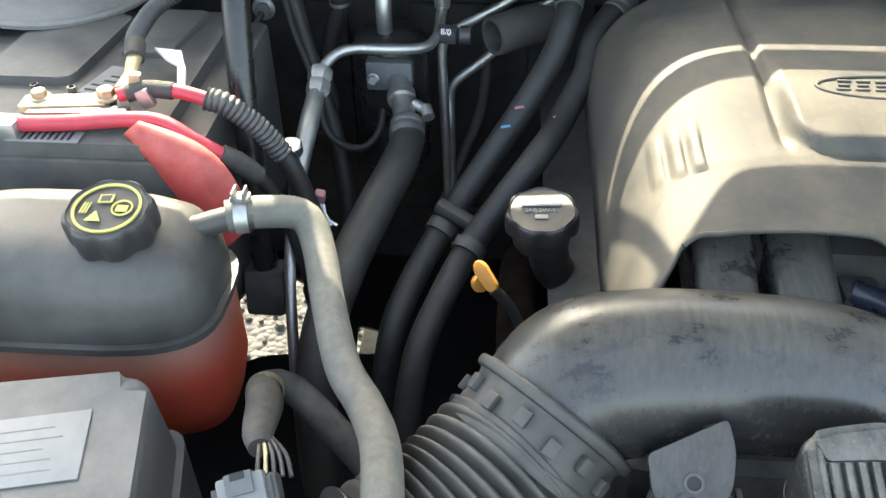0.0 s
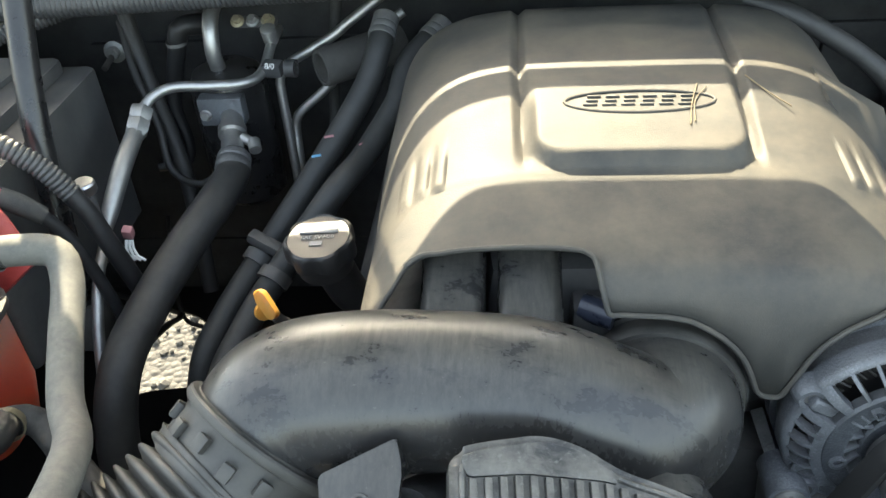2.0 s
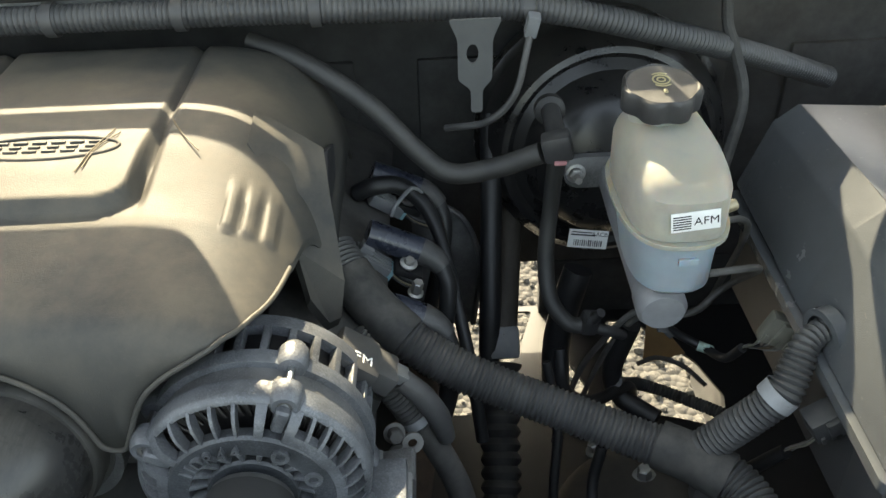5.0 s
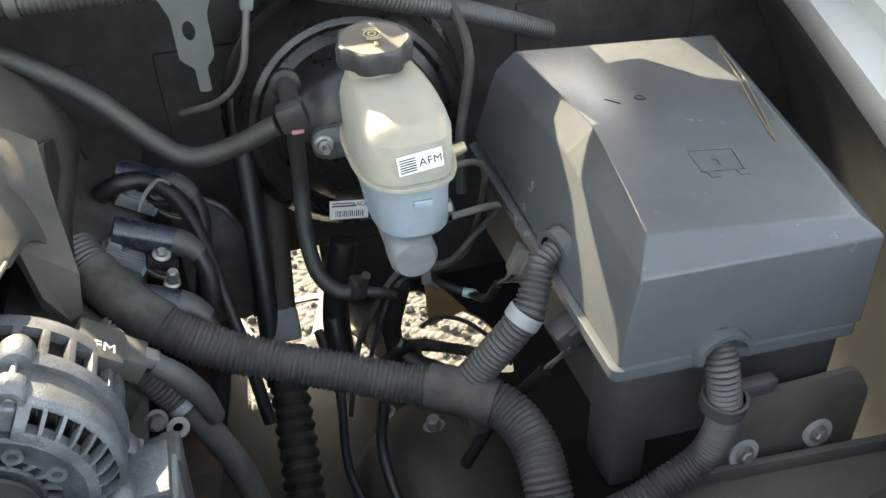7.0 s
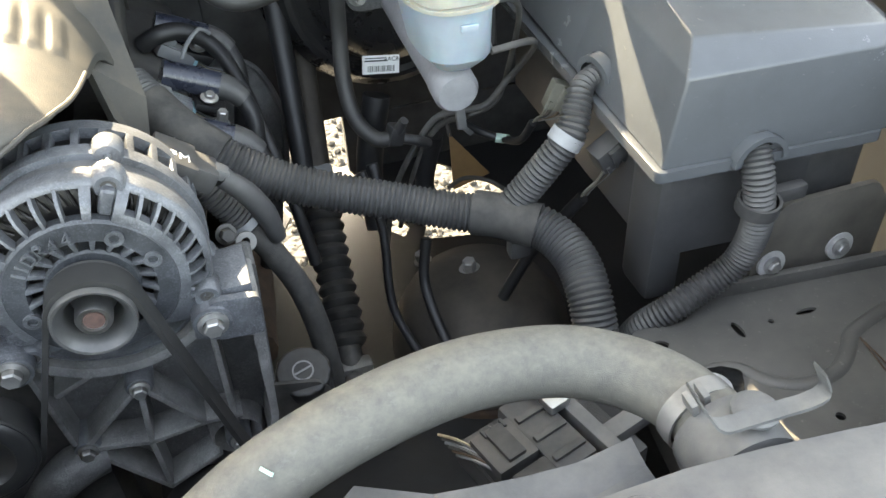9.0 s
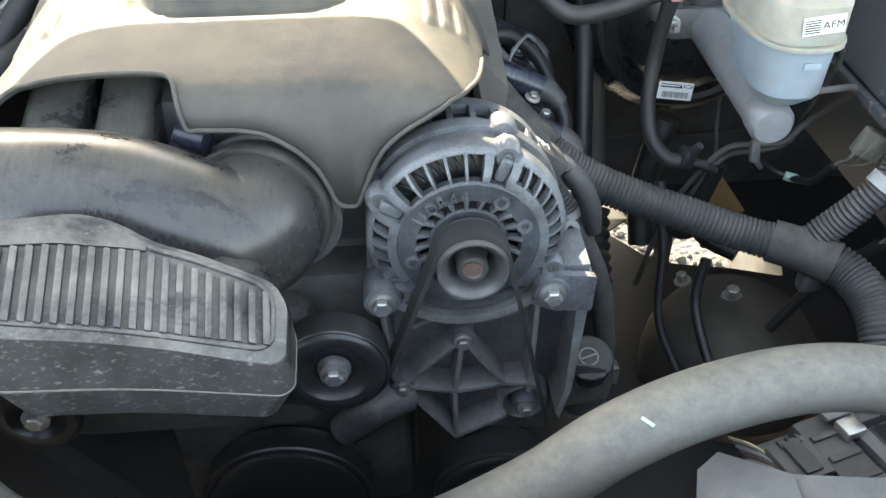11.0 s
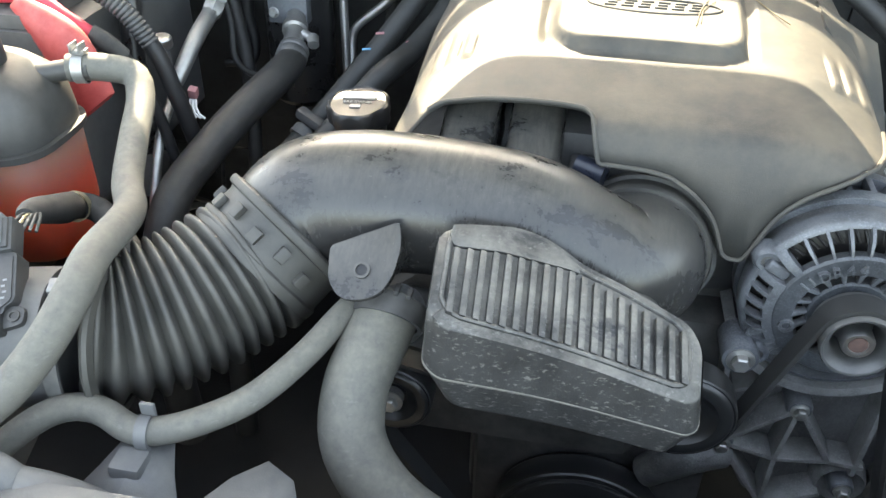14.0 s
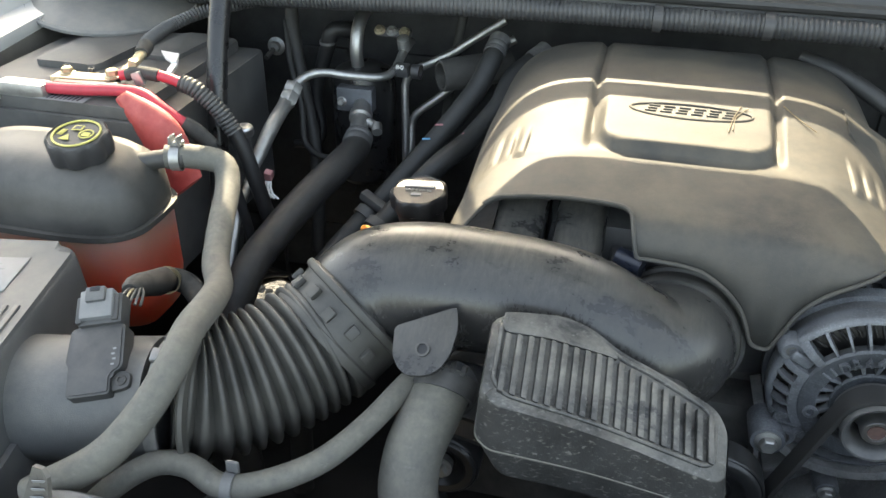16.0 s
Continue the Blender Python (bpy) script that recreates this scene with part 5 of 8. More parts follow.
        part("bolt", hexbolt((bx, y - 0.006, bz), -BACK, 0.006, 0.007, 0.008), ZINC, t)
    return t


alternator_bracket()


def pulley(name, at, r, label, grooves=0, width=0.026, hub=0.35):
    t = thing(name, at, label, "pulley")
    a = Vector(at)
    prof = [(0, 0.009), (r * hub, 0.009), (r * hub + 0.002, 0.006), (r * 0.58, 0.003), (r * 0.66, -0.0015), (r * 0.72, -0.0022), (r * 0.86, -0.0022), (r * 0.90, -0.0010), (r * 0.93, 0.0012), (r * 0.96, 0.0006), (r * 0.99, 0.0016), (r, 0.004)]
    if grooves:
        for k in range(grooves):
            z = 0.009 + (width - 0.011) * k / grooves
            prof += [(r, z), (r - 0.0026, z + (width - 0.011) / grooves / 2)]
    prof += [(r, width - 0.002), (r * 0.9, width), (0, width)]
    part("wheel", lathe(prof, a, BACK, 56), PULLEY, t)
    part("hub", lathe([(0, -0.001), (r * 0.24, -0.001), (r * 0.30, 0.004), (r * 0.30, 0.007)], a, BACK, 28), ALUDARK, t)
    part("bolt", hexbolt(a + Vector((0, -0.001, 0)), -BACK, 0.0078, 0.007, 0.0115), ZINC, t)
    return t


pulley("belt_tensioner", (0.400, 0.336, 0.884), 0.046, "black belt tensioner pulley with a bright bolt")
pulley("idler_pulley", (0.154, 0.337, 0.853), 0.037, "black idler pulley with a grimy bolt")
pulley("steering_pump_pulley", (0.545, 0.372, 0.656), 0.064, "grooved black steering pump pulley", 8, 0.040)
wp = thing("water_pump_pulley", (0.335, 0.372, 0.662), "wide smooth black water pump pulley", "pulley")
part("face", lathe([(0, -0.006), (0.040, -0.0055), (0.072, -0.003), (0.078, 0.000), (0.079, 0.004)], (0.335, 0.372, 0.662), BACK, 72), PULLEY, wp)
part("rim", lathe([(0.0785, 0.004), (0.0800, 0.003), (0.0840, 0.004), (0.0855, 0.006), (0.0835, 0.010), (0.0835, 0.026), (0.0855, 0.030), (0.0840, 0.034), (0.060, 0.034)], (0.335, 0.372, 0.662), BACK, 72), PULLEY, wp)
t = thing("tensioner_arm", (0.40, 0.39, 0.84), "dirty cast tensioner arm and housing", "tensioner")
part("arm", tube([(0.462, 0.405, 0.780), (0.440, 0.398, 0.782), (0.418, 0.398, 0.765), (0.395, 0.405, 0.735)], [0.016, 0.019, 0.018, 0.016], 18), ALUDARK, t)
part("drum", lathe([(0, 0), (0.026, 0.0), (0.028, 0.004), (0.028, 0.05), (0, 0.05)], (0.425, 0.43, 0.825), BACK, 28), DARK, t)
t = thing("water_pump", (0.28, 0.42, 0.80), "dirty cast aluminium water pump housing", "pump")
part("housing", box((0.26, 0.42, 0.83), (0.24, 0.06, 0.15), 0.025, segs=3), DARK, t)
part("snout", lathe([(0, 0), (0.03, 0), (0.034, 0.02), (0.034, 0.06), (0, 0.06)], (0.335, 0.39, 0.665), BACK, 28), ALUDARK, t)
part("outlet", tube([(0.172, 0.30, 0.985), (0.180, 0.325, 0.965), (0.195, 0.37, 0.92), (0.205, 0.42, 0.88)], 0.024, 20), ALUDARK, t)


def belt_path(circles, n=18):
    """A closed loop round circles (x, z, r, sense) by their tangents."""
    pts = []
    m = len(circles)
    ang = []
    for i in range(m):
        x0, z0, r0, s0 = circles[i]
        x1, z1, r1, s1 = circles[(i + 1) % m]
        dx, dz = x1 - x0, z1 - z0
        d = math.hypot(dx, dz)
        base = math.atan2(dz, dx)
        off = math.acos(max(-1, min(1, (r0 * s0 - r1 * s1) / d)))
        a = base + off
        ang.append((a if s0 > 0 else a + math.pi, a if s1 > 0 else a + math.pi))
    for i in range(m):
        x, z, r, s = circles[i]
        a_in, a_out = ang[i - 1][1], ang[i][0]
        if s > 0:
            while a_out > a_in:
                a_out -= 2 * math.pi
        else:
            while a_out < a_in:
                a_out += 2 * math.pi
        for k in range(n + 1):
            a = a_in + (a_out - a_in) * k / n
            pts.append((x + r * math.cos(a), z + r * math.sin(a)))
    return pts


loop = belt_path([(ALT.x, ALT.z, 0.0288, 1), (0.545, 0.656, 0.066, 1), (0.445, 0.50, 0.085, 1), (0.154, 0.853, 0.039, 1), (0.400, 0.884, 0.047, -1)])
bm = bmesh.new()
cx, cz = 0.47, 0.8
y0, y1 = ALT.y - 0.029, ALT.y - 0.008
ring = []
for i, (px, pz) in enumerate(loop):
    qx, qz = loop[(i + 1) % len(loop)]
    ox, oz = loop[i - 1]
    d = Vector((qx - ox, 0, qz - oz)).normalized()
    nrm = Vector((d.z, 0, -d.x))
    ring.append([bm.verts.new((px + nrm.x * h, yy, pz + nrm.z * h)) for h, yy in ((-0.002, y0), (-0.002, y1), (0.002, y1), (0.002, y0))])
for i in range(len(ring)):
    a, b = ring[i], ring[(i + 1) % len(ring)]
    for k in range(4):
        bm.faces.new((a[k], a[(k + 1) % 4], b[(k + 1) % 4], b[k]))
single("drive_belt", bm, BELT, "black ribbed rubber drive belt round the pulleys", "belt")


# ---- passenger side: coolant tank, battery, air conditioning ----
def blob_rows(sections, n=40, p=3.2, bm=None):
    """A body from stacked rounded outlines: (z, x0, x1, y0, y1)."""
    bm = bm or bmesh.new()
    rows = []
    for z, x0, x1, y0, y1 in sections:
        cx, cy, a, b = (x0 + x1) / 2, (y0 + y1) / 2, (x1 - x0) / 2, (y1 - y0) / 2
        ring = []
        for i in range(n):
            t = 2 * math.pi * i / n
            c, s = math.cos(t), math.sin(t)
            ring.append(bm.verts.new((cx + a * math.copysign(abs(c) ** (2 / p), c), cy + b * math.copysign(abs(s) ** (2 / p), s), z)))
        rows.append(ring)
    for u, v in zip(rows, rows[1:]):
        for i in range(n):
            bm.faces.new((u[i], u[(i + 1) % n], v[(i + 1) % n], v[i]))
    bm.faces.new(rows[0][::-1])
    bm.faces.new(rows[-1])
    return bm


tank = thing("coolant_tank", (-0.27, 0.43, 0.90), "dusty coolant tank, half full of orange-red coolant", "coolant tank")
part("upper_half", blob_rows([(1.0355, -0.395, -0.170, 0.368, 0.492), (1.048, -0.395, -0.170, 0.368, 0.492), (1.068, -0.392, -0.172, 0.370, 0.490), (1.085, -0.382, -0.180, 0.378, 0.482), (1.097, -0.362, -0.195, 0.392, 0.470), (1.101, -0.330, -0.215, 0.410, 0.455)], p=3.6), TANKTOP, tank, "grey dusty upper half")
part("seam", blob_rows([(1.029, -0.400, -0.165, 0.363, 0.497), (1.035, -0.400, -0.165, 0.363, 0.497)], p=3.6), TANKTOP, tank)
part("lower_half", blob_rows([(0.905, -0.375, -0.187, 0.395, 0.475), (0.915, -0.385, -0.178, 0.384, 0.484), (0.95, -0.392, -0.170, 0.374, 0.490), (1.0285, -0.395, -0.170, 0.368, 0.492)], p=3.6), COOLANT, tank, "translucent half with orange-red coolant")
CAPA = Vector((0.02, -0.16, 1.0)).normalized()
CAPC = Vector((-0.232, 0.418, 1.094))


def knob(at, axis, r, h, lobes, mat, parent, name="cap", depth=0.09, top=0.0):
    bm = bmesh.new()
    x, y, z = basis(axis)
    rows = []
    n = 72
    for rr, hh, lob in ((0.80, 0, 0.3), (0.98, h * 0.12, 1), (1.0, h * 0.3, 1), (1.0, h * 0.80, 1), (0.95, h * 0.95, 0.8), (0.88, h, 0.3), (0.84, h - top, 0.1)):
        ring = []
        for i in range(n):
            t = 2 * math.pi * i / n
            f = rr * r * (1 - lob * depth * (0.5 + 0.5 * math.cos(lobes * t)) ** 1.5)
            ring.append(bm.verts.new(Vector(at) + z * hh + x * (f * math.cos(t)) + y * (f * math.sin(t))))
        rows.append(ring)
    for u, v in zip(rows, rows[1:]):
        for i in range(n):
            bm.faces.new((u[i], u[(i + 1) % n], v[(i + 1) % n], v[i]))
    bm.faces.new(rows[0][::-1])
    bm.faces.new(rows[-1])
    return part(name, bm, mat, parent)


part("neck", lathe([(0.024, -0.02), (0.024, 0.008), (0, 0.008)], CAPC, CAPA, 28), TANKTOP, tank)
cap = knob(CAPC + CAPA * 0.004, CAPA, 0.0315, 0.026, 8, CAPBLACK, tank, "cap", 0.10, 0.0012)
cap["label"] = "black lobed cap with yellow warning signs"
ct = CAPC + CAPA * 0.0300
part("yellow_ring", lathe([(0.0215, -0.0008), (0.0215, 0.0004), (0.0235, 0.0004), (0.0235, -0.0008)], ct, CAPA, 48), YELLOW, cap)
cxv = Vector((1, 0, 0))
cyv = CAPA.cross(cxv).normalized()
cxv = cyv.cross(CAPA).normalized()
CM = Matrix(((cxv.x, cyv.x, CAPA.x, ct.x), (cxv.y, cyv.y, CAPA.y, ct.y), (cxv.z, cyv.z, CAPA.z, ct.z), (0, 0, 0, 1)))
part("warning_triangle", prism([(-0.0115, -0.013), (-0.0005, -0.013), (-0.006, -0.0035)], CM, -0.0004, 0.0004), YELLOW, cap)
part("book_sign", prism([(-0.008, 0.004), (0.002, 0.005), (0.002, 0.013), (-0.008, 0.012)], CM, -0.0004, 0.0003), YELLOW, cap)
part("book_fill", prism([(-0.0065, 0.0055), (0.0005, 0.0062), (0.0005, 0.0117), (-0.0065, 0.0107)], CM, -0.0003, 0.0005), CAPBLACK, cap)
part("round_sign", lathe([(0.0062, -0.0004), (0.0062, 0.0004), (0.0075, 0.0004), (0.0075, -0.0004)], CM @ Vector((0.0105, 0.0005, 0)), CAPA, 28), YELLOW, cap)
part("round_bars", prism([(0.0065, -0.003), (0.0145, -0.003), (0.0145, 0.003), (0.0065, 0.003)], CM, -0.0004, 0.0003), YELLOW, cap)
for k in range(3):
    part("print_bar", prism([(-0.0175 + 0.002 * k, -0.006), (-0.0165 + 0.002 * k, -0.006), (-0.0155 + 0.002 * k, 0.004), (-0.0165 + 0.002 * k, 0.004)], CM, -0.0004, 0.0003), YELLOW, cap)
part("outlet", tube([(-0.190, 0.445, 1.083), (-0.165, 0.455, 1.086), (-0.145, 0.458, 1.087)], 0.0095, 16), TANKTOP, tank)

# vent hose from the tank to the radiator
vent = thing("tank_hose", (-0.08, 0.40, 0.98), "dusty grey rubber hose from the coolant tank", "hose")
part("hose", tube([(-0.166, 0.456, 1.087), (-0.140, 0.464, 1.087), (-0.112, 0.470, 1.080), (-0.098, 0.450, 1.066), (-0.084, 0.405, 1.052), (-0.066, 0.355, 1.040), (-0.045, 0.320, 1.040), (-0.030, 0.280, 1.052), (-0.022, 0.232, 1.060), (-0.016, 0.195, 1.056), (-0.024, 0.162, 1.036), (-0.048, 0.135, 1.010), (-0.095, 0.112, 0.985)], 0.0125, 20, step=0.006), DUSTHOSE, vent)
ca2 = Vector((1, 0.2, 0.0))
part("clamp", lathe([(0.0127, 0), (0.0140, 0), (0.0140, 0.010), (0.0127, 0.010)], (-0.160, 0.458, 1.087), ca2, 24), ZINC, vent, "steel spring clamp")
part("clamp_tab", box((-0.154, 0.459, 1.103), (0.014, 0.010, 0.004), 0.001), ZINC, vent)
for k in range(2):
    part("clamp_ear", box((-0.158 + 0.008 * k, 0.458, 1.107), (0.002, 0.012, 0.008), 0.0006), ZINC, vent)

# thin bypass hose, low in front
by = thing("bypass_hose", (0.05, 0.19, 0.96), "thin dusty grey bypass hose with a clip", "hose")
part("hose", tube([(0.150, 0.300, 1.005), (0.138, 0.272, 1.003), (0.120, 0.230, 0.995), (0.095, 0.192, 0.987), (0.060, 0.166, 0.982), (0.030, 0.158, 0.980), (0.0, 0.168, 0.982), (-0.028, 0.165, 0.980), (-0.052, 0.145, 0.970), (-0.07, 0.12, 0.955)], 0.0095, 18), DUSTHOSE, by)
part("clip", lathe([(0.0095, 0), (0.012, 0), (0.012, 0.008), (0.0095, 0.008)], (0.034, 0.158, 0.980), (1, 0.1, 0), 18), SHROUD, by, "grey plastic clip")
part("clip_tab", box((0.040, 0.163, 0.997), (0.010, 0.003, 0.010), 0.001), SHROUD, by)
part("clip_foot", box((0.034, 0.140, 0.965), (0.022, 0.02, 0.02), 0.004), SHROUD, by)

# battery
bat = thing("battery", (-0.33, 0.66, 0.92), "dusty black car battery with labels", "battery")
part("case", prism(rounded([(-0.480, 0.520), (-0.215, 0.520), (-0.215, 0.80), (-0.480, 0.80)], 0.01, 4), Matrix.Identity(4), 0.90, 1.088, 0.004), BATTERY, bat)
part("lid", prism(rounded([(-0.475, 0.525), (-0.245, 0.525), (-0.245, 0.79), (-0.475, 0.79)], 0.01, 4), Matrix.Identity(4), 1.089, 1.103, 0.004), BATTERY, bat)
part("vent_cover", prism(rounded([(-0.44, 0.62), (-0.35, 0.62), (-0.34, 0.76), (-0.43, 0.76)], 0.015, 5), Matrix.Identity(4), 1.1032, 1.112, 0.003), BATTERY, bat)
part("vent_cover", prism(rounded([(-0.33, 0.68), (-0.28, 0.68), (-0.27, 0.78), (-0.32, 0.78)], 0.008, 4), Matrix.Identity(4), 1.1032, 1.109, 0.002), BATTERY, bat)
lab = part("label", box((-0.325, 0.615, 1.1042), (0.028, 0.085, 0.0008), 0.0002, (0, 0, -14)), GREYLABEL, bat, "printed sticker")
for k in range(6):
    part("print", box((-0.342 + 0.006 * k, 0.592 + 0.008 * k + 0.004, 1.1048), (0.018 if k % 2 else 0.012, 0.0025, 0.0004), 0, (0, 0, -14)), INK, bat)
part("label", box((-0.335, 0.533, 1.1042), (0.060, 0.018, 0.0008), 0.0002), GREYLABEL, bat, "bar-code sticker")
for k in range(9):
    part("print", box((-0.358 + 0.0055 * k, 0.533, 1.1048), (0.0022, 0.012, 0.0004), 0), INK, bat)

term = thing("battery_clamp", (-0.32, 0.57, 1.10), "tarnished battery clamp with a fuse strip", "battery clamp")
part("strip", box((-0.330, 0.568, 1.116), (0.072, 0.020, 0.006), 0.0015, (0, 0, 6)), BRASS, term)
part("insulator", box((-0.315, 0.556, 1.112), (0.085, 0.012, 0.010), 0.002, (0, 0, 4)), BLACK, term)
part("bolt", hexbolt((-0.352, 0.570, 1.118), (0, 0, 1), 0.0065, 0.007, 0.009), BRASS, term)
part("bolt", hexbolt((-0.296, 0.574, 1.118), (0, 0, 1), 0.0075, 0.008, 0.010), BRASS, term)
for k in range(3):
    part("peg", lathe([(0.0035, 0), (0.0035, 0.014), (0.0025, 0.014), (0.0025, 0.006), (0, 0.006)], (-0.365 + 0.034 * k, 0.588 - 0.003 * k, 1.108), (0, 0, 1), 12), BLACK, term)
part("post_link", tube([(-0.284, 0.580, 1.122), (-0.284, 0.602, 1.127), (-0.290, 0.632, 1.131)], [0.008, 0.006, 0.0075], 12, flat=0.7), BRASS, term)
part("tape_wrap", tube([(-0.288, 0.624, 1.130), (-0.294, 0.645, 1.133)], [0.0085, 0.0095], 12), TAPE, term, "dusty cloth tape")
part("spring_loom", tube([(-0.292, 0.636, 1.132), (-0.299, 0.659, 1.134), (-0.301, 0.691, 1.136), (-0.299, 0.716, 1.138), (-0.280, 0.745, 1.145), (-0.258, 0.761, 1.150), (-0.225, 0.785, 1.155), (-0.19, 0.83, 1.16)], 0.0085, 16, pitch=0.0045, depth=0.0022), LOOM, term, "corrugated loom running to the cowl")
part("ground_lug", box((-0.385, 0.535, 1.110), (0.060, 0.020, 0.018), 0.005), ZINC, term, "grey sleeve on the cable end")
part("stud", lathe([(0, 0), (0.013, 0), (0.013, 0.008), (0.008, 0.010), (0.008, 0.02), (0, 0.02)], (-0.425, 0.525, 1.098), (0, 0, 1), 20), ZINC, term)
# flat white wedge and leg beside the clamp
part("flag", prism([(-0.284, 0.660), (-0.257, 0.655), (-0.247, 0.631), (-0.253, 0.628), (-0.266, 0.638)], Matrix.Identity(4), 1.121, 1.124, 0.0005), WHITE, term, "flat white wedge with a narrow leg")
part("flag_leg", prism([(-0.257, 0.652), (-0.246, 0.630), (-0.233, 0.588), (-0.240, 0.588), (-0.253, 0.628)], Matrix.Identity(4), 1.1165, 1.1205, 0.0005), WHITE, term)
part("clip", box((-0.272, 0.580, 1.128), (0.010, 0.008, 0.022), 0.0015, (0, 12, 10)), BRASS, term, "folded metal clip")
part("clip", box((-0.262, 0.572, 1.120), (0.012, 0.006, 0.016), 0.001, (0, -20, 0)), ZINC, term, "folded metal clip")

cab = thing("battery_cable", (-0.25, 0.55, 1.06), "red battery cables in a red rubber boot", "cable")
part("cable", tube([(-0.365, 0.538, 1.112), (-0.320, 0.540, 1.113), (-0.270, 0.545, 1.115), (-0.240, 0.545, 1.113), (-0.215, 0.540, 1.100), (-0.190, 0.545, 1.080)], 0.0068, 14), REDWIRE, cab)
part("cable", tube([(-0.285, 0.572, 1.122), (-0.260, 0.580, 1.125), (-0.232, 0.580, 1.122), (-0.205, 0.577, 1.116)], 0.0062, 14), REDWIRE, cab)
part("sleeve", tube([(-0.278, 0.573, 1.123), (-0.262, 0.579, 1.125), (-0.240, 0.580, 1.123)], 0.0075, 12), TAPE, cab)
part("loom", tube([(-0.212, 0.578, 1.118), (-0.195, 0.578, 1.112), (-0.172, 0.580, 1.090), (-0.154, 0.580, 1.063)], 0.0105, 18, pitch=0.0048, depth=0.0018), LOOM, cab, "black corrugated cable loom", 70)
part("loom_end", tube([(-0.156, 0.580, 1.066), (-0.146, 0.580, 1.045), (-0.138, 0.580, 1.015), (-0.13, 0.585, 0.97), (-0.125, 0.60, 0.90)], 0.0092, 14), NEARBLACK, cab)
part("loom", tube([(-0.196, 0.543, 1.085), (-0.184, 0.547, 1.075), (-0.170, 0.553, 1.058)], [0.0095, 0.0098, 0.0085], 16), TAPE, cab, "taped cable sleeve")
part("loom_end", tube([(-0.171, 0.553, 1.059), (-0.160, 0.560, 1.030), (-0.150, 0.565, 0.98), (-0.14, 0.57, 0.90)], 0.0062, 12), NEARBLACK, cab)
boot = bmesh.new()
rows = []
for k in range(13):
    s = k / 12
    c = Vector((-0.262, 0.536, 1.113)).lerp(Vector((-0.186, 0.512, 1.020)), s) + Vector((0.010, 0.0, 0.012)) * math.sin(s * math.pi)
    w, h = 0.009 + 0.017 * math.sin(min(1, s * 1.5) * math.pi / 2), 0.005 + 0.008 * math.sin(s * math.pi)
    x, y, z = basis(Vector((0.08, -0.033, -0.09)), (0, -1, 0.3))
    rows.append([boot.verts.new(c + x * (w * math.cos(t)) + y * (h * math.sin(t))) for t in np.linspace(0, 2 * math.pi, 18, endpoint=False)])
for u, v in zip(rows, rows[1:]):
    for i in range(18):
        boot.faces.new((u[i], u[(i + 1) % 18], v[(i + 1) % 18], v[i]))
boot.faces.new(rows[0][::-1])
boot.faces.new(rows[-1])
part("boot", boot, RED, cab, "red rubber terminal boot")

# brace bar across to the fender
br = thing("brace_bar", (-0.17, 0.60, 1.0), "black painted steel strut from the fender up to the hood", "brace")
part("tube", tube([(-0.211, 0.805, 1.470), (-0.206, 0.730, 1.300), (-0.2025, 0.672, 1.184), (-0.2005, 0.650, 1.142), (-0.197, 0.626, 1.086), (-0.192, 0.600, 1.00), (-0.190, 0.580, 0.90)], 0.0125, 20), PAINT, br)
part("foot", box((-0.190, 0.582, 0.905), (0.040, 0.034, 0.050), 0.006, (-15, 0, 0)), DARK, br)
# pressed metal tower top of the passenger side
CORNER = material("pale_grey_plastic", (0.15, 0.15, 0.148), 0.55, scale=20, vary=0.15, dust=0.3)
tw = thing("hood_strut_mount", (-0.44, 0.80, 1.10), "pale grey rounded plastic cowl corner", "cowl corner")
part("dish", lathe([(0.0, 0.014), (0.07, 0.012), (0.10, 0.006), (0.113, 0.000), (0.119, 0.003), (0.122, 0.000), (0.122, -0.004), (0.0, -0.008)], (-0.455, 0.830, 1.132), (0.1, -0.1, 1), 40), CORNER, tw)

# refrigerant accumulator and its lines
acc = thing("refrigerant_accumulator", (-0.095, 0.87, 0.88), "silver refrigerant accumulator canister with pipe fittings", "accumulator")
part("canister", lathe([(0, 0.0), (0.038, 0.0), (0.045, 0.008), (0.045, 0.150), (0.040, 0.166), (0.026, 0.174), (0.0, 0.176)], (-0.095, 0.862, 0.885), (0, 0, 1), 40), PAINT, acc, "black canister")
part("block", box((-0.090, 0.815, 1.025), (0.052, 0.020, 0.034), 0.003), ALU, acc)
part("fitting", lathe([(0, 0), (0.013, 0), (0.013, 0.020), (0.016, 0.022), (0.016, 0.032), (0.0125, 0.034), (0.0125, 0.06)], (-0.080, 0.812, 1.018), (0.22, -1, -0.30), 20), PIPE, acc)
part("valve", tube([(-0.060, 0.775, 1.010), (-0.045, 0.768, 1.005)], 0.006, 12), PIPE, acc)
part("valve_cap", lathe([(0, 0), (0.007, 0), (0.007, 0.014), (0, 0.014)], (-0.046, 0.770, 1.008), (0.3, -0.9, -0.4), 12), ZINC, acc)
part("bolt", hexbolt((-0.108, 0.806, 1.022), (0, -1, 0.1), 0.0055, 0.006, 0.007), ZINC, acc)
part("inlet_pipe", tube([(-0.098, 0.850, 1.055), (-0.098, 0.845, 1.085), (-0.098, 0.86, 1.115), (-0.098, 0.90, 1.13)], 0.009, 16), PIPE, acc)

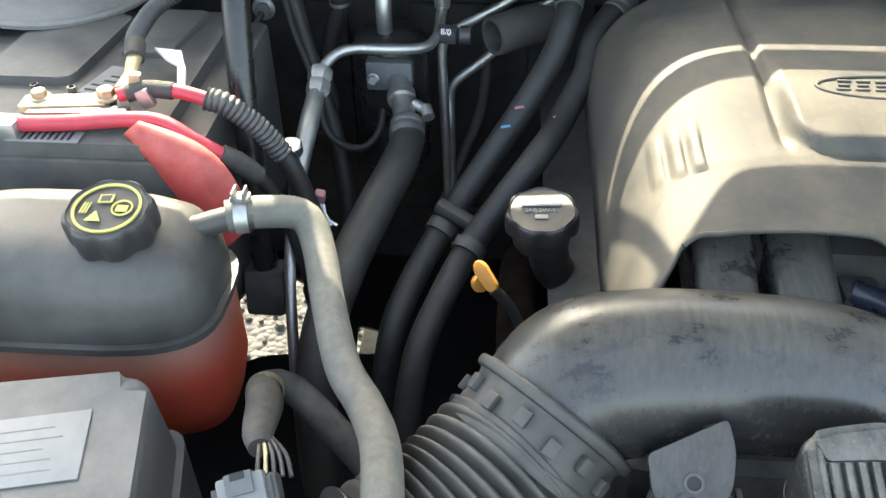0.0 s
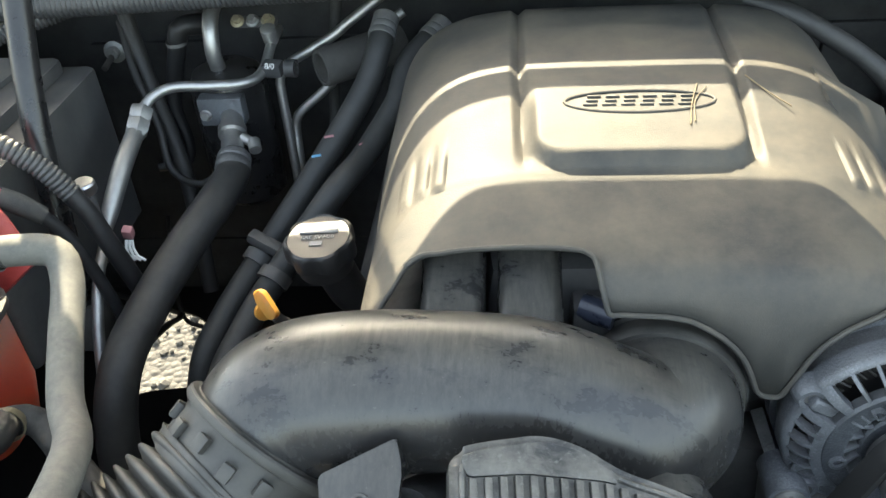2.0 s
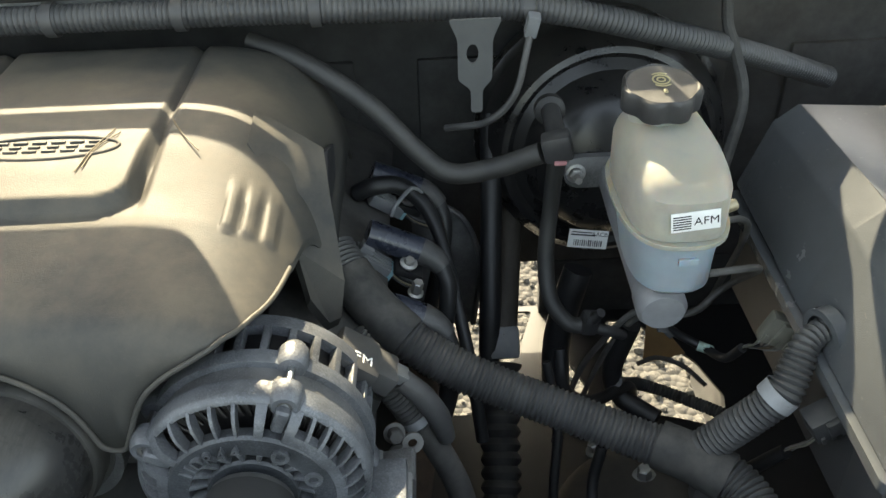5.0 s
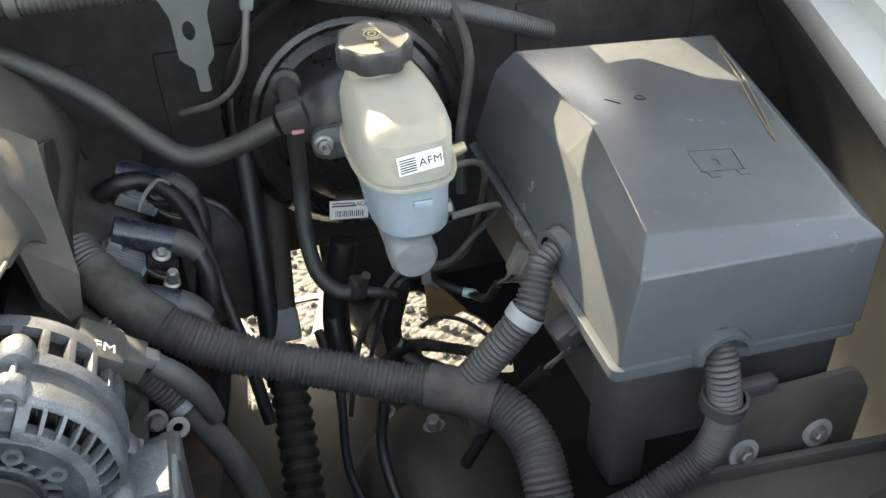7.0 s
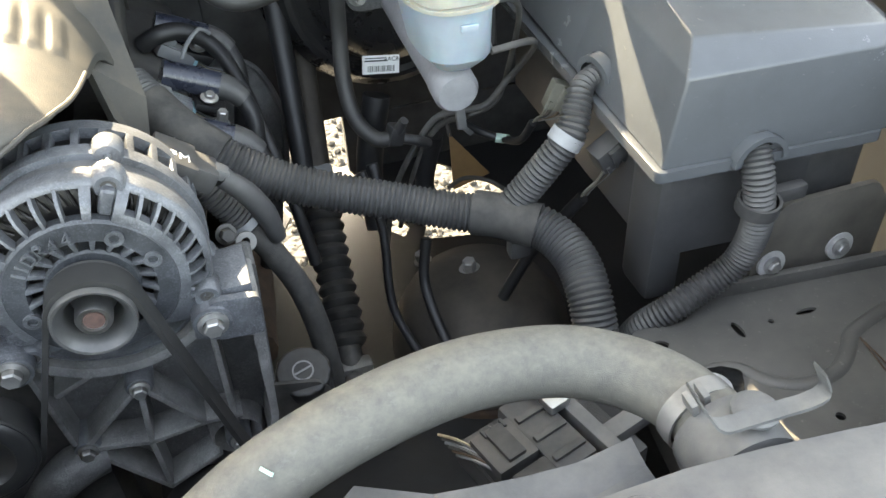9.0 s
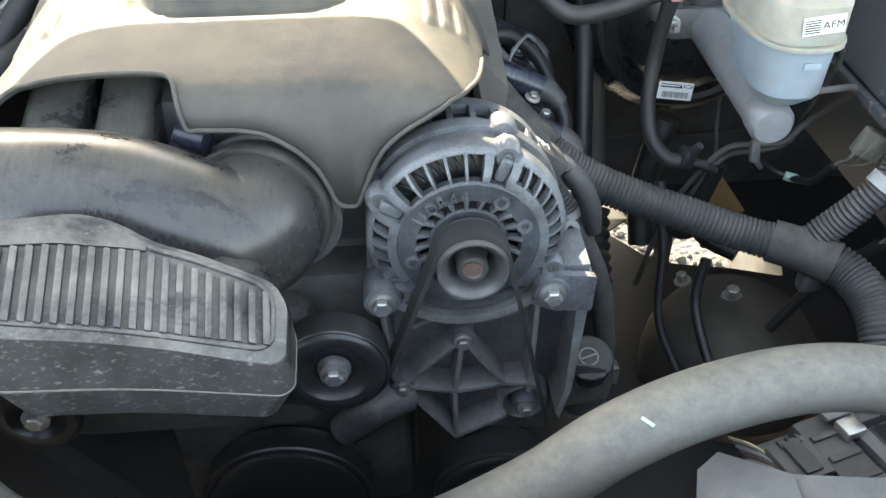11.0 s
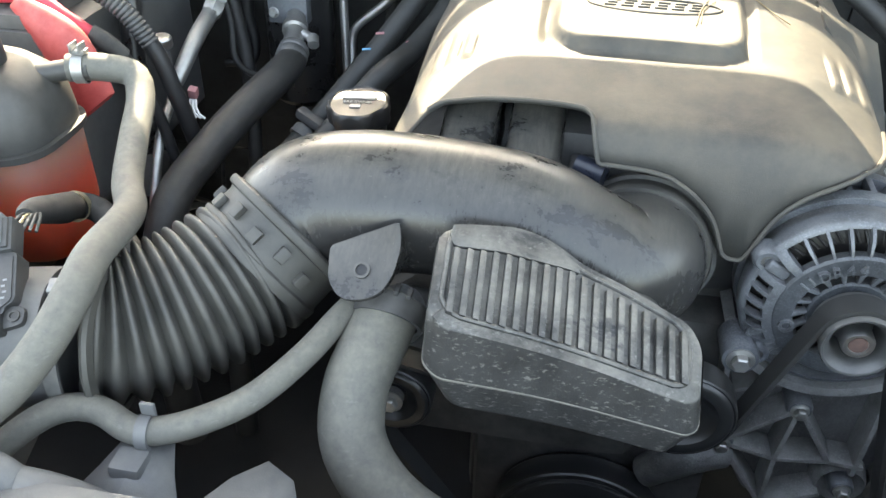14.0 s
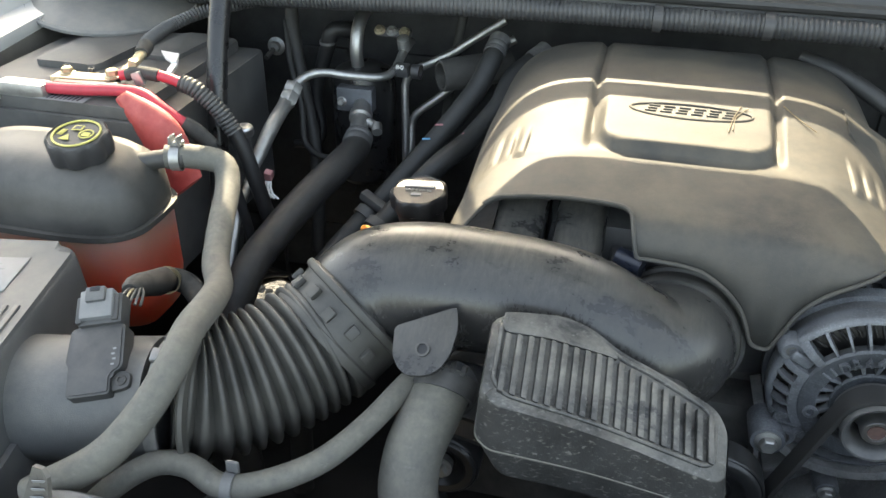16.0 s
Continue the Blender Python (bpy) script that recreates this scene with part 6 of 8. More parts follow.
ln = thing("refrigerant_line", (-0.10, 0.75, 1.0), "bent aluminium refrigerant line with a sleeve", "pipe")
part("pipe", tube([(-0.034, 0.90, 1.085), (-0.034, 0.860, 1.082), (-0.038, 0.826, 1.066), (-0.050, 0.800, 1.064), (-0.085, 0.785, 1.068), (-0.125, 0.775, 1.072), (-0.146, 0.760, 1.066), (-0.153, 0.742, 1.055)], 0.0058, 14), PIPE, ln)
part("nut", lathe([(0.006, -0.011), (0.0118, -0.010), (0.0128, -0.008), (0.0128, 0.002), (0.0112, 0.004), (0.0112, 0.010)], (-0.153, 0.742, 1.055), (-0.02, -0.85, -0.45), 6), ZINC, ln)
part("nut", lathe([(0.006, 0.006), (0.0120, 0.006), (0.0126, 0.008), (0.0126, 0.018), (0.0105, 0.021), (0.0098, 0.024)], (-0.153, 0.742, 1.055), (-0.02, -0.85, -0.45), 6), ZINC, ln)
part("sleeve", tube([(-0.154, 0.724, 1.046), (-0.156, 0.68, 1.030), (-0.160, 0.64, 1.005), (-0.163, 0.625, 0.99)], [0.0095, 0.0098, 0.0090, 0.0055], 16), PIPE, ln)
part("lower_pipe", tube([(-0.163, 0.625, 0.99), (-0.158, 0.56, 0.95), (-0.150, 0.50, 0.86), (-0.148, 0.48, 0.75)], 0.0055, 12), PIPE, ln)
part("top_fitting", box((-0.055, 0.885, 1.10), (0.05, 0.016, 0.010), 0.003), ALUDARK, ln)
for k in range(3):
    part("fitting_nut", hexbolt((-0.073 + 0.018 * k, 0.876, 1.104), (0, -0.6, 0.8), 0.0055, 0.007, 0.008), (BRASS, ZINC, BRASS)[k], ln)
part("cap", lathe([(0, 0), (0.009, 0), (0.009, 0.018), (0.006, 0.020), (0, 0.020)], (-0.034, 0.865, 1.085), (0, -0.4, 1), 16), ZINC, ln)
st = thing("ground_stud", (-0.152, 0.60, 1.03), "bright steel stud cap beside the line", "stud")
part("cap", lathe([(0, 0), (0.0095, 0), (0.0105, 0.002), (0.0105, 0.010), (0.009, 0.012), (0, 0.0125)], (-0.152, 0.600, 1.052), (0, -0.1, 1), 24), STEEL, st)
part("post", lathe([(0.007, 0), (0.007, 0.055), (0, 0.055)], (-0.152, 0.600, 1.0), (0, -0.05, 1), 16), ALUDARK, st)

sw = thing("pressure_switch", (-0.02, 0.83, 1.06), "black pressure switch plug on the line", "sensor")
part("plug", box((-0.026, 0.826, 1.068), (0.022, 0.016, 0.016), 0.003, (10, 0, -8)), INKGREY, sw)
part("collar", lathe([(0.007, 0), (0.010, 0), (0.010, 0.012), (0.007, 0.012)], (-0.012, 0.828, 1.067), (1, -0.1, 0), 20), BLACK, sw)
writing("8/0", 0.009, Matrix.Translation((-0.027, 0.8165, 1.0745)) @ pose(0, 0, 0, 60, 0, -8), WHITE, sw, "lettering", 0.0002)
fo = thing("foam_sleeve", (0.06, 0.85, 1.05), "thick foam sleeve round a refrigerant pipe", "foam sleeve")
part("sleeve", lathe([(0.0165, 0.004), (0.0172, 0), (0.0212, 0), (0.0225, 0.004), (0.0225, 0.105), (0.0165, 0.105), (0.0165, 0.004)], (0.023, 0.845, 1.058), (0.80, 0.60, 0.02), 32), FOAM, fo)
for pts in ([(0.061, 0.885, 1.101), (0.049, 0.882, 1.093), (0.034, 0.879, 1.082), (0.006, 0.876, 1.067), (-0.019, 0.873, 1.054), (-0.029, 0.872, 1.045), (-0.035, 0.871, 1.032), (-0.035, 0.868, 1.012), (-0.033, 0.862, 0.972), (-0.030, 0.852, 0.919)],
            [(0.076, 0.885, 1.076), (0.065, 0.882, 1.067), (0.042, 0.879, 1.042), (0.018, 0.876, 1.018), (-0.012, 0.873, 0.994), (-0.022, 0.872, 0.983), (-0.026, 0.871, 0.969), (-0.025, 0.862, 0.940), (-0.024, 0.855, 0.904)]):
    p = thing("heater_pipe", pts[6], "bent bright aluminium pipe in front of the firewall", "pipe")
    part("pipe", tube([(pts[0][0] + 0.040, pts[0][1] + 0.012, pts[0][2] + 0.026)] + pts + [(pts[-1][0] + 0.004, 0.84, 0.84)], 0.0058, 14), PIPE, p)

dr = thing("drain_tube", (-0.154, 0.880, 1.074), "black elbow drain tube with a pale ring", "tube")
part("tube", tube([(-0.116, 0.900, 1.093), (-0.139, 0.885, 1.098), (-0.148, 0.880, 1.093), (-0.154, 0.880, 1.074), (-0.167, 0.880, 1.035), (-0.175, 0.875, 0.994), (-0.167, 0.870, 0.954), (-0.172, 0.862, 0.929), (-0.207, 0.855, 0.925)], [0.0125, 0.0125, 0.0120, 0.0110, 0.0105, 0.0095, 0.008, 0.007, 0.006], 16), NEARBLACK, dr)
part("ring", lathe([(0.0112, -0.002), (0.0126, -0.002), (0.0126, 0.002), (0.0112, 0.002)], (-0.153, 0.880, 1.080), (0, -0.1, 1), 24), CLAMPGREY, dr, "pale grey ring")
bn = thing("bulkhead_nut", (-0.258, 0.930, 1.049), "dull steel nut and stud on the firewall", "nut")
part("nut", hexbolt((-0.258, 0.930, 1.049), (0, -1, 0.1), 0.0085, 0.010, 0.014), ZINC, bn)
part("stud", lathe([(0.004, 0), (0.004, 0.034), (0.0, 0.034)], (-0.258, 0.930, 1.049), (-0.1, -1, -0.25), 12), DARK, bn)

ach = thing("suction_hose", (-0.10, 0.60, 0.90), "thick black refrigerant suction hose", "hose")
part("hose", tube([(-0.066, 0.755, 1.000), (-0.062, 0.735, 0.992), (-0.068, 0.690, 0.985), (-0.085, 0.630, 0.972), (-0.105, 0.565, 0.950), (-0.118, 0.500, 0.925), (-0.122, 0.46, 0.87), (-0.12, 0.44, 0.78), (-0.11, 0.43, 0.65)], [0.015, 0.018, 0.0195, 0.0195, 0.0195, 0.0195, 0.0195, 0.0195, 0.0195], 22), RUBBER, ach)
part("ferrule", lathe([(0.0135, -0.012), (0.0185, -0.010), (0.0190, -0.004), (0.0178, -0.002), (0.0195, 0.002), (0.0195, 0.008), (0.0175, 0.012)], (-0.064, 0.742, 0.995), (0.05, -0.9, -0.3), 24), ALUDARK, ach, "crimped metal ferrule")


def heater_hose(pts, mark, label):
    t = thing("heater_hose", pts[2], label, "hose")
    part("hose", tube(pts, 0.0135, 18), HEATERHOSE, t)
    part("quick_connect", lathe([(0.0130, -0.016), (0.0142, -0.015), (0.0142, -0.006), (0.0136, -0.004), (0.0146, -0.002), (0.0146, 0.002), (0.0138, 0.004), (0.0150, 0.006), (0.0150, 0.011), (0.0135, 0.012)], pts[0], Vector(pts[1]) - Vector(pts[0]), 20), AIRBOX, t, "dull grey quick connector")
    if mark:
        for q, m in mark:
            part("paint_mark", box(q, (0.010, 0.0026, 0.0010), 0.0003, (35, 0, 20)), m, t)
    return t


heater_hose([(0.104, 0.822, 1.112), (0.100, 0.800, 1.098), (0.088, 0.775, 1.070), (0.060, 0.738, 1.032), (0.025, 0.700, 0.990), (-0.012, 0.655, 0.948), (-0.045, 0.590, 0.915), (-0.062, 0.54, 0.885), (-0.07, 0.51, 0.80), (-0.07, 0.50, 0.65)], [((0.041, 0.702, 1.027), BLUE), ((0.054, 0.715, 1.042), PINK)], "black rubber heater hose with a blue paint mark")
heater_hose([(0.158, 0.835, 1.100), (0.131, 0.800, 1.081), (0.122, 0.765, 1.058), (0.107, 0.735, 1.040), (0.089, 0.695, 1.025), (0.067, 0.655, 1.014), (0.018, 0.610, 0.960), (-0.012, 0.555, 0.930), (-0.035, 0.50, 0.89), (-0.045, 0.46, 0.80), (-0.05, 0.45, 0.65)], [((0.092, 0.702, 1.040), PINK)], "black rubber heater hose with a pale paint mark")
cl = thing("hose_clip", (-0.01, 0.64, 0.94), "black plastic clip joining two heater hoses", "clip")
part("bridge", box((-0.002, 0.635, 0.962), (0.052, 0.014, 0.012), 0.004, (0, 20, -20)), BLACK, cl)
part("loop", lathe([(0.0137, 0), (0.0165, 0), (0.0165, 0.012), (0.0137, 0.012)], (-0.017, 0.645, 0.944), (-0.5, -0.8, -0.5), 18), BLACK, cl)
part("loop", lathe([(0.0137, 0), (0.0165, 0), (0.0165, 0.012), (0.0137, 0.012)], (0.012, 0.600, 0.956), (-0.45, -0.8, -0.45), 18), BLACK, cl)

# oil filler and dipstick
oil = thing("oil_filler", (0.074, 0.56, 0.92), "black oil filler cap on its tube", "oil cap")
OA = Vector((-0.05, -0.10, 1.0)).normalized()
part("tube", tube([(0.115, 0.62, 0.90), (0.090, 0.575, 0.95), (0.076, 0.556, 1.015)], 0.0185, 20), NEARBLACK, oil)
ocap = knob((0.0745, 0.553, 1.014), OA, 0.0325, 0.022, 7, OILCAP, oil, "cap", 0.11, 0.001)
part("cap_collar", lathe([(0, -0.012), (0.025, -0.012), (0.026, 0.0), (0.026, 0.002)], (0.0745, 0.553, 1.012), OA, 28), OILCAP, oil)
OM = Matrix.Translation(Vector((0.0745, 0.553, 1.012)) + OA * 0.0236) @ pose(0, 0, 0, 6, -3, 0)
part("badge_bars", prism([(-0.017, 0.004), (0.017, 0.004), (0.017, 0.010), (-0.017, 0.010)], OM, 0, 0.0008), GREYLABEL, ocap)
writing("SAE 5W-30", 0.0062, OM @ Matrix.Translation((0, -0.002, 0.0006)), GREYLABEL, ocap, "lettering", 0.0003)
part("can_sign", prism([(-0.006, -0.012), (0.005, -0.012), (0.005, -0.007), (-0.006, -0.007)], OM, 0, 0.0007), GREYLABEL, ocap)
dip = thing("dipstick", (0.03, 0.515, 0.93), "orange-yellow oil dipstick handle", "dipstick")
part("handle", prism(rounded([(-0.005, -0.015), (0.005, -0.015), (0.006, 0.010), (0.0, 0.016), (-0.006, 0.010)], 0.004, 4), frame_at((0.027, 0.515, 0.989), (-0.25, -0.80, 0.45), (-0.62, 0.25, 0.72)), -0.0035, 0.0035, 0.002), ORANGE, dip)
part("eye", lathe([(0, -0.003), (0.008, -0.003), (0.009, 0), (0.008, 0.003), (0, 0.003)], (0.023, 0.517, 0.979), (0.5, -0.75, 0.3), 20), ORANGE, dip)
part("tube", tube([(0.034, 0.512, 0.977), (0.055, 0.53, 0.93), (0.09, 0.56, 0.80), (0.11, 0.58, 0.65)], 0.005, 12), BLACK, dip)

# dark lines and wiring in the depth of the passenger side
for name, cat, label, pts, r, mat in (
        ("brake_pipe", "pipe", "thin dark brake pipe bent behind the battery", [(-0.225, 0.90, 1.10), (-0.205, 0.86, 1.05), (-0.180, 0.83, 1.00), (-0.165, 0.80, 0.955), (-0.130, 0.79, 0.94), (-0.105, 0.80, 0.955), (-0.100, 0.83, 0.985)], 0.0045, RUBBER),
        ("vent_tube", "hose", "black rubber vent tube hanging before the firewall", [(-0.225, 0.93, 1.15), (-0.215, 0.90, 1.10), (-0.195, 0.87, 1.03), (-0.170, 0.84, 0.96), (-0.150, 0.80, 0.90), (-0.14, 0.76, 0.80)], 0.010, RUBBER),
        ("side_wiring", "wiring", "black taped wiring hanging before the firewall", [(0.035, 0.93, 1.12), (0.020, 0.92, 1.02), (0.010, 0.90, 0.93), (-0.02, 0.86, 0.86), (-0.05, 0.80, 0.80)], 0.007, TAPE),
        ("side_wiring", "wiring", "thin black wires crossing above the ground", [(-0.12, 0.50, 0.91), (-0.16, 0.62, 0.84), (-0.20, 0.74, 0.76), (-0.215, 0.80, 0.72), (-0.26, 0.86, 0.68), (-0.40, 0.93, 0.66), (-0.505, 0.97, 0.68)], 0.004, BLACK),
        ("side_wiring", "wiring", "thin black wires crossing above the ground", [(-0.11, 0.435, 0.70), (-0.15, 0.62, 0.70), (-0.17, 0.78, 0.70), (-0.22, 0.82, 0.70), (-0.26, 0.90, 0.72), (-0.30, 1.012, 0.74)], 0.003, BLACK)):
    w = thing(name, pts[1], label, cat)
    part("run", tube(pts, r, 12), mat, w)
w = thing("wire_connector", (-0.135, 0.62, 0.99), "small pale plug with white wires", "connector")
part("shell", box((-0.135, 0.615, 0.995), (0.010, 0.009, 0.013), 0.002, (20, 10, 0)), PINK, w)
for k in range(3):
    part("wire", tube([(-0.138 + 0.003 * k, 0.612, 0.988), (-0.136 + 0.004 * k, 0.603, 0.978), (-0.128 + 0.005 * k, 0.600, 0.972)], 0.0014, 6), WHITE, w)


# ---- driver side: brake booster, fuse box, looms, tray ----
booster = thing("brake_booster", (0.84, 0.90, 0.86), "large round black brake booster on the firewall", "brake booster")
BA = Vector((0.0, -1.0, 0.10)).normalized()
BC = Vector((0.850, 0.985, 0.955))
part("shell", lathe([(0.0, 0.0), (0.130, 0.0), (0.145, 0.012), (0.150, 0.030), (0.153, 0.060), (0.153, 0.068), (0.146, 0.072), (0.143, 0.078), (0.140, 0.115), (0.125, 0.135), (0.118, 0.137), (0.112, 0.132), (0.100, 0.138), (0.085, 0.170), (0.062, 0.184), (0.0, 0.186)], BC, BA, 72), PAINT, booster)
f1 = BC + BA * 0.186
part("flange", prism(rounded([(-0.062, -0.018), (0.062, -0.018), (0.062, 0.018), (-0.062, 0.018)], 0.016, 5), frame_at(f1 + Vector((0.0, 0, 0.005)), BA), 0.0, 0.012, 0.002), ALUDARK, booster)
for sx in (-0.050, 0.050):
    p = f1 + BA * 0.012 + Vector((sx, 0, 0.005))
    part("nut", hexbolt(p, BA, 0.008, 0.009, 0.011), ZINC, booster, "zinc flange nut")
    part("stud", lathe([(0.004, 0), (0.004, 0.022), (0, 0.022)], p, BA, 12), ZINC, booster)
part("grommet", lathe([(0.016, 0), (0.016, 0.010), (0.011, 0.014), (0, 0.014)], (0.768, 0.790, 1.058), BA, 20), RUBBER, booster)
LBL = Matrix.Translation((0.820, 0.790, 0.890)) @ pose(0, 0, 0, 78, 0, 3) @ pose(0, 0, 0, 0, 0, -9) @ Matrix.Diagonal((0.80, 0.80, 1, 1))
lab = part("label", box((0, 0, 0), (0.058, 0.028, 0.001), 0.0003, m=LBL), WHITE, booster, "white bar-code sticker")
for k in range(14):
    part("bar", box((-0.020 + 0.0031 * k, -0.006, 0.0007), (0.0016 if k % 3 else 0.0009, 0.009, 0.0005), 0, m=LBL), INK, lab)
part("print", box((-0.008, 0.006, 0.0007), (0.036, 0.0022, 0.0005), 0, m=LBL), INK, lab)
part("print", box((-0.010, 0.0100, 0.0007), (0.030, 0.0015, 0.0005), 0, m=LBL), INK, lab)
writing("AACB", 0.009, LBL @ Matrix.Translation((0.016, 0.008, 0.0006)), INK, lab, "lettering", 0.0002)

mc = thing("brake_master_cylinder", (0.84, 0.62, 0.93), "brake master cylinder with a pale plastic fluid reservoir", "brake cylinder")
part("bore", tube([(0.850, 0.800, 0.972), (0.848, 0.72, 0.968), (0.846, 0.60, 0.958)], [0.024, 0.024, 0.022], 24), CASTPALE, mc, "cast aluminium cylinder body")
part("end_cap", lathe([(0.022, 0), (0.023, 0.004), (0.023, 0.026), (0.019, 0.032), (0, 0.033)], (0.846, 0.605, 0.9585), (-0.02, -1, -0.09), 28), CASTPALE, mc)
part("side_port", tube([(0.862, 0.625, 0.965), (0.880, 0.620, 0.975), (0.888, 0.618, 0.978)], 0.010, 12), CASTPALE, mc)
part("port_nut", lathe([(0, 0), (0.0085, 0), (0.0085, 0.012), (0.004, 0.013)], (0.884, 0.618, 0.977), (1, -0.2, 0.3), 6), ZINC, mc)
part("lower_bowl", blob_rows([(0.985, 0.826, 0.868, 0.565, 0.620), (0.998, 0.816, 0.876, 0.548, 0.640), (1.004, 0.810, 0.879, 0.542, 0.650), (1.035, 0.806, 0.880, 0.537, 0.668), (1.056, 0.803, 0.882, 0.534, 0.680)], p=2.8), RESERVLOW, mc, "bluish translucent lower bowl")
part("seam", blob_rows([(1.0565, 0.797, 0.888, 0.527, 0.690), (1.0605, 0.797, 0.888, 0.527, 0.690)], p=2.8), RESERV, mc)
part("upper_bowl", blob_rows([(1.061, 0.802, 0.883, 0.533, 0.685), (1.096, 0.802, 0.883, 0.533, 0.685), (1.104, 0.804, 0.881, 0.540, 0.682), (1.112, 0.807, 0.878, 0.556, 0.675), (1.122, 0.810, 0.870, 0.590, 0.665), (1.129, 0.818, 0.858, 0.612, 0.652)], p=3.4), RESERV, mc, "cream translucent upper bowl")
part("neck", lathe([(0.023, 0), (0.023, 0.020), (0, 0.020)], (0.833, 0.628, 1.120), (0, -0.12, 1), 28), RESERV, mc)
mcap = knob((0.833, 0.626, 1.134), (0, -0.14, 1), 0.0335, 0.022, 7, CAPBLACK, mc, "cap", 0.13, 0.001)
MT = Matrix.Translation((0.833, 0.6232, 1.1562)) @ pose(0, 0, 0, 8, 0, 0)
part("ring_print", lathe([(0.0062, 0), (0.0062, 0.0006), (0.0074, 0.0006), (0.0074, 0)], MT @ Vector((0, 0.004, 0)), (0, -0.14, 1), 24), FADED, mcap)
part("ring_print", lathe([(0.0026, 0), (0.0026, 0.0006), (0.0038, 0.0006), (0.0038, 0)], MT @ Vector((0, 0.004, 0)), (0, -0.14, 1), 20), FADED, mcap)
part("side_print", lathe([(0.0092, 0), (0.0092, 0.0006), (0.0102, 0.0006), (0.0102, 0)], MT @ Vector((0, 0.004, 0)), (0, -0.14, 1), 10, a0=-40, a1=40), FADED, mcap)
part("side_print", lathe([(0.0092, 0), (0.0092, 0.0006), (0.0102, 0.0006), (0.0102, 0)], MT @ Vector((0, 0.004, 0)), (0, -0.14, 1), 10, a0=140, a1=220), FADED, mcap)
writing("8", 0.008, MT @ Matrix.Translation((0, -0.013, 0.0002)), FADED, mcap, "lettering", 0.0003)
AF = Matrix.Translation((0.8450, 0.5318, 1.0815)) @ pose(0, 0, 0, 88, -6, 0)
afl = part("label", box((0, 0, 0), (0.038, 0.017, 0.0008), 0.0002, m=AF), WHITE, mc, "white sticker")
writing("AFM", 0.0100, AF @ Matrix.Translation((0.0085, -0.0005, 0.0005)), INK, afl, "lettering", 0.0002, 1.05)
for k in range(6):
    part("print", box((-0.0105, -0.0058 + 0.0022 * k, 0.0006), (0.014, 0.0009, 0.0004), 0, m=AF), INK, afl)
part("clip_tab", box((0.846, 0.536, 1.040), (0.016, 0.006, 0.007), 0.001), RESERVLOW, mc)
part("level_sensor", tube([(0.884, 0.60, 1.045), (0.905, 0.605, 1.048)], [0.007, 0.005], 12), BRASS, mc)
for pts, r in (([(0.886, 0.589, 0.986), (0.915, 0.592, 0.987), (0.933, 0.597, 0.984), (0.941, 0.615, 0.966), (0.942, 0.655, 0.925), (0.928, 0.662, 0.905), (0.901, 0.648, 0.892), (0.876, 0.660, 0.884), (0.853, 0.684, 0.866), (0.824, 0.690, 0.823), (0.800, 0.70, 0.76), (0.780, 0.71, 0.64)], 0.0036),
               ([(0.891, 0.605, 1.030), (0.925, 0.630, 1.015), (0.940, 0.650, 0.984), (0.942, 0.694, 0.890), (0.918, 0.668, 0.880), (0.888, 0.672, 0.868), (0.860, 0.695, 0.848), (0.832, 0.70, 0.80), (0.808, 0.715, 0.70)], 0.0032)):
    bl = thing("brake_line", pts[1], "thin dark steel brake line below the cylinder", "pipe")
    part("pipe", tube(pts, r, 10), DARK, bl)
bc = thing("pipe_clip", (0.874, 0.655, 0.88), "grey plastic clip holding two brake lines", "clip")
part("strap", box((0.874, 0.654, 0.879), (0.011, 0.007, 0.026), 0.002, (-20, 0, 0)), AIRBOX, bc)
part("tail", box((0.881, 0.653, 0.862), (0.006, 0.004, 0.016), 0.001, (0, -40, 0)), AIRBOX, bc)

# booster vacuum hose and its check valve
vac = thing("vacuum_hose", (0.70, 0.72, 1.0), "black vacuum hose with a check valve on the booster", "hose")
part("hose", tube([(0.470, 0.800, 1.140), (0.520, 0.775, 1.128), (0.585, 0.745, 1.092), (0.630, 0.732, 1.045), (0.662, 0.726, 1.022), (0.705, 0.718, 1.030), (0.750, 0.705, 1.052)], [0.0095, 0.0095, 0.010, 0.0105, 0.0105, 0.0105, 0.0105], 18), RUBBER, vac)
part("valve", box((0.764, 0.702, 1.060), (0.028, 0.022, 0.026), 0.004, (0, -15, -8)), CAPBLACK, vac, "black check valve")
part("valve_stem", tube([(0.766, 0.715, 1.060), (0.768, 0.795, 1.060)], 0.010, 14), CAPBLACK, vac)
part("pink_seal", box((0.766, 0.690, 1.048), (0.012, 0.003, 0.004), 0.001), PINK, vac)
part("drop_hose", tube([(0.765, 0.704, 1.046), (0.764, 0.712, 1.020), (0.764, 0.725, 0.975), (0.760, 0.715, 0.920), (0.764, 0.695, 0.880), (0.782, 0.680, 0.858), (0.798, 0.676, 0.858)], [0.0095, 0.0085, 0.0085, 0.009, 0.009, 0.009, 0.009], 16), RUBBER, vac)
part("joint", box((0.803, 0.675, 0.862), (0.018, 0.018, 0.024), 0.004, (0, 15, 10)), CAPBLACK, vac, "black pipe joint")
part("joint_stub", tube([(0.806, 0.672, 0.868), (0.812, 0.664, 0.884)], [0.0065, 0.005], 12), CAPBLACK, vac)
part("joint_stub", tube([(0.808, 0.675, 0.856), (0.828, 0.672, 0.850), (0.842, 0.680, 0.838)], 0.006, 12), CAPBLACK, vac)

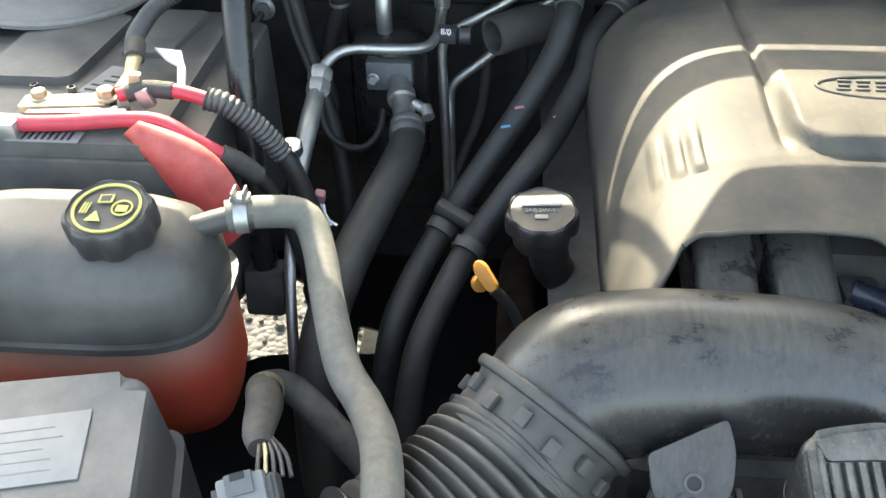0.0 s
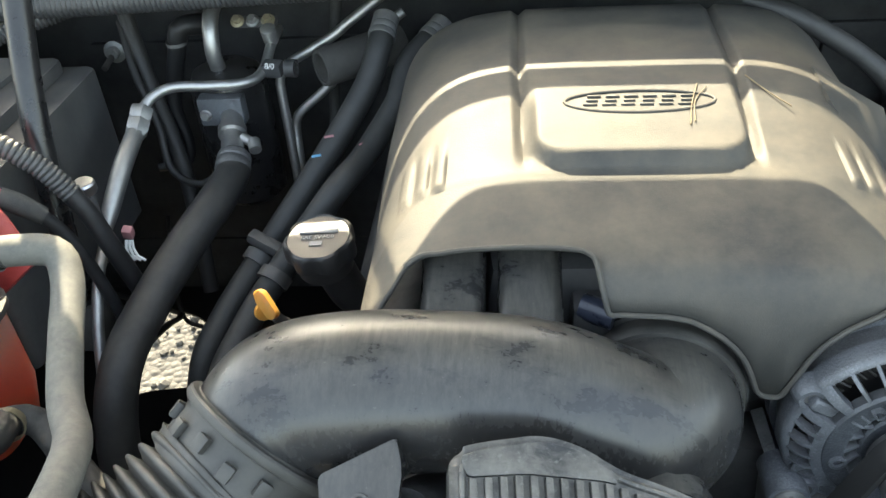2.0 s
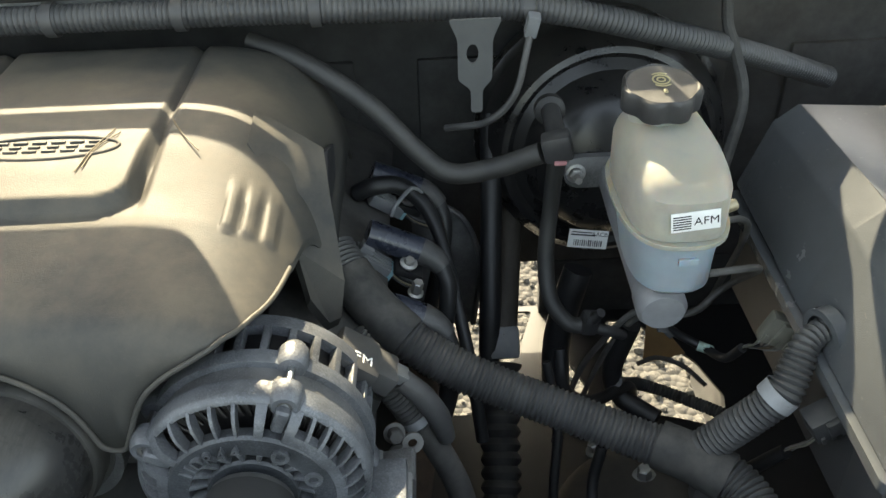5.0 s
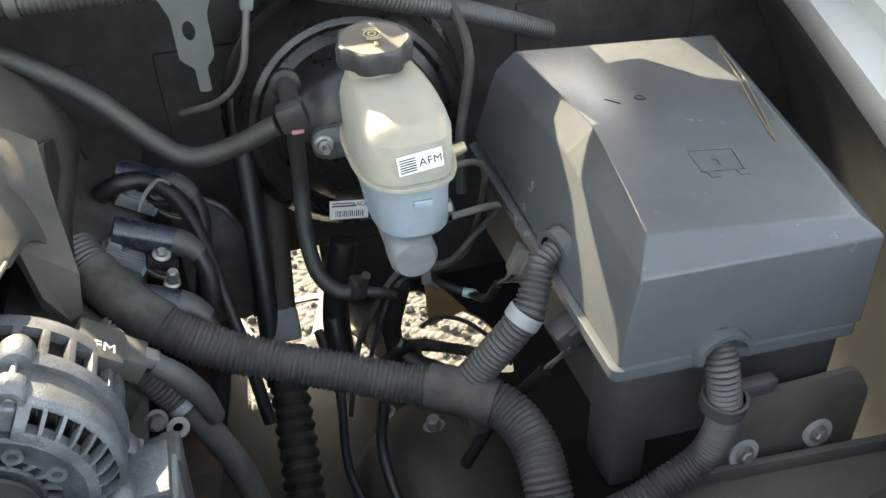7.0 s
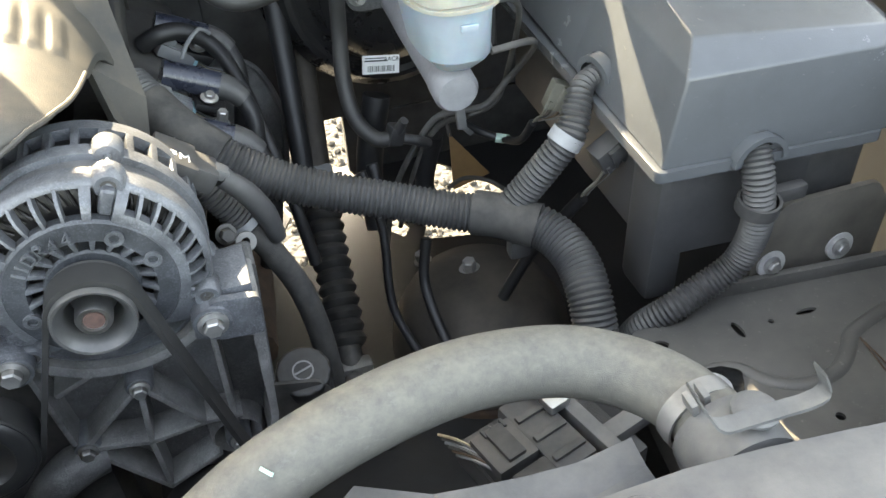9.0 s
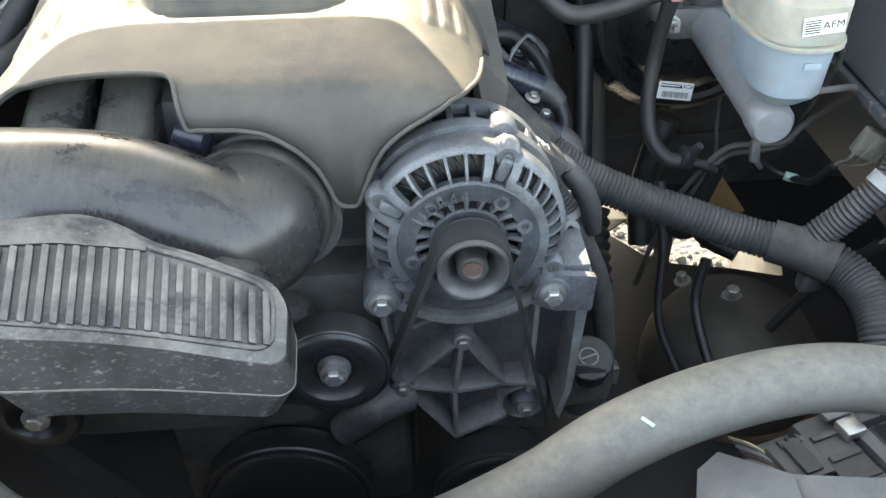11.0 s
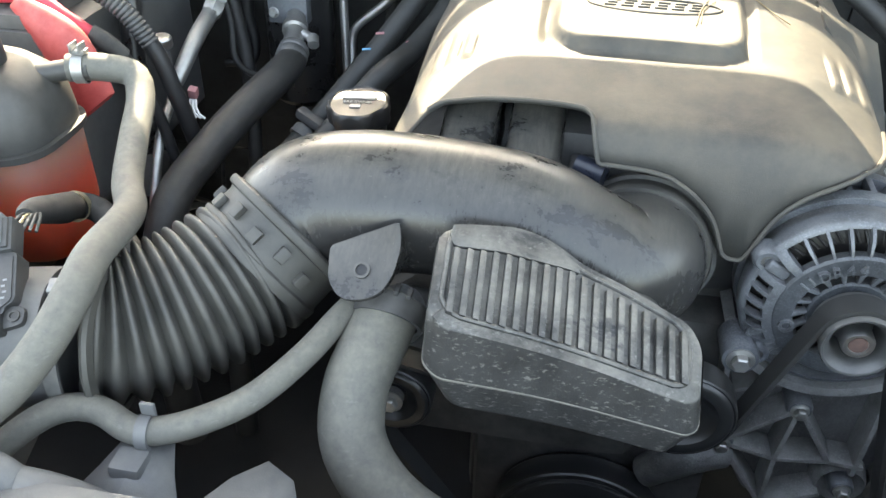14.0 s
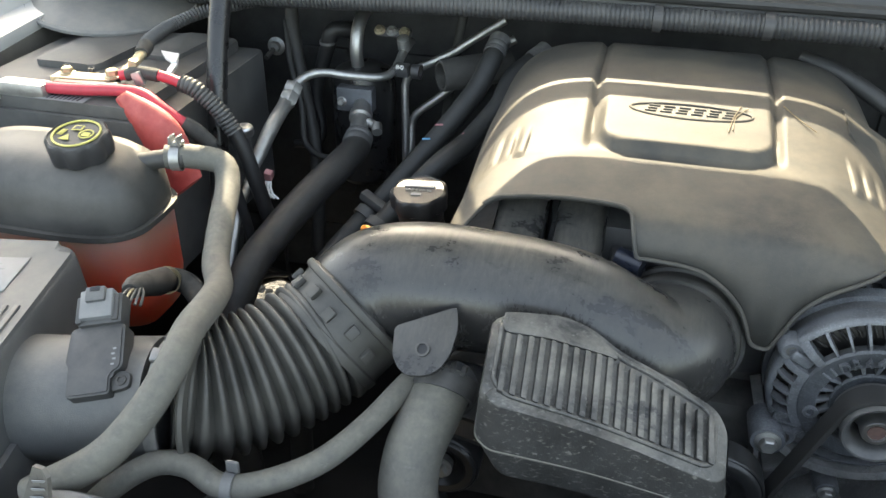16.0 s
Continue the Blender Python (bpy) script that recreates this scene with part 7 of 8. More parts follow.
# firewall bracket
wb = thing("firewall_bracket", (0.685, 0.74, 1.10), "bare steel bracket with an oblong hole", "bracket")
wm = Matrix.Translation((0.688, 0.725, 1.13)) @ pose(0, 0, 0, 100, 0, 0)
outer = rounded([(-0.030, 0.058), (0.030, 0.058), (0.020, 0.036), (0.020, -0.010), (0.009, -0.022), (0.009, -0.050), (-0.005, -0.050), (-0.005, -0.022), (-0.020, -0.010), (-0.020, 0.036)], 0.004, 3)
hole = [(-0.003 + 0.007 * math.cos(t), 0.020 + 0.011 * math.sin(t)) for t in np.linspace(0, 2 * math.pi, 20, endpoint=False)]
bm = bmesh.new()
o1, o2 = ([bm.verts.new((x, y, h)) for x, y in outer] for h in (-0.001, 0.001))
h1, h2 = ([bm.verts.new((x, y, h)) for x, y in hole] for h in (-0.001, 0.001))
for A, B in ((o1, o2), (h1, h2)):
    for i in range(len(A)):
        bm.faces.new((A[i], A[(i + 1) % len(A)], B[(i + 1) % len(B)], B[i]))
for A, B in ((o1, h1), (o2, h2)):
    eds = [bm.edges.get((R[i], R[(i + 1) % len(R)])) for R in (A, B) for i in range(len(R))]
    bmesh.ops.triangle_fill(bm, edges=eds, use_beauty=True)
bmesh.ops.transform(bm, matrix=wm @ Matrix.Diagonal((0.8, 0.92, 1, 1)), verts=bm.verts[:])
part("plate", bm, AIRBOX, wb)
part("wire", tube([(0.742, 0.745, 1.165), (0.735, 0.735, 1.135), (0.725, 0.73, 1.10), (0.700, 0.74, 1.07), (0.66, 0.77, 1.05)], 0.0035, 10), BLACK, wb)
part("wire_plug", box((0.742, 0.742, 1.165), (0.012, 0.012, 0.022), 0.002, (15, 10, 0)), CONN, wb)

# loom along the cowl
cw = thing("cowl_loom", (0.4, 0.77, 1.17), "black corrugated wiring loom along the cowl", "loom")
part("loom", tube([(-0.30, 0.772, 1.165), (-0.10, 0.770, 1.172), (0.15, 0.766, 1.180), (0.42, 0.758, 1.184), (0.58, 0.752, 1.184), (0.75, 0.765, 1.172), (0.90, 0.80, 1.125), (1.01, 0.86, 1.075), (1.12, 0.92, 1.02)], 0.0135, 16, pitch=0.0055, depth=0.0018), LOOM, cw)
for p in ((0.30, 0.7625, 1.182), (0.42, 0.758, 1.184), (0.545, 0.7535, 1.184), (0.74, 0.764, 1.173)):
    part("tie", lathe([(0.0142, -0.005), (0.0158, -0.005), (0.0158, 0.005), (0.0142, 0.005)], p, (1, 0, 0), 20), BLACK, cw)
rl = thing("cowl_drain_hose", (1.0, 0.80, 1.05), "thin black wiring dropping behind the reservoir", "wiring")
part("wire", tube([(0.96, 0.86, 1.18), (0.955, 0.83, 1.13), (0.965, 0.82, 1.10), (0.975, 0.80, 1.05), (0.95, 0.76, 0.98), (0.94, 0.73, 0.92)], 0.006, 10), TAPE, rl)

# fuse box
fuse = thing("fuse_box", (1.05, 0.53, 0.84), "large grey plastic fuse box with a closed cover", "fuse box")


def fuse_cover():
    """Top plate, bevelled shoulders and walls, wider at the foot."""
    bm = bmesh.new()
    lev = [(1.071, [(0.972, 0.391), (1.147, 0.381), (1.238, 0.735), (1.003, 0.735), (1.010, 0.555)]),
           (1.048, [(0.960, 0.371), (1.156, 0.360), (1.250, 0.745), (0.985, 0.745), (0.983, 0.555)]),
           (0.972, [(0.946, 0.366), (1.150, 0.352), (1.248, 0.750), (0.962, 0.750), (0.954, 0.555)])]
    rows = []
    for z, pts in lev:
        rows.append([bm.verts.new((x, y, z + (0.02 * (y - 0.4)) - (0.016 if z > 1.06 and x > 1.1 else 0.0))) for x, y in pts])
    bm.faces.new(rows[0])
    for a, b in zip(rows, rows[1:]):
        for i in range(5):
            bm.faces.new((a[i], b[i], b[(i + 1) % 5], a[(i + 1) % 5]))
    bm.faces.new(rows[-1][::-1])
    bmesh.ops.bevel(bm, geom=bm.edges[:], offset=0.0028, segments=3, affect="EDGES", profile=0.6)
    return bm


part("cover", fuse_cover(), FUSE, fuse, angle=50)
part("lip", prism(rounded([(0.940, 0.362), (1.146, 0.350), (1.250, 0.75), (0.955, 0.75)], 0.008, 4), Matrix.Identity(4), 0.962, 0.972, 0.002), FUSE, fuse)
part("body", prism(rounded([(0.965, 0.385), (1.140, 0.375), (1.225, 0.74), (0.972, 0.74)], 0.008, 4), Matrix.Identity(4), 0.86, 0.962), INKGREY, fuse)
part("side_arch", lathe([(0.0165, 0), (0.0225, 0), (0.0225, 0.012), (0.0165, 0.012)], (0.951, 0.502, 0.985), (1, 0.25, 0.1), 24, a0=-20, a1=200), FUSE, fuse)
part("arch", lathe([(0.020, 0), (0.0250, 0), (0.0255, 0.003), (0.0250, 0.012), (0.020, 0.012)], (1.030, 0.3525, 0.966), (0, 1, 0), 24, a0=0, a1=180), FUSE, fuse)
# embossed signs on the cover
SG = Matrix.Translation((1.085, 0.480, 1.0638)) @ pose(0, 0, 0, 1, 5.8, 0)


def sign_line(a, b, w=0.0016):
    d = Vector(b) - Vector(a)
    return box(((a[0] + b[0]) / 2, (a[1] + b[1]) / 2, 0.0), (d.length + w, w, 0.0012), 0.0002, (0, 0, math.degrees(math.atan2(d.y, d.x))), m=SG)


outl = [(-0.024, -0.017), (0.015, -0.018), (0.025, 0.016), (-0.017, 0.018)]
for a, b in zip(outl, outl[1:] + outl[:1]):
    part("sign_line", sign_line(a, b), BLACK, fuse)
part("sign_bolt", prism([(-0.006, -0.001), (0.003, 0.009), (0.001, 0.001), (0.008, 0.001), (-0.003, -0.010), (-0.001, -0.001)], SG, 0.0, 0.0012), FUSE, fuse)
for sx in (-0.017, 0.010):
    part("sign_foot", box((sx, -0.0225, 0), (0.008, 0.009, 0.0012), 0.0002, m=SG), FUSE, fuse)
part("arrow_mark", box((1.050, 0.601, 1.0702), (0.016, 0.0018, 0.001), 0.0002, (0, 5, -45)), INK, fuse)
part("ring_mark", lathe([(0.004, 0), (0.004, 0.001), (0.0055, 0.001), (0.0055, 0)], (1.080, 0.604, 1.0675), (0.08, 0, 1), 16), INK, fuse)
needle = thing("pine_needle", (1.18, 0.567, 1.060), "dry brown pine needle pair lying on the fuse box", "needle")
part("needle_blade", tube([(1.226, 0.706, 1.0640), (1.210, 0.641, 1.0620), (1.184, 0.567, 1.0605), (1.156, 0.500, 1.0590)], 0.0007, 6), STRAW, needle)
part("needle_blade", tube([(1.218, 0.690, 1.0650), (1.198, 0.625, 1.0640), (1.178, 0.567, 1.0606), (1.156, 0.501, 1.0592)], 0.0007, 6), STRAW, needle)

fbs = thing("fuse_box_loom", (1.04, 0.36, 0.85), "corrugated loom leaving the fuse box through a clamp", "loom")
part("loom", tube([(1.030, 0.372, 0.985), (1.029, 0.352, 0.955), (1.032, 0.345, 0.92), (1.034, 0.348, 0.89), (1.024, 0.350, 0.862), (0.998, 0.352, 0.842), (0.968, 0.352, 0.826), (0.945, 0.362, 0.800), (0.935, 0.38, 0.75)], 0.0138, 18, pitch=0.0044, depth=0.0022), LOOM, fbs)
part("clamp", lathe([(0.016, 0), (0.0185, 0), (0.0185, 0.012), (0.016, 0.012)], (1.031, 0.346, 0.935), (0, 0.1, -1), 24), BLACK, fbs)
part("clamp_arm", box((1.062, 0.352, 0.930), (0.035, 0.012, 0.014), 0.003), BLACK, fbs)

bk = thing("fuse_box_bracket", (1.12, 0.36, 0.80), "dark steel bracket with two flanged bolts", "bracket")
part("plate", prism(rounded([(1.055, 0.800), (1.195, 0.800), (1.195, 0.875), (1.175, 0.905), (1.075, 0.905), (1.055, 0.86)], 0.008, 4), Matrix(((1, 0, 0, 0), (0, 0, -1, 0.368), (0, 1, 0, 0), (0, 0, 0, 1))), 0.0, 0.006, 0.002), APRON, bk)
part("post", box((1.13, 0.40, 0.92), (0.06, 0.05, 0.08), 0.01), BLACK, bk)
for px in (1.075, 1.150):
    part("washer", lathe([(0, 0), (0.0145, 0), (0.0145, 0.003), (0, 0.003)], (px, 0.362, 0.838), (0, -1, 0.15), 24), WASHER, bk, "bright washer")
    part("bolt", hexbolt((px, 0.359, 0.838), (0, -1, 0.15), 0.0065, 0.006, 0.009), ZINC, bk)

# battery tray of the driver side
tray = thing("battery_tray", (1.08, 0.25, 0.78), "empty dark steel battery tray with drain holes", "tray")
TM = Matrix.Translation((0, 0, 0))
bm = bmesh.new()
outer = rounded([(0.925, 0.348), (0.981, 0.341), (0.990, 0.362), (1.28, 0.334), (1.28, 0.12), (0.95, 0.12), (0.906, 0.224), (0.912, 0.270)], 0.010, 4)
holes = [(0.941, 0.323, 0.009, 0.006), (1.016, 0.316, 0.004, 0.010), (1.049, 0.315, 0.003, 0.003), (1.086, 0.315, 0.011, 0.003), (1.036, 0.205, 0.004, 0.004), (1.105, 0.204, 0.010, 0.008)]
rings1, rings2 = [], []
for h, R in ((0.812, rings1), (0.815, rings2)):
    R.append([bm.verts.new((x, y, h)) for x, y in outer])
    for hx, hy, a, b in holes:
        R.append([bm.verts.new((hx + a * math.cos(t), hy + b * math.sin(t), h)) for t in np.linspace(0, 2 * math.pi, 16, endpoint=False)])
for A, B in zip(rings1, rings2):
    for i in range(len(A)):
        bm.faces.new((A[i], A[(i + 1) % len(A)], B[(i + 1) % len(B)], B[i]))
for R in (rings1, rings2):
    bmesh.ops.triangle_fill(bm, edges=[bm.edges.get((r[i], r[(i + 1) % len(r)])) for r in R for i in range(len(r))], use_beauty=True)
part("sheet", bm, TRAY, tray)
part("skirt", prism([(0.9245, 0.347), (0.9115, 0.270), (0.9055, 0.224), (0.949, 0.121), (0.953, 0.121), (0.9095, 0.226), (0.9155, 0.270), (0.9285, 0.346)], TM, 0.765, 0.8115), TRAY, tray)
part("rear_fold", box((1.110, 0.3525, 0.822), (0.250, 0.008, 0.016), 0.003, (0, 0, -5.5)), TRAY, tray)
part("bead", tube([(0.952, 0.291, 0.810), (0.987, 0.281, 0.810), (1.006, 0.256, 0.810), (1.032, 0.243, 0.810), (1.065, 0.246, 0.810), (1.091, 0.264, 0.810), (1.110, 0.280, 0.810), (1.180, 0.298, 0.810), (1.270, 0.306, 0.810)], [0.004, 0.008, 0.0085, 0.0085, 0.0085, 0.0085, 0.0085, 0.0085, 0.0085], 20), TRAY, tray, "pressed bead in the sheet")
for px, py in ((1.148, 0.252), (1.131, 0.208)):
    part("dimple", lathe([(0.0145, 0), (0.0125, 0.0035), (0.0100, 0.0042), (0.0085, 0.0030), (0, 0.0030)], (px, py, 0.8145), (0, 0, 1), 28), TRAY, tray)
needle = thing("pine_needle", (1.106, 0.230, 0.816), "rusty brown pine needle lying on the battery tray", "needle")
part("needle_blade", tube([(1.104, 0.268, 0.8195), (1.107, 0.240, 0.8165), (1.104, 0.212, 0.8160), (1.108, 0.185, 0.8165)], 0.0008, 6), RUST, needle)
part("needle_blade", tube([(1.104, 0.267, 0.8195), (1.103, 0.244, 0.8165), (1.099, 0.215, 0.8160)], 0.0007, 6), RUST, needle)
mt = thing("body_mount_bolt", (0.955, 0.262, 0.815), "bright washered bolt in an oily patch", "bolt")
OILY = material("wet_oil", (0.010, 0.010, 0.010), 0.12, scale=120, vary=0.6, bump=0.9, fine=260)
part("oil", prism([(0.955 + (0.031 + 0.003 * math.sin(3 * t) + 0.0015 * math.sin(7 * t)) * math.cos(t), 0.265 + (0.022 + 0.003 * math.cos(2 * t) + 0.0012 * math.sin(9 * t)) * math.sin(t)) for t in np.linspace(0, 2 * math.pi, 40, endpoint=False)], TM, 0.8155, 0.8185, 0.001), OILY, mt, "wet oily patch")
part("washer", lathe([(0, 0), (0.016, 0), (0.016, 0.003), (0, 0.003)], (0.955, 0.262, 0.8185), (0, 0, 1), 28), WASHER, mt)
part("bolt", hexbolt((0.955, 0.262, 0.8215), (0, 0, 1), 0.0075, 0.007, 0.0105), ZINC, mt)

# main looms
main = thing("main_loom", (0.80, 0.50, 0.85), "thick black corrugated main wiring loom with a branch", "loom")
part("trunk", tube([(0.550, 0.640, 0.995), (0.578, 0.600, 0.970), (0.612, 0.575, 0.942), (0.655, 0.560, 0.915), (0.705, 0.545, 0.897), (0.760, 0.525, 0.884), (0.815, 0.503, 0.872), (0.858, 0.482, 0.868), (0.890, 0.455, 0.862), (0.903, 0.420, 0.852), (0.902, 0.385, 0.835), (0.900, 0.36, 0.80), (0.90, 0.345, 0.74), (0.90, 0.34, 0.66)], [0.020, 0.020, 0.020, 0.020, 0.019, 0.019, 0.019, 0.021, 0.021, 0.021, 0.021, 0.021, 0.021, 0.021], 22, pitch=0.0048, depth=0.0024), LOOM, main)
part("tape_wrap", tube([(0.563, 0.620, 0.983), (0.584, 0.594, 0.964), (0.614, 0.5745, 0.941)], 0.0212, 22), TAPE, main, "cloth tape wrapping")
part("tape_wrap", tube([(0.832, 0.4975, 0.870), (0.858, 0.482, 0.868), (0.884, 0.462, 0.864)], 0.0220, 22), TAPE, main, "cloth tape wrapping")
part("branch", tube([(0.862, 0.484, 0.872), (0.880, 0.482, 0.895), (0.900, 0.476, 0.925), (0.918, 0.475, 0.950), (0.930, 0.487, 0.970), (0.942, 0.500, 0.983), (0.975, 0.515, 0.988)], [0.017, 0.016, 0.0155, 0.0155, 0.0140, 0.0115, 0.0110], 20, pitch=0.0052, depth=0.0028), LOOM, main)
part("white_tape", lathe([(0.0158, -0.006), (0.0166, -0.006), (0.0166, 0.006), (0.0158, 0.006)], (0.915, 0.4755, 0.946), (0.6, 0.08, 0.8), 24), PALETAPE, main, "pale grey tape band")
part("hanger", box((0.868, 0.470, 0.838), (0.022, 0.016, 0.022), 0.005), BLACK, main)

alo = thing("alternator_loom", (0.63, 0.49, 0.85), "corrugated alternator cable loom with a pale tape band", "loom")
part("loom", tube([(0.572, 0.520, 0.992), (0.590, 0.510, 0.965), (0.612, 0.502, 0.930), (0.625, 0.498, 0.910)], 0.0135, 18, pitch=0.0042, depth=0.0022), LOOM, alo)
part("sleeve", tube([(0.622, 0.499, 0.914), (0.638, 0.492, 0.885), (0.655, 0.482, 0.845), (0.664, 0.475, 0.80), (0.668, 0.470, 0.75), (0.672, 0.465, 0.66)], 0.0115, 16), TAPE, alo)
part("pale_tape", lathe([(0.0138, -0.004), (0.0146, -0.004), (0.0146, 0.004), (0.0138, 0.004)], (0.622, 0.4995, 0.916), (0.5, -0.2, -0.85), 22), PALETAPE, alo)
part("eyelet", lathe([(0.004, 0), (0.009, 0), (0.009, 0.003), (0.004, 0.003)], (0.606, 0.475, 0.900), (0.2, -0.9, 0.4), 18), ZINC, alo)

apl = thing("alternator_plug", (0.577, 0.470, 1.0), "black plastic alternator plug with white letters", "plug")
AP = Matrix.Translation((0.578, 0.478, 1.004)) @ pose(0, 0, 0, 0, 38, 0)
part("shell", box((0, 0, 0), (0.034, 0.040, 0.022), 0.003, m=AP), BLACK, apl)
part("step", box((0.026, 0.004, -0.002), (0.022, 0.030, 0.020), 0.003, m=AP), BLACK, apl)
part("latch", box((0.040, 0.004, 0.004), (0.012, 0.014, 0.010), 0.002, m=AP), AIRBOX, apl)
writing("FM", 0.013, AP @ Matrix.Translation((0.002, -0.008, 0.0112)), WHITE, apl, "lettering", 0.0003, 1.1)
aln = thing("alternator_lead", (0.62, 0.47, 0.95), "black sleeved alternator lead beside the loom", "cable")
part("sleeve", tube([(0.612, 0.482, 0.978), (0.628, 0.482, 0.958), (0.640, 0.486, 0.930), (0.646, 0.490, 0.900)], [0.009, 0.010, 0.010, 0.008], 14), BLACK, aln)
part("eyelet", lathe([(0.004, 0), (0.009, 0), (0.009, 0.003), (0.004, 0.003)], (0.618, 0.470, 0.918), (0.2, -0.9, 0.4), 18), CLAMPGREY, aln)
part("stud", hexbolt((0.604, 0.470, 0.930), (0.2, -0.9, 0.4), 0.0065, 0.010, 0.009), DARK, aln)

# steering shaft, pump reservoir cap and other low things
ss = thing("steering_shaft", (0.71, 0.68, 0.55), "dark steering shaft with a bellows boot", "steering shaft")
part("upper", tube([(0.745, 0.95, 0.92), (0.735, 0.86, 0.845), (0.722, 0.77, 0.765)], 0.016, 16), GRIME, ss)
part("sleeve", tube([(0.716, 0.90, 1.00), (0.712, 0.84, 0.90), (0.706, 0.78, 0.80), (0.700, 0.73, 0.70)], 0.013, 12), NEARBLACK, ss)
part("joint", box((0.720, 0.765, 0.760), (0.040, 0.030, 0.040), 0.006, (-40, 0, 0)), CONN, ss)
part("boot", tube([(0.718, 0.745, 0.742), (0.712, 0.70, 0.705), (0.708, 0.64, 0.66), (0.704, 0.60, 0.63)], 0.024, 20, pitch=0.016, depth=0.005), RUBBER, ss, "ribbed rubber boot")
part("lower", tube([(0.704, 0.60, 0.63), (0.700, 0.56, 0.60), (0.696, 0.50, 0.55)], 0.015, 16), DARK, ss)
part("clamp", box((0.701, 0.575, 0.612), (0.05, 0.02, 0.03), 0.005), ZINC, ss)
ps = thing("steering_fluid_cap", (0.640, 0.438, 0.74), "black steering fluid cap with a wheel sign", "cap")
part("reservoir", lathe([(0, 0), (0.026, 0), (0.026, 0.05), (0, 0.05)], (0.640, 0.440, 0.72), (0, 0, 1), 24), BLACK, ps)
pc = knob((0.640, 0.438, 0.768), (0, -0.35, 1), 0.026, 0.022, 14, OILCAP, ps, "cap", 0.03)
pm = frame_at(Vector((0.640, 0.438, 0.768)) + Vector((0, -0.35, 1)).normalized() * 0.0222, (0, -0.35, 1), (0, 1, 0))
part("wheel_sign", lathe([(0.0085, 0), (0.0085, 0.0006), (0.0100, 0.0006), (0.0100, 0)], pm.translation, (0, -0.35, 1), 28), GREYLABEL, pc)
part("wheel_spoke", box((0.640, 0.4305, 0.7895), (0.017, 0.0018, 0.0008), 0, (19, 0, 20)), GREYLABEL, pc)

tan = thing("tan_deflector", (0.93, 0.84, 0.70), "tan sheet hanging behind the frame rail", "sheet")
part("sheet", prism([(0.915, 0.747), (0.974, 0.667), (0.918, 0.652)], Matrix(((1, 0, 0, 0), (0, 0, 1, 0.83), (0, 1, 0, 0), (0, 0, 0, 1))), 0, 0.003), TAN, tan)
part("hanger", tube([(0.916, 0.832, 0.742), (0.912, 0.85, 0.80), (0.91, 0.86, 0.86)], 0.003, 8), DARK, tan)

# strut top, wheel liner and small wiring low on this side
stt = thing("strut_tower", (0.86, 0.58, 0.62), "dark grimy strut tower with a bolt", "strut tower")
part("dome", lathe([(0.0, 0.095), (0.05, 0.09), (0.085, 0.07), (0.105, 0.03), (0.11, 0.0), (0.11, -0.02)], (0.865, 0.575, 0.62), (-0.1, -0.1, 1), 40), GRIME, stt)
part("bolt", hexbolt((0.858, 0.590, 0.712), (-0.1, -0.1, 1), 0.008, 0.016, 0.013), ZINC, stt)
part("bolt", hexbolt((0.815, 0.640, 0.700), (-0.3, 0.1, 1), 0.007, 0.012, 0.011), ZINC, stt)
part("rim", tube([(0.865 + 0.112 * math.cos(a), 0.575 + 0.112 * math.sin(a), 0.60) for a in np.linspace(-2.2, 0.8, 16)], 0.006, 8), RUST, stt, "rusty rim")
lp = thing("fuse_box_post", (0.975, 0.40, 0.78), "dark plastic post below the fuse box", "post")
part("post", box((0.978, 0.410, 0.885), (0.034, 0.05, 0.16), 0.008), INKGREY, lp)
side_run = None
for k, pts in enumerate([
        [(0.876, 0.656, 0.872), (0.895, 0.655, 0.856), (0.918, 0.643, 0.848), (0.927, 0.610, 0.863), (0.932, 0.588, 0.896)],
        [(0.943, 0.488, 0.864), (0.930, 0.498, 0.838), (0.90, 0.51, 0.79), (0.87, 0.515, 0.73)],
        [(0.80, 0.56, 0.80), (0.79, 0.54, 0.75), (0.80, 0.48, 0.70), (0.83, 0.44, 0.66)],
        [(0.77, 0.66, 0.84), (0.775, 0.64, 0.80), (0.81, 0.66, 0.76), (0.86, 0.70, 0.74), (0.88, 0.74, 0.68)],
        [(0.75, 0.62, 0.86), (0.76, 0.59, 0.80), (0.755, 0.55, 0.72), (0.78, 0.50, 0.66)],
        [(0.855, 0.700, 0.835), (0.840, 0.700, 0.770), (0.852, 0.690, 0.734), (0.887, 0.660, 0.725)],
        # thick run added as a dark cover over the bright gravel gap
        [(0.807, 0.770, 0.862), (0.792, 0.760, 0.809), (0.783, 0.750, 0.759), (0.782, 0.720, 0.702)]]):
    w = thing("side_wiring", pts[1], "dark taped wiring branch beside the frame", "wiring")
    side_run = w if k == 0 else side_run
    part("branch", tube(pts, (0.0046, 0.0065, 0.006, 0.007, 0.005, 0.012, 0.017)[k], 12), NEARBLACK, w)
part("tag", tube([(0.912, 0.645, 0.8495), (0.918, 0.643, 0.848), (0.923, 0.636, 0.850)], 0.0054, 12), MINT, side_run, "pale green tape tag")
BEIGE = material("beige_connector", (0.17, 0.165, 0.135), 0.5, scale=60, vary=0.15, bump=0.1, dust=0.15)
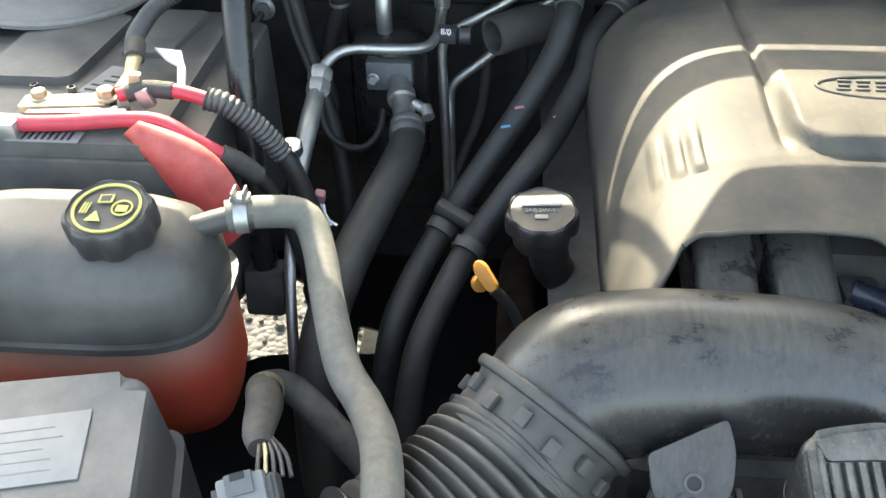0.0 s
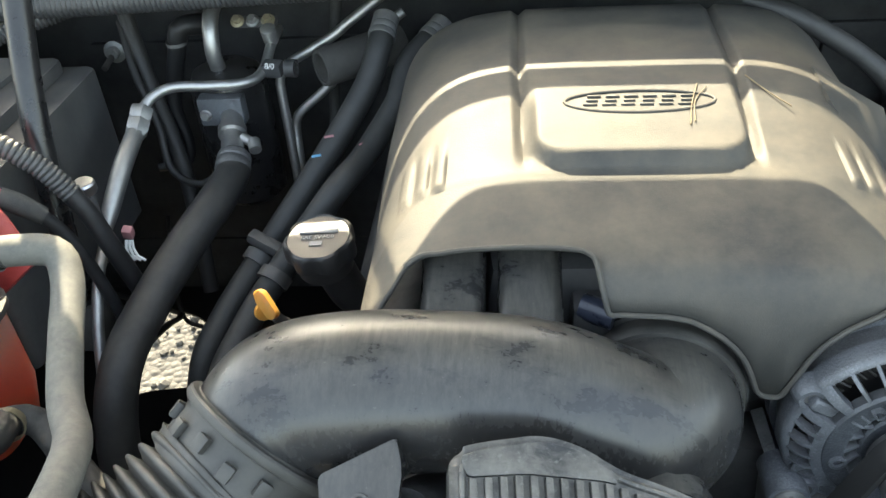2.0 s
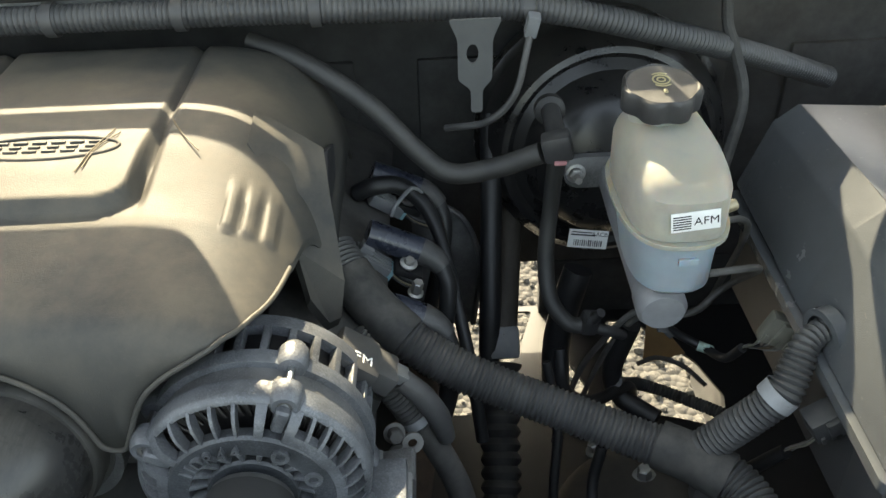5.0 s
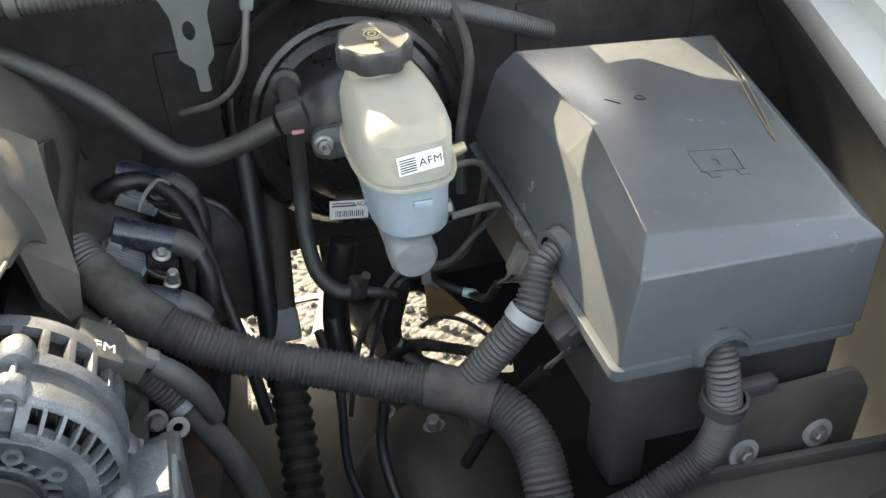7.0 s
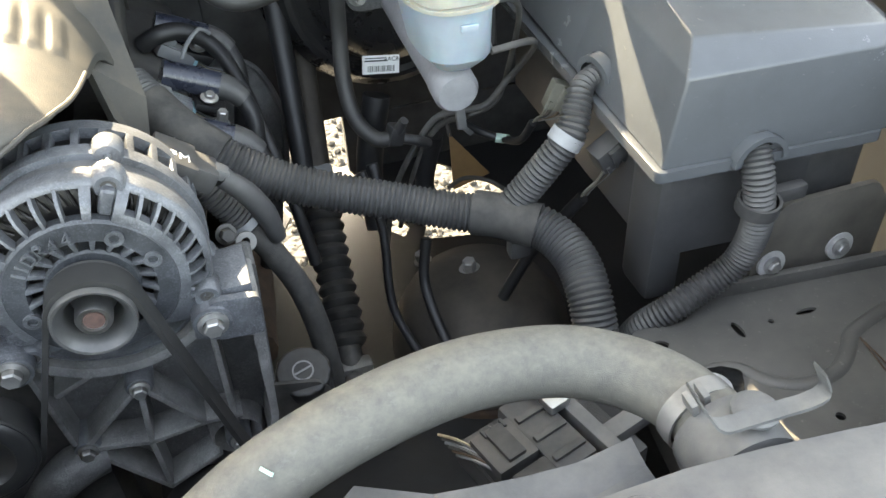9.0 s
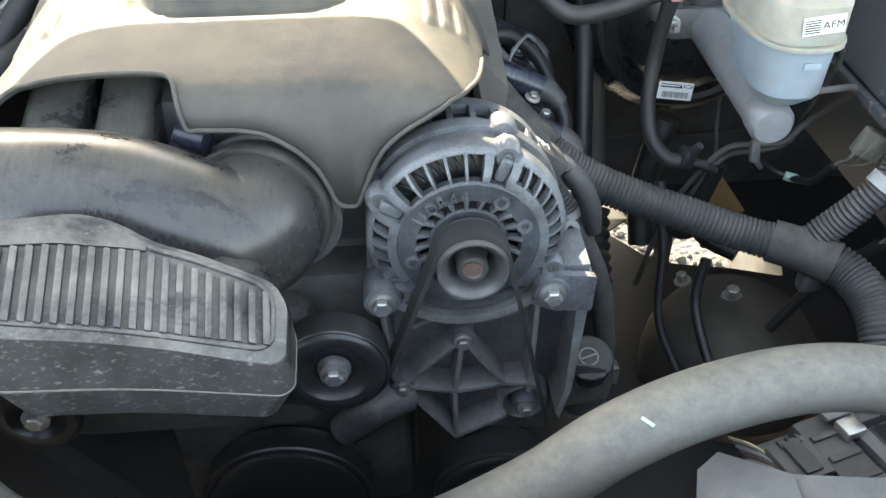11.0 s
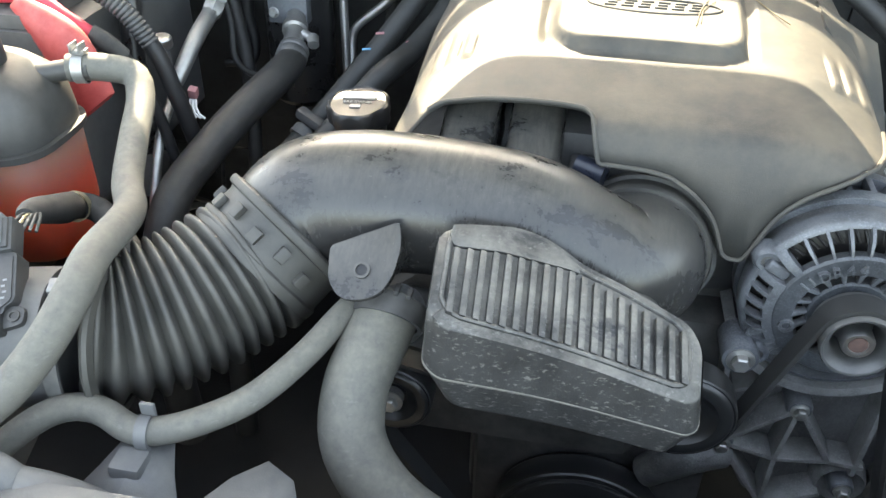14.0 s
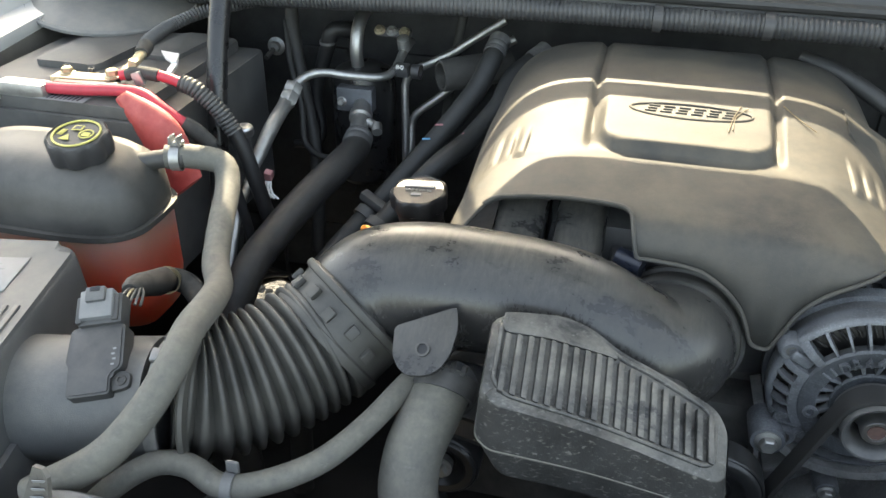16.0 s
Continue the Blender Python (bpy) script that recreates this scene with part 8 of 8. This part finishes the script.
for name_of, label, turn, at, size, mat, root in (
        ("wire_connector", "beige multi-wire connector hanging beside the fuse box", (0, 22, -10), (0.954, 0.570, 0.932), (0.030, 0.014, 0.030), BEIGE, (0.934, 0.586, 0.898)),
        ("wire_connector", "dark grey multi-wire connector below the fuse box", (0, -28, 8), (0.953, 0.462, 0.932), (0.034, 0.022, 0.024), INKGREY, (0.944, 0.487, 0.866))):
    w = thing(name_of, at, label, "connector")
    m = Matrix.Translation(at) @ pose(0, 0, 0, *turn)
    part("shell", box((0, 0, 0), size, 0.002, m=m), mat, w)
    part("latch", box((0, -size[1] / 2 - 0.002, size[2] * 0.15), (size[0] * 0.35, 0.005, size[2] * 0.6), 0.001, m=m), mat, w)
    for k in range(4):
        part("ridge", box((size[0] * (-0.36 + 0.24 * k), -size[1] / 2 - 0.0008, -size[2] * 0.32), (0.0035, 0.0025, size[2] * 0.3), 0.0006, m=m), mat, w)
    for k in range(7):
        a = m @ Vector((size[0] * (-0.42 + 0.14 * k), 0.003 * (k % 2) - 0.003, -size[2] / 2))
        r = Vector(root) + Vector((0.0010 * (k - 3), 0.001 * (k % 2), 0.0008 * (k % 3)))
        part("wire", tube([a, a.lerp(r, 0.35) + Vector((0, -0.002, -0.002)), a.lerp(r, 0.8), r], 0.0010, 6), (BEIGE, ZINC, BLACK, CONN, WIREBROWN, BLACK, CONN)[k], w)
# ignition coils, their plugs and wiring beside the cover
for y, dz in ((0.70, 0.0), (0.815, 0.004), (0.60, -0.006)):
    c = thing("ignition_coil", (0.60, y, 0.90 + dz), "dark blue-black ignition coil with a boot", "coil", "ignition coils")
    part("body", tube([(0.576, y, 0.972 + dz), (0.602, y, 0.960 + dz), (0.628, y, 0.947 + dz)], 0.0145, 20), NAVY, c, "glossy dark coil body")
    part("end_cap", tube([(0.628, y, 0.947 + dz), (0.640, y - 0.002, 0.941 + dz), (0.650, y - 0.006, 0.930 + dz)], [0.0150, 0.0130, 0.0110], 16), BLACK, c)
    part("boot", tube([(0.648, y - 0.005, 0.933 + dz), (0.655, y - 0.015, 0.91 + dz), (0.650, y - 0.025, 0.87 + dz), (0.635, y - 0.02, 0.80)], 0.0095, 14), NEARBLACK, c)
    part("foot", box((0.615, y - 0.010, 0.936 + dz), (0.030, 0.034, 0.008), 0.002, (0, 25, 0)), NEARBLACK, c)
    part("bolt", hexbolt((0.616, y - 0.018, 0.945 + dz), (0.3, -0.3, 1), 0.0055, 0.006, 0.009), ZINC, c)
for (x, y, z), turn in (((0.578, 0.688, 0.946), 0), ((0.590, 0.795, 0.948), 12)):
    w = thing("coil_connector", (x, y, z), "pale grey ribbed coil connector with a turquoise lock", "connector")
    m = Matrix.Translation((x, y, z)) @ pose(0, 0, 0, 0, 38, turn)
    part("shell", box((0, 0, 0), (0.042, 0.022, 0.014), 0.002, m=m), CONN, w)
    for k in range(4):
        part("ridge", box((0.004, -0.008 + 0.0054 * k, 0.0075), (0.032, 0.0022, 0.003), 0.0006, m=m), CONN, w)
    part("latch", box((-0.012, 0, 0.011), (0.014, 0.014, 0.008), 0.0015, m=m), CONN, w)
    part("lock", box((0.022, 0.0, 0.0), (0.006, 0.020, 0.013), 0.0012, m=m), TURQ, w, "turquoise lock")
    for k in range(4):
        a = m @ Vector((0.024, -0.006 + 0.004 * k, 0))
        part("wire", tube([a, a + Vector((0.012, -0.004, -0.010)), a + Vector((0.030, -0.002, -0.020))], 0.0011, 6), (BLACK, BRASS, BLACK, CONN)[k], w)
w = thing("coil_wiring", (0.60, 0.78, 0.94), "black taped wiring over the ignition coils", "wiring")
part("branch", tube([(0.560, 0.79, 0.965), (0.580, 0.785, 0.976), (0.608, 0.79, 0.972), (0.634, 0.775, 0.955), (0.652, 0.74, 0.925), (0.664, 0.69, 0.885), (0.676, 0.64, 0.83), (0.685, 0.61, 0.76)], [0.010, 0.010, 0.010, 0.009, 0.007, 0.007, 0.007, 0.007], 12), NEARBLACK, w)
part("clip", tube([(0.598, 0.745, 0.962), (0.606, 0.752, 0.974), (0.622, 0.768, 0.982), (0.632, 0.775, 0.972)], 0.0022, 8), CONN, w, "pale wire clip")
part("stud", hexbolt((0.622, 0.652, 0.930), (0.25, -0.2, 1), 0.0055, 0.016, 0.008), ZINC, w)
hs = thing("heat_shield", (0.68, 0.80, 0.80), "dull grey steel heat shield beside the engine", "heat shield")
part("sheet", prism(rounded([(0.615, 0.70), (0.690, 0.70), (0.700, 0.80), (0.680, 0.87), (0.640, 0.90), (0.615, 0.88)], 0.012, 4), Matrix(((1, 0, 0, 0), (0, 0, 1, 0.875), (0, 1, 0, 0), (0, 0, 0, 1))), 0.0, 0.004, 0.001), ALUDARK, hs)
part("edge", tube([(0.690, 0.874, 0.70), (0.700, 0.874, 0.80), (0.680, 0.874, 0.87), (0.640, 0.874, 0.90)], 0.004, 8), ALUDARK, hs)
lw = thing("frame_loom", (0.93, 0.77, 0.66), "thin corrugated loom along the frame rail", "loom")
part("loom", tube([(0.842, 0.69, 0.76), (0.868, 0.74, 0.705), (0.90, 0.775, 0.668), (0.945, 0.765, 0.655), (1.00, 0.72, 0.66)], 0.0085, 14, pitch=0.0045, depth=0.0016), LOOM, lw)
part("wire", tube([(0.90, 0.80, 0.68), (0.925, 0.80, 0.690), (0.955, 0.785, 0.688), (0.98, 0.76, 0.675)], 0.0032, 8), BLACK, lw)


# ---- front: radiator hose, its clamps, the support's fittings ----
rh = thing("radiator_hose", (0.35, 0.22, 0.88), "thick dusty grey upper radiator hose", "hose")
part("hose", tube([(0.170, 0.292, 1.004), (0.165, 0.268, 0.992), (0.156, 0.235, 0.968), (0.162, 0.208, 0.935), (0.200, 0.190, 0.898), (0.270, 0.180, 0.872), (0.360, 0.175, 0.866), (0.450, 0.175, 0.882), (0.530, 0.178, 0.925), (0.590, 0.190, 0.960), (0.650, 0.205, 0.972), (0.720, 0.218, 0.972), (0.780, 0.217, 0.965), (0.820, 0.200, 0.960), (0.845, 0.165, 0.962), (0.852, 0.12, 0.965), (0.852, 0.07, 0.965)], [0.0238] * 6 + [0.0228] * 11, 30, step=0.008), DUSTHOSE, rh)
ha = Vector((-0.1, -0.85, -0.5))
part("clamp", lathe([(0.0240, -0.008), (0.0270, -0.008), (0.0270, 0.008), (0.0240, 0.008)], (0.169, 0.284, 1.000), ha, 32), BLACK, rh, "black band clamp")
for k in range(5):
    part("clamp_tooth", box((0.150 + 0.009 * k, 0.279, 1.0275 - 0.0008 * (k - 2) ** 2), (0.004, 0.010, 0.004), 0.0008), BLACK, rh)
part("end_clamp", lathe([(0.0228, -0.006), (0.0245, -0.006), (0.0250, 0.0), (0.0245, 0.006), (0.0228, 0.006)], (0.847, 0.150, 0.9625), (0.10, -1, 0.03), 36), CLAMPGREY, rh, "dull spring clamp")
for k in range(2):
    part("clamp_tab", box((0.832 + 0.010 * k, 0.140 + 0.004 * k, 0.989), (0.004, 0.012, 0.010), 0.001, (0, -15, 0)), CLAMPGREY, rh)
part("inlet_neck", lathe([(0.0215, -0.006), (0.0285, -0.004), (0.0300, 0.004), (0.0300, 0.030), (0.0215, 0.032)], (0.851, 0.132, 0.963), (0.0, -1, 0.02), 36), AIRBOX, rh, "grey radiator inlet neck")
part("paint_mark", box((0.602, 0.180, 0.985), (0.009, 0.0022, 0.0012), 0.0003, (40, 0, -50)), MINT, rh)

hk = thing("radiator_bracket", (0.89, 0.10, 0.99), "bent steel bracket hooked on the radiator top", "bracket")
hp = [(0.817, 0.124, 1.024), (0.824, 0.117, 1.010), (0.831, 0.113, 1.002), (0.848, 0.112, 1.002), (0.868, 0.111, 1.003), (0.881, 0.109, 1.006), (0.888, 0.108, 1.013), (0.884, 0.112, 1.026)]
bm = bmesh.new()
rows = []
for q, _ in spline(hp, 0.004):
    rows.append([bm.verts.new(q + Vector(o)) for o in ((0, -0.005, -0.001), (0, 0.005, -0.001), (0, 0.005, 0.0015), (0, -0.005, 0.0015))])
for a, b in zip(rows, rows[1:]):
    for i in range(4):
        bm.faces.new((a[i], a[(i + 1) % 4], b[(i + 1) % 4], b[i]))
bm.faces.new(rows[0][::-1])
bm.faces.new(rows[-1])
part("strap", bm, AIRBOX, hk)
part("bush", lathe([(0, 0), (0.013, 0), (0.013, 0.002), (0.010, 0.004), (0, 0.005)], (0.856, 0.118, 0.998), (0, 0, 1), 24), AIRBOX, hk)
hk2 = thing("radiator_bracket", (-0.03, 0.12, 0.99), "folded steel bracket at the radiator top", "bracket")
bm = bmesh.new()
Q = [bm.verts.new(p) for p in ((-0.080, 0.089, 1.001), (-0.061, 0.093, 1.001), (-0.0585, 0.0965, 1.026), (-0.063, 0.099, 1.031), (-0.071, 0.100, 1.031))]
R = [bm.verts.new(v.co + Vector((0.001, 0.003, 0.0))) for v in Q]
bm.faces.new(Q)
bm.faces.new(R[::-1])
for i in range(5):
    bm.faces.new((Q[i], R[i], R[(i + 1) % 5], Q[(i + 1) % 5]))
part("plate", bm, APRON, hk2)
part("foot", box((-0.073, 0.086, 0.9985), (0.024, 0.016, 0.004), 0.001, (0, 0, -12)), APRON, hk2)
for k in range(3):
    part("print", box((-0.0675 + 0.001 * k, 0.0925 + 0.0019 * k, 1.010 + 0.006 * k), (0.009, 0.0006, 0.003), 0, (18, 0, 12)), GREYLABEL, hk2)
for k, (px, py) in enumerate(((-0.008, 0.060), (0.765, 0.075), (0.25, 0.05), (1.0, 0.06))):
    b = thing("push_pin", (px, py, 1.01), "round grey push pin in the radiator cover", "fastener", "push pins of the radiator cover")
    part("dish", lathe([(0.016, -0.004), (0.016, 0.003), (0.012, 0.0045), (0.0105, 0.003), (0.0105, 0.006), (0.008, 0.0075), (0, 0.0078)], (px, py, 1.006), (0, 0.1, 1), 28), SHROUD, b)


def sheet(name, rows, mat, parent, label="", thick=0.003):
    """A folded plate through rows of points."""
    bm = bmesh.new()
    vs = [[bm.verts.new(p) for p in r] for r in rows]
    for a, b in zip(vs, vs[1:]):
        for i in range(len(a) - 1):
            bm.faces.new((a[i], a[i + 1], b[i + 1], b[i]))
    ob = part(name, bm, mat, parent, label, 8.0)
    ob.modifiers.new("solid", "SOLIDIFY").thickness = thick
    return ob


b = thing("radiator_mount", (0.70, 0.12, 0.96), "grey moulded radiator mount with a folded gusset", "mount")
sheet("gusset", [[(0.630, 0.160, 0.962), (0.645, 0.169, 0.966), (0.684, 0.149, 0.966)], [(0.618, 0.112, 0.930), (0.640, 0.112, 0.950), (0.684, 0.112, 0.958)]], SHROUD, b)
sheet("trough", [[(0.684, 0.149, 0.966), (0.705, 0.146, 0.966), (0.735, 0.143, 0.965), (0.765, 0.141, 0.966), (0.800, 0.144, 0.969)], [(0.684, 0.130, 0.958), (0.705, 0.126, 0.952), (0.735, 0.124, 0.950), (0.765, 0.124, 0.954), (0.800, 0.126, 0.966)], [(0.684, 0.108, 0.960), (0.705, 0.108, 0.956), (0.735, 0.108, 0.956), (0.765, 0.108, 0.960), (0.800, 0.110, 0.968)]], SHROUD, b, "curved trough beside the inlet")
b = thing("radiator_mount", (0.0, 0.12, 0.96), "grey moulded radiator mount under the bypass hose", "mount")
sheet("clip_stand", [[(0.022, 0.160, 0.972), (0.038, 0.164, 0.974), (0.054, 0.163, 0.972)], [(0.012, 0.140, 0.964), (0.036, 0.142, 0.972), (0.062, 0.142, 0.964)], [(-0.006, 0.108, 0.952), (0.034, 0.108, 0.960), (0.080, 0.108, 0.954)]], SHROUD, b)
sheet("lip", [[(0.076, 0.120, 0.956), (0.098, 0.148, 0.962), (0.118, 0.162, 0.966), (0.138, 0.152, 0.964), (0.152, 0.124, 0.954)], [(0.080, 0.106, 0.946), (0.098, 0.106, 0.948), (0.118, 0.106, 0.950), (0.138, 0.106, 0.948), (0.150, 0.106, 0.944)]], SHROUD, b)
part("pad", blob_rows([(0.972, -0.086, 0.004, 0.080, 0.116), (0.990, -0.082, -0.004, 0.082, 0.114), (1.001, -0.076, -0.012, 0.085, 0.111), (1.005, -0.068, -0.020, 0.089, 0.107)], p=2.6), SHROUD, b, "rounded rubber mount pad")
part("ramp", tube([(-0.012, 0.098, 0.990), (0.010, 0.104, 0.982), (0.030, 0.110, 0.968), (0.050, 0.114, 0.950)], [0.012, 0.010, 0.008, 0.006], 16, flat=0.7), SHROUD, b)

# fan shroud: flange behind the radiator, with the fan below
sh = thing("fan_shroud", (0.42, 0.12, 0.80), "dusty grey fan shroud behind the radiator", "fan shroud")
f = Matrix(((1, 0, 0, 0), (0, 0, 1, 0.105), (0, 1, 0, 0), (0, 0, 0, 1)))
bm = bmesh.new()
N = 72
for y0, y1, r0, r1 in ((0.10, 0.16, 0.26, 0.235), (0.16, 0.185, 0.235, 0.235)):
    A = [bm.verts.new((0.40 + r0 * math.cos(t), y0, 0.68 + r0 * math.sin(t))) for t in np.linspace(0, 2 * math.pi, N, endpoint=False)]
    B = [bm.verts.new((0.40 + r1 * math.cos(t), y1, 0.68 + r1 * math.sin(t))) for t in np.linspace(0, 2 * math.pi, N, endpoint=False)]
    for i in range(N):
        bm.faces.new((A[i], A[(i + 1) % N], B[(i + 1) % N], B[i]))
o = part("ring", bm, SHROUD, sh)
o.modifiers.new("solid", "SOLIDIFY").thickness = 0.004
part("panel", prism(rounded([(-0.12, 0.94), (0.02, 0.975), (0.10, 0.95), (0.70, 0.95), (0.78, 0.975), (0.93, 0.95), (0.93, 0.45), (-0.12, 0.45)], 0.01, 3), f, -0.01, -0.004), SHROUD, sh)


fan = thing("cooling_fan", (0.40, 0.15, 0.68), "black plastic electric cooling fan at rest", "fan")
part("hub", lathe([(0, 0), (0.06, 0), (0.065, 0.006), (0.065, 0.04), (0, 0.04)], (0.40, 0.14, 0.68), BACK, 36), BLACK, fan)
for k in range(7):
    a = 2 * math.pi * k / 7
    m = Matrix.Translation((0.40 + 0.14 * math.cos(a), 0.16, 0.68 + 0.14 * math.sin(a))) @ pose(0, 0, 0, 0, -math.degrees(a), 0) @ pose(0, 0, 0, 25, 0, 0)
    part("blade", box((0, 0, 0), (0.155, 0.004, 0.06), 0.0015, m=m), BLACK, fan)

# control module on the fan shroud
cmn = thing("fan_control_module", (0.80, 0.24, 0.80), "black electronic module with plugged connectors", "module")
MD = Matrix.Translation((0.815, 0.262, 0.815)) @ pose(0, 0, 0, 0, 0, 17)
part("case", box((-0.005, 0, -0.014), (0.120, 0.095, 0.024), 0.004, m=MD), BLACK, cmn)
part("rail", box((0.022, 0.002, 0.010), (0.013, 0.088, 0.018), 0.002, m=MD), SHROUD, cmn, "grey frame rail")
part("rail", box((0.050, -0.026, 0.008), (0.048, 0.016, 0.014), 0.002, m=MD), SHROUD, cmn)
part("rail", box((0.076, -0.002, 0.008), (0.012, 0.060, 0.014), 0.002, m=MD), SHROUD, cmn)
part("rail", box((0.052, 0.030, 0.006), (0.046, 0.010, 0.012), 0.002, m=MD), BLACK, cmn)
# black plate gives the shade of the hole inside the frame
part("floor", box((0.050, 0.002, -0.004), (0.046, 0.046, 0.004), 0.001, m=MD), INK, cmn)
part("header", box((-0.008, 0.004, 0.008), (0.036, 0.078, 0.018), 0.003, m=MD), INKGREY, cmn)
for k in range(3):
    part("header_rib", box((-0.008, -0.022 + 0.022 * k, 0.0180), (0.030, 0.006, 0.004), 0.001, m=MD), BLACK, cmn)
plug = part("plug", box((-0.045, 0.010, 0.010), (0.038, 0.040, 0.020), 0.003, m=MD), INKGREY, cmn, "black multi-way plug")
part("latch", box((-0.044, 0.010, 0.021), (0.016, 0.032, 0.005), 0.001, m=MD), CAPBLACK, plug)
for k in range(3):
    part("latch_rib", box((-0.052 + 0.009 * k, 0.026, 0.0205), (0.003, 0.008, 0.004), 0.0008, m=MD), CAPBLACK, plug)
part("plug", box((-0.040, -0.026, 0.008), (0.034, 0.026, 0.016), 0.003, m=MD), CAPBLACK, cmn, "small black plug")
part("clip", box((0.012, 0.018, 0.022), (0.020, 0.018, 0.010), 0.003, m=MD), STEEL, cmn, "bright spring clip")
part("clip", box((0.010, 0.034, 0.024), (0.024, 0.010, 0.004), 0.001, m=MD), SHROUD, cmn)
for k in range(6):
    a = MD @ Vector((-0.062, 0.000 + 0.005 * k, 0.012))
    part("wire", tube([a, a + Vector((-0.010, 0.010, 0.003)), a + Vector((-0.020, 0.030, -0.010))], 0.0013, 6), (CONN, RUST, BLACK, CONN, BLACK, BRASS)[k], cmn)
part("sleeve", tube([(0.738, 0.318, 0.815), (0.715, 0.345, 0.785), (0.700, 0.37, 0.73)], 0.008, 10), TAPE, cmn)
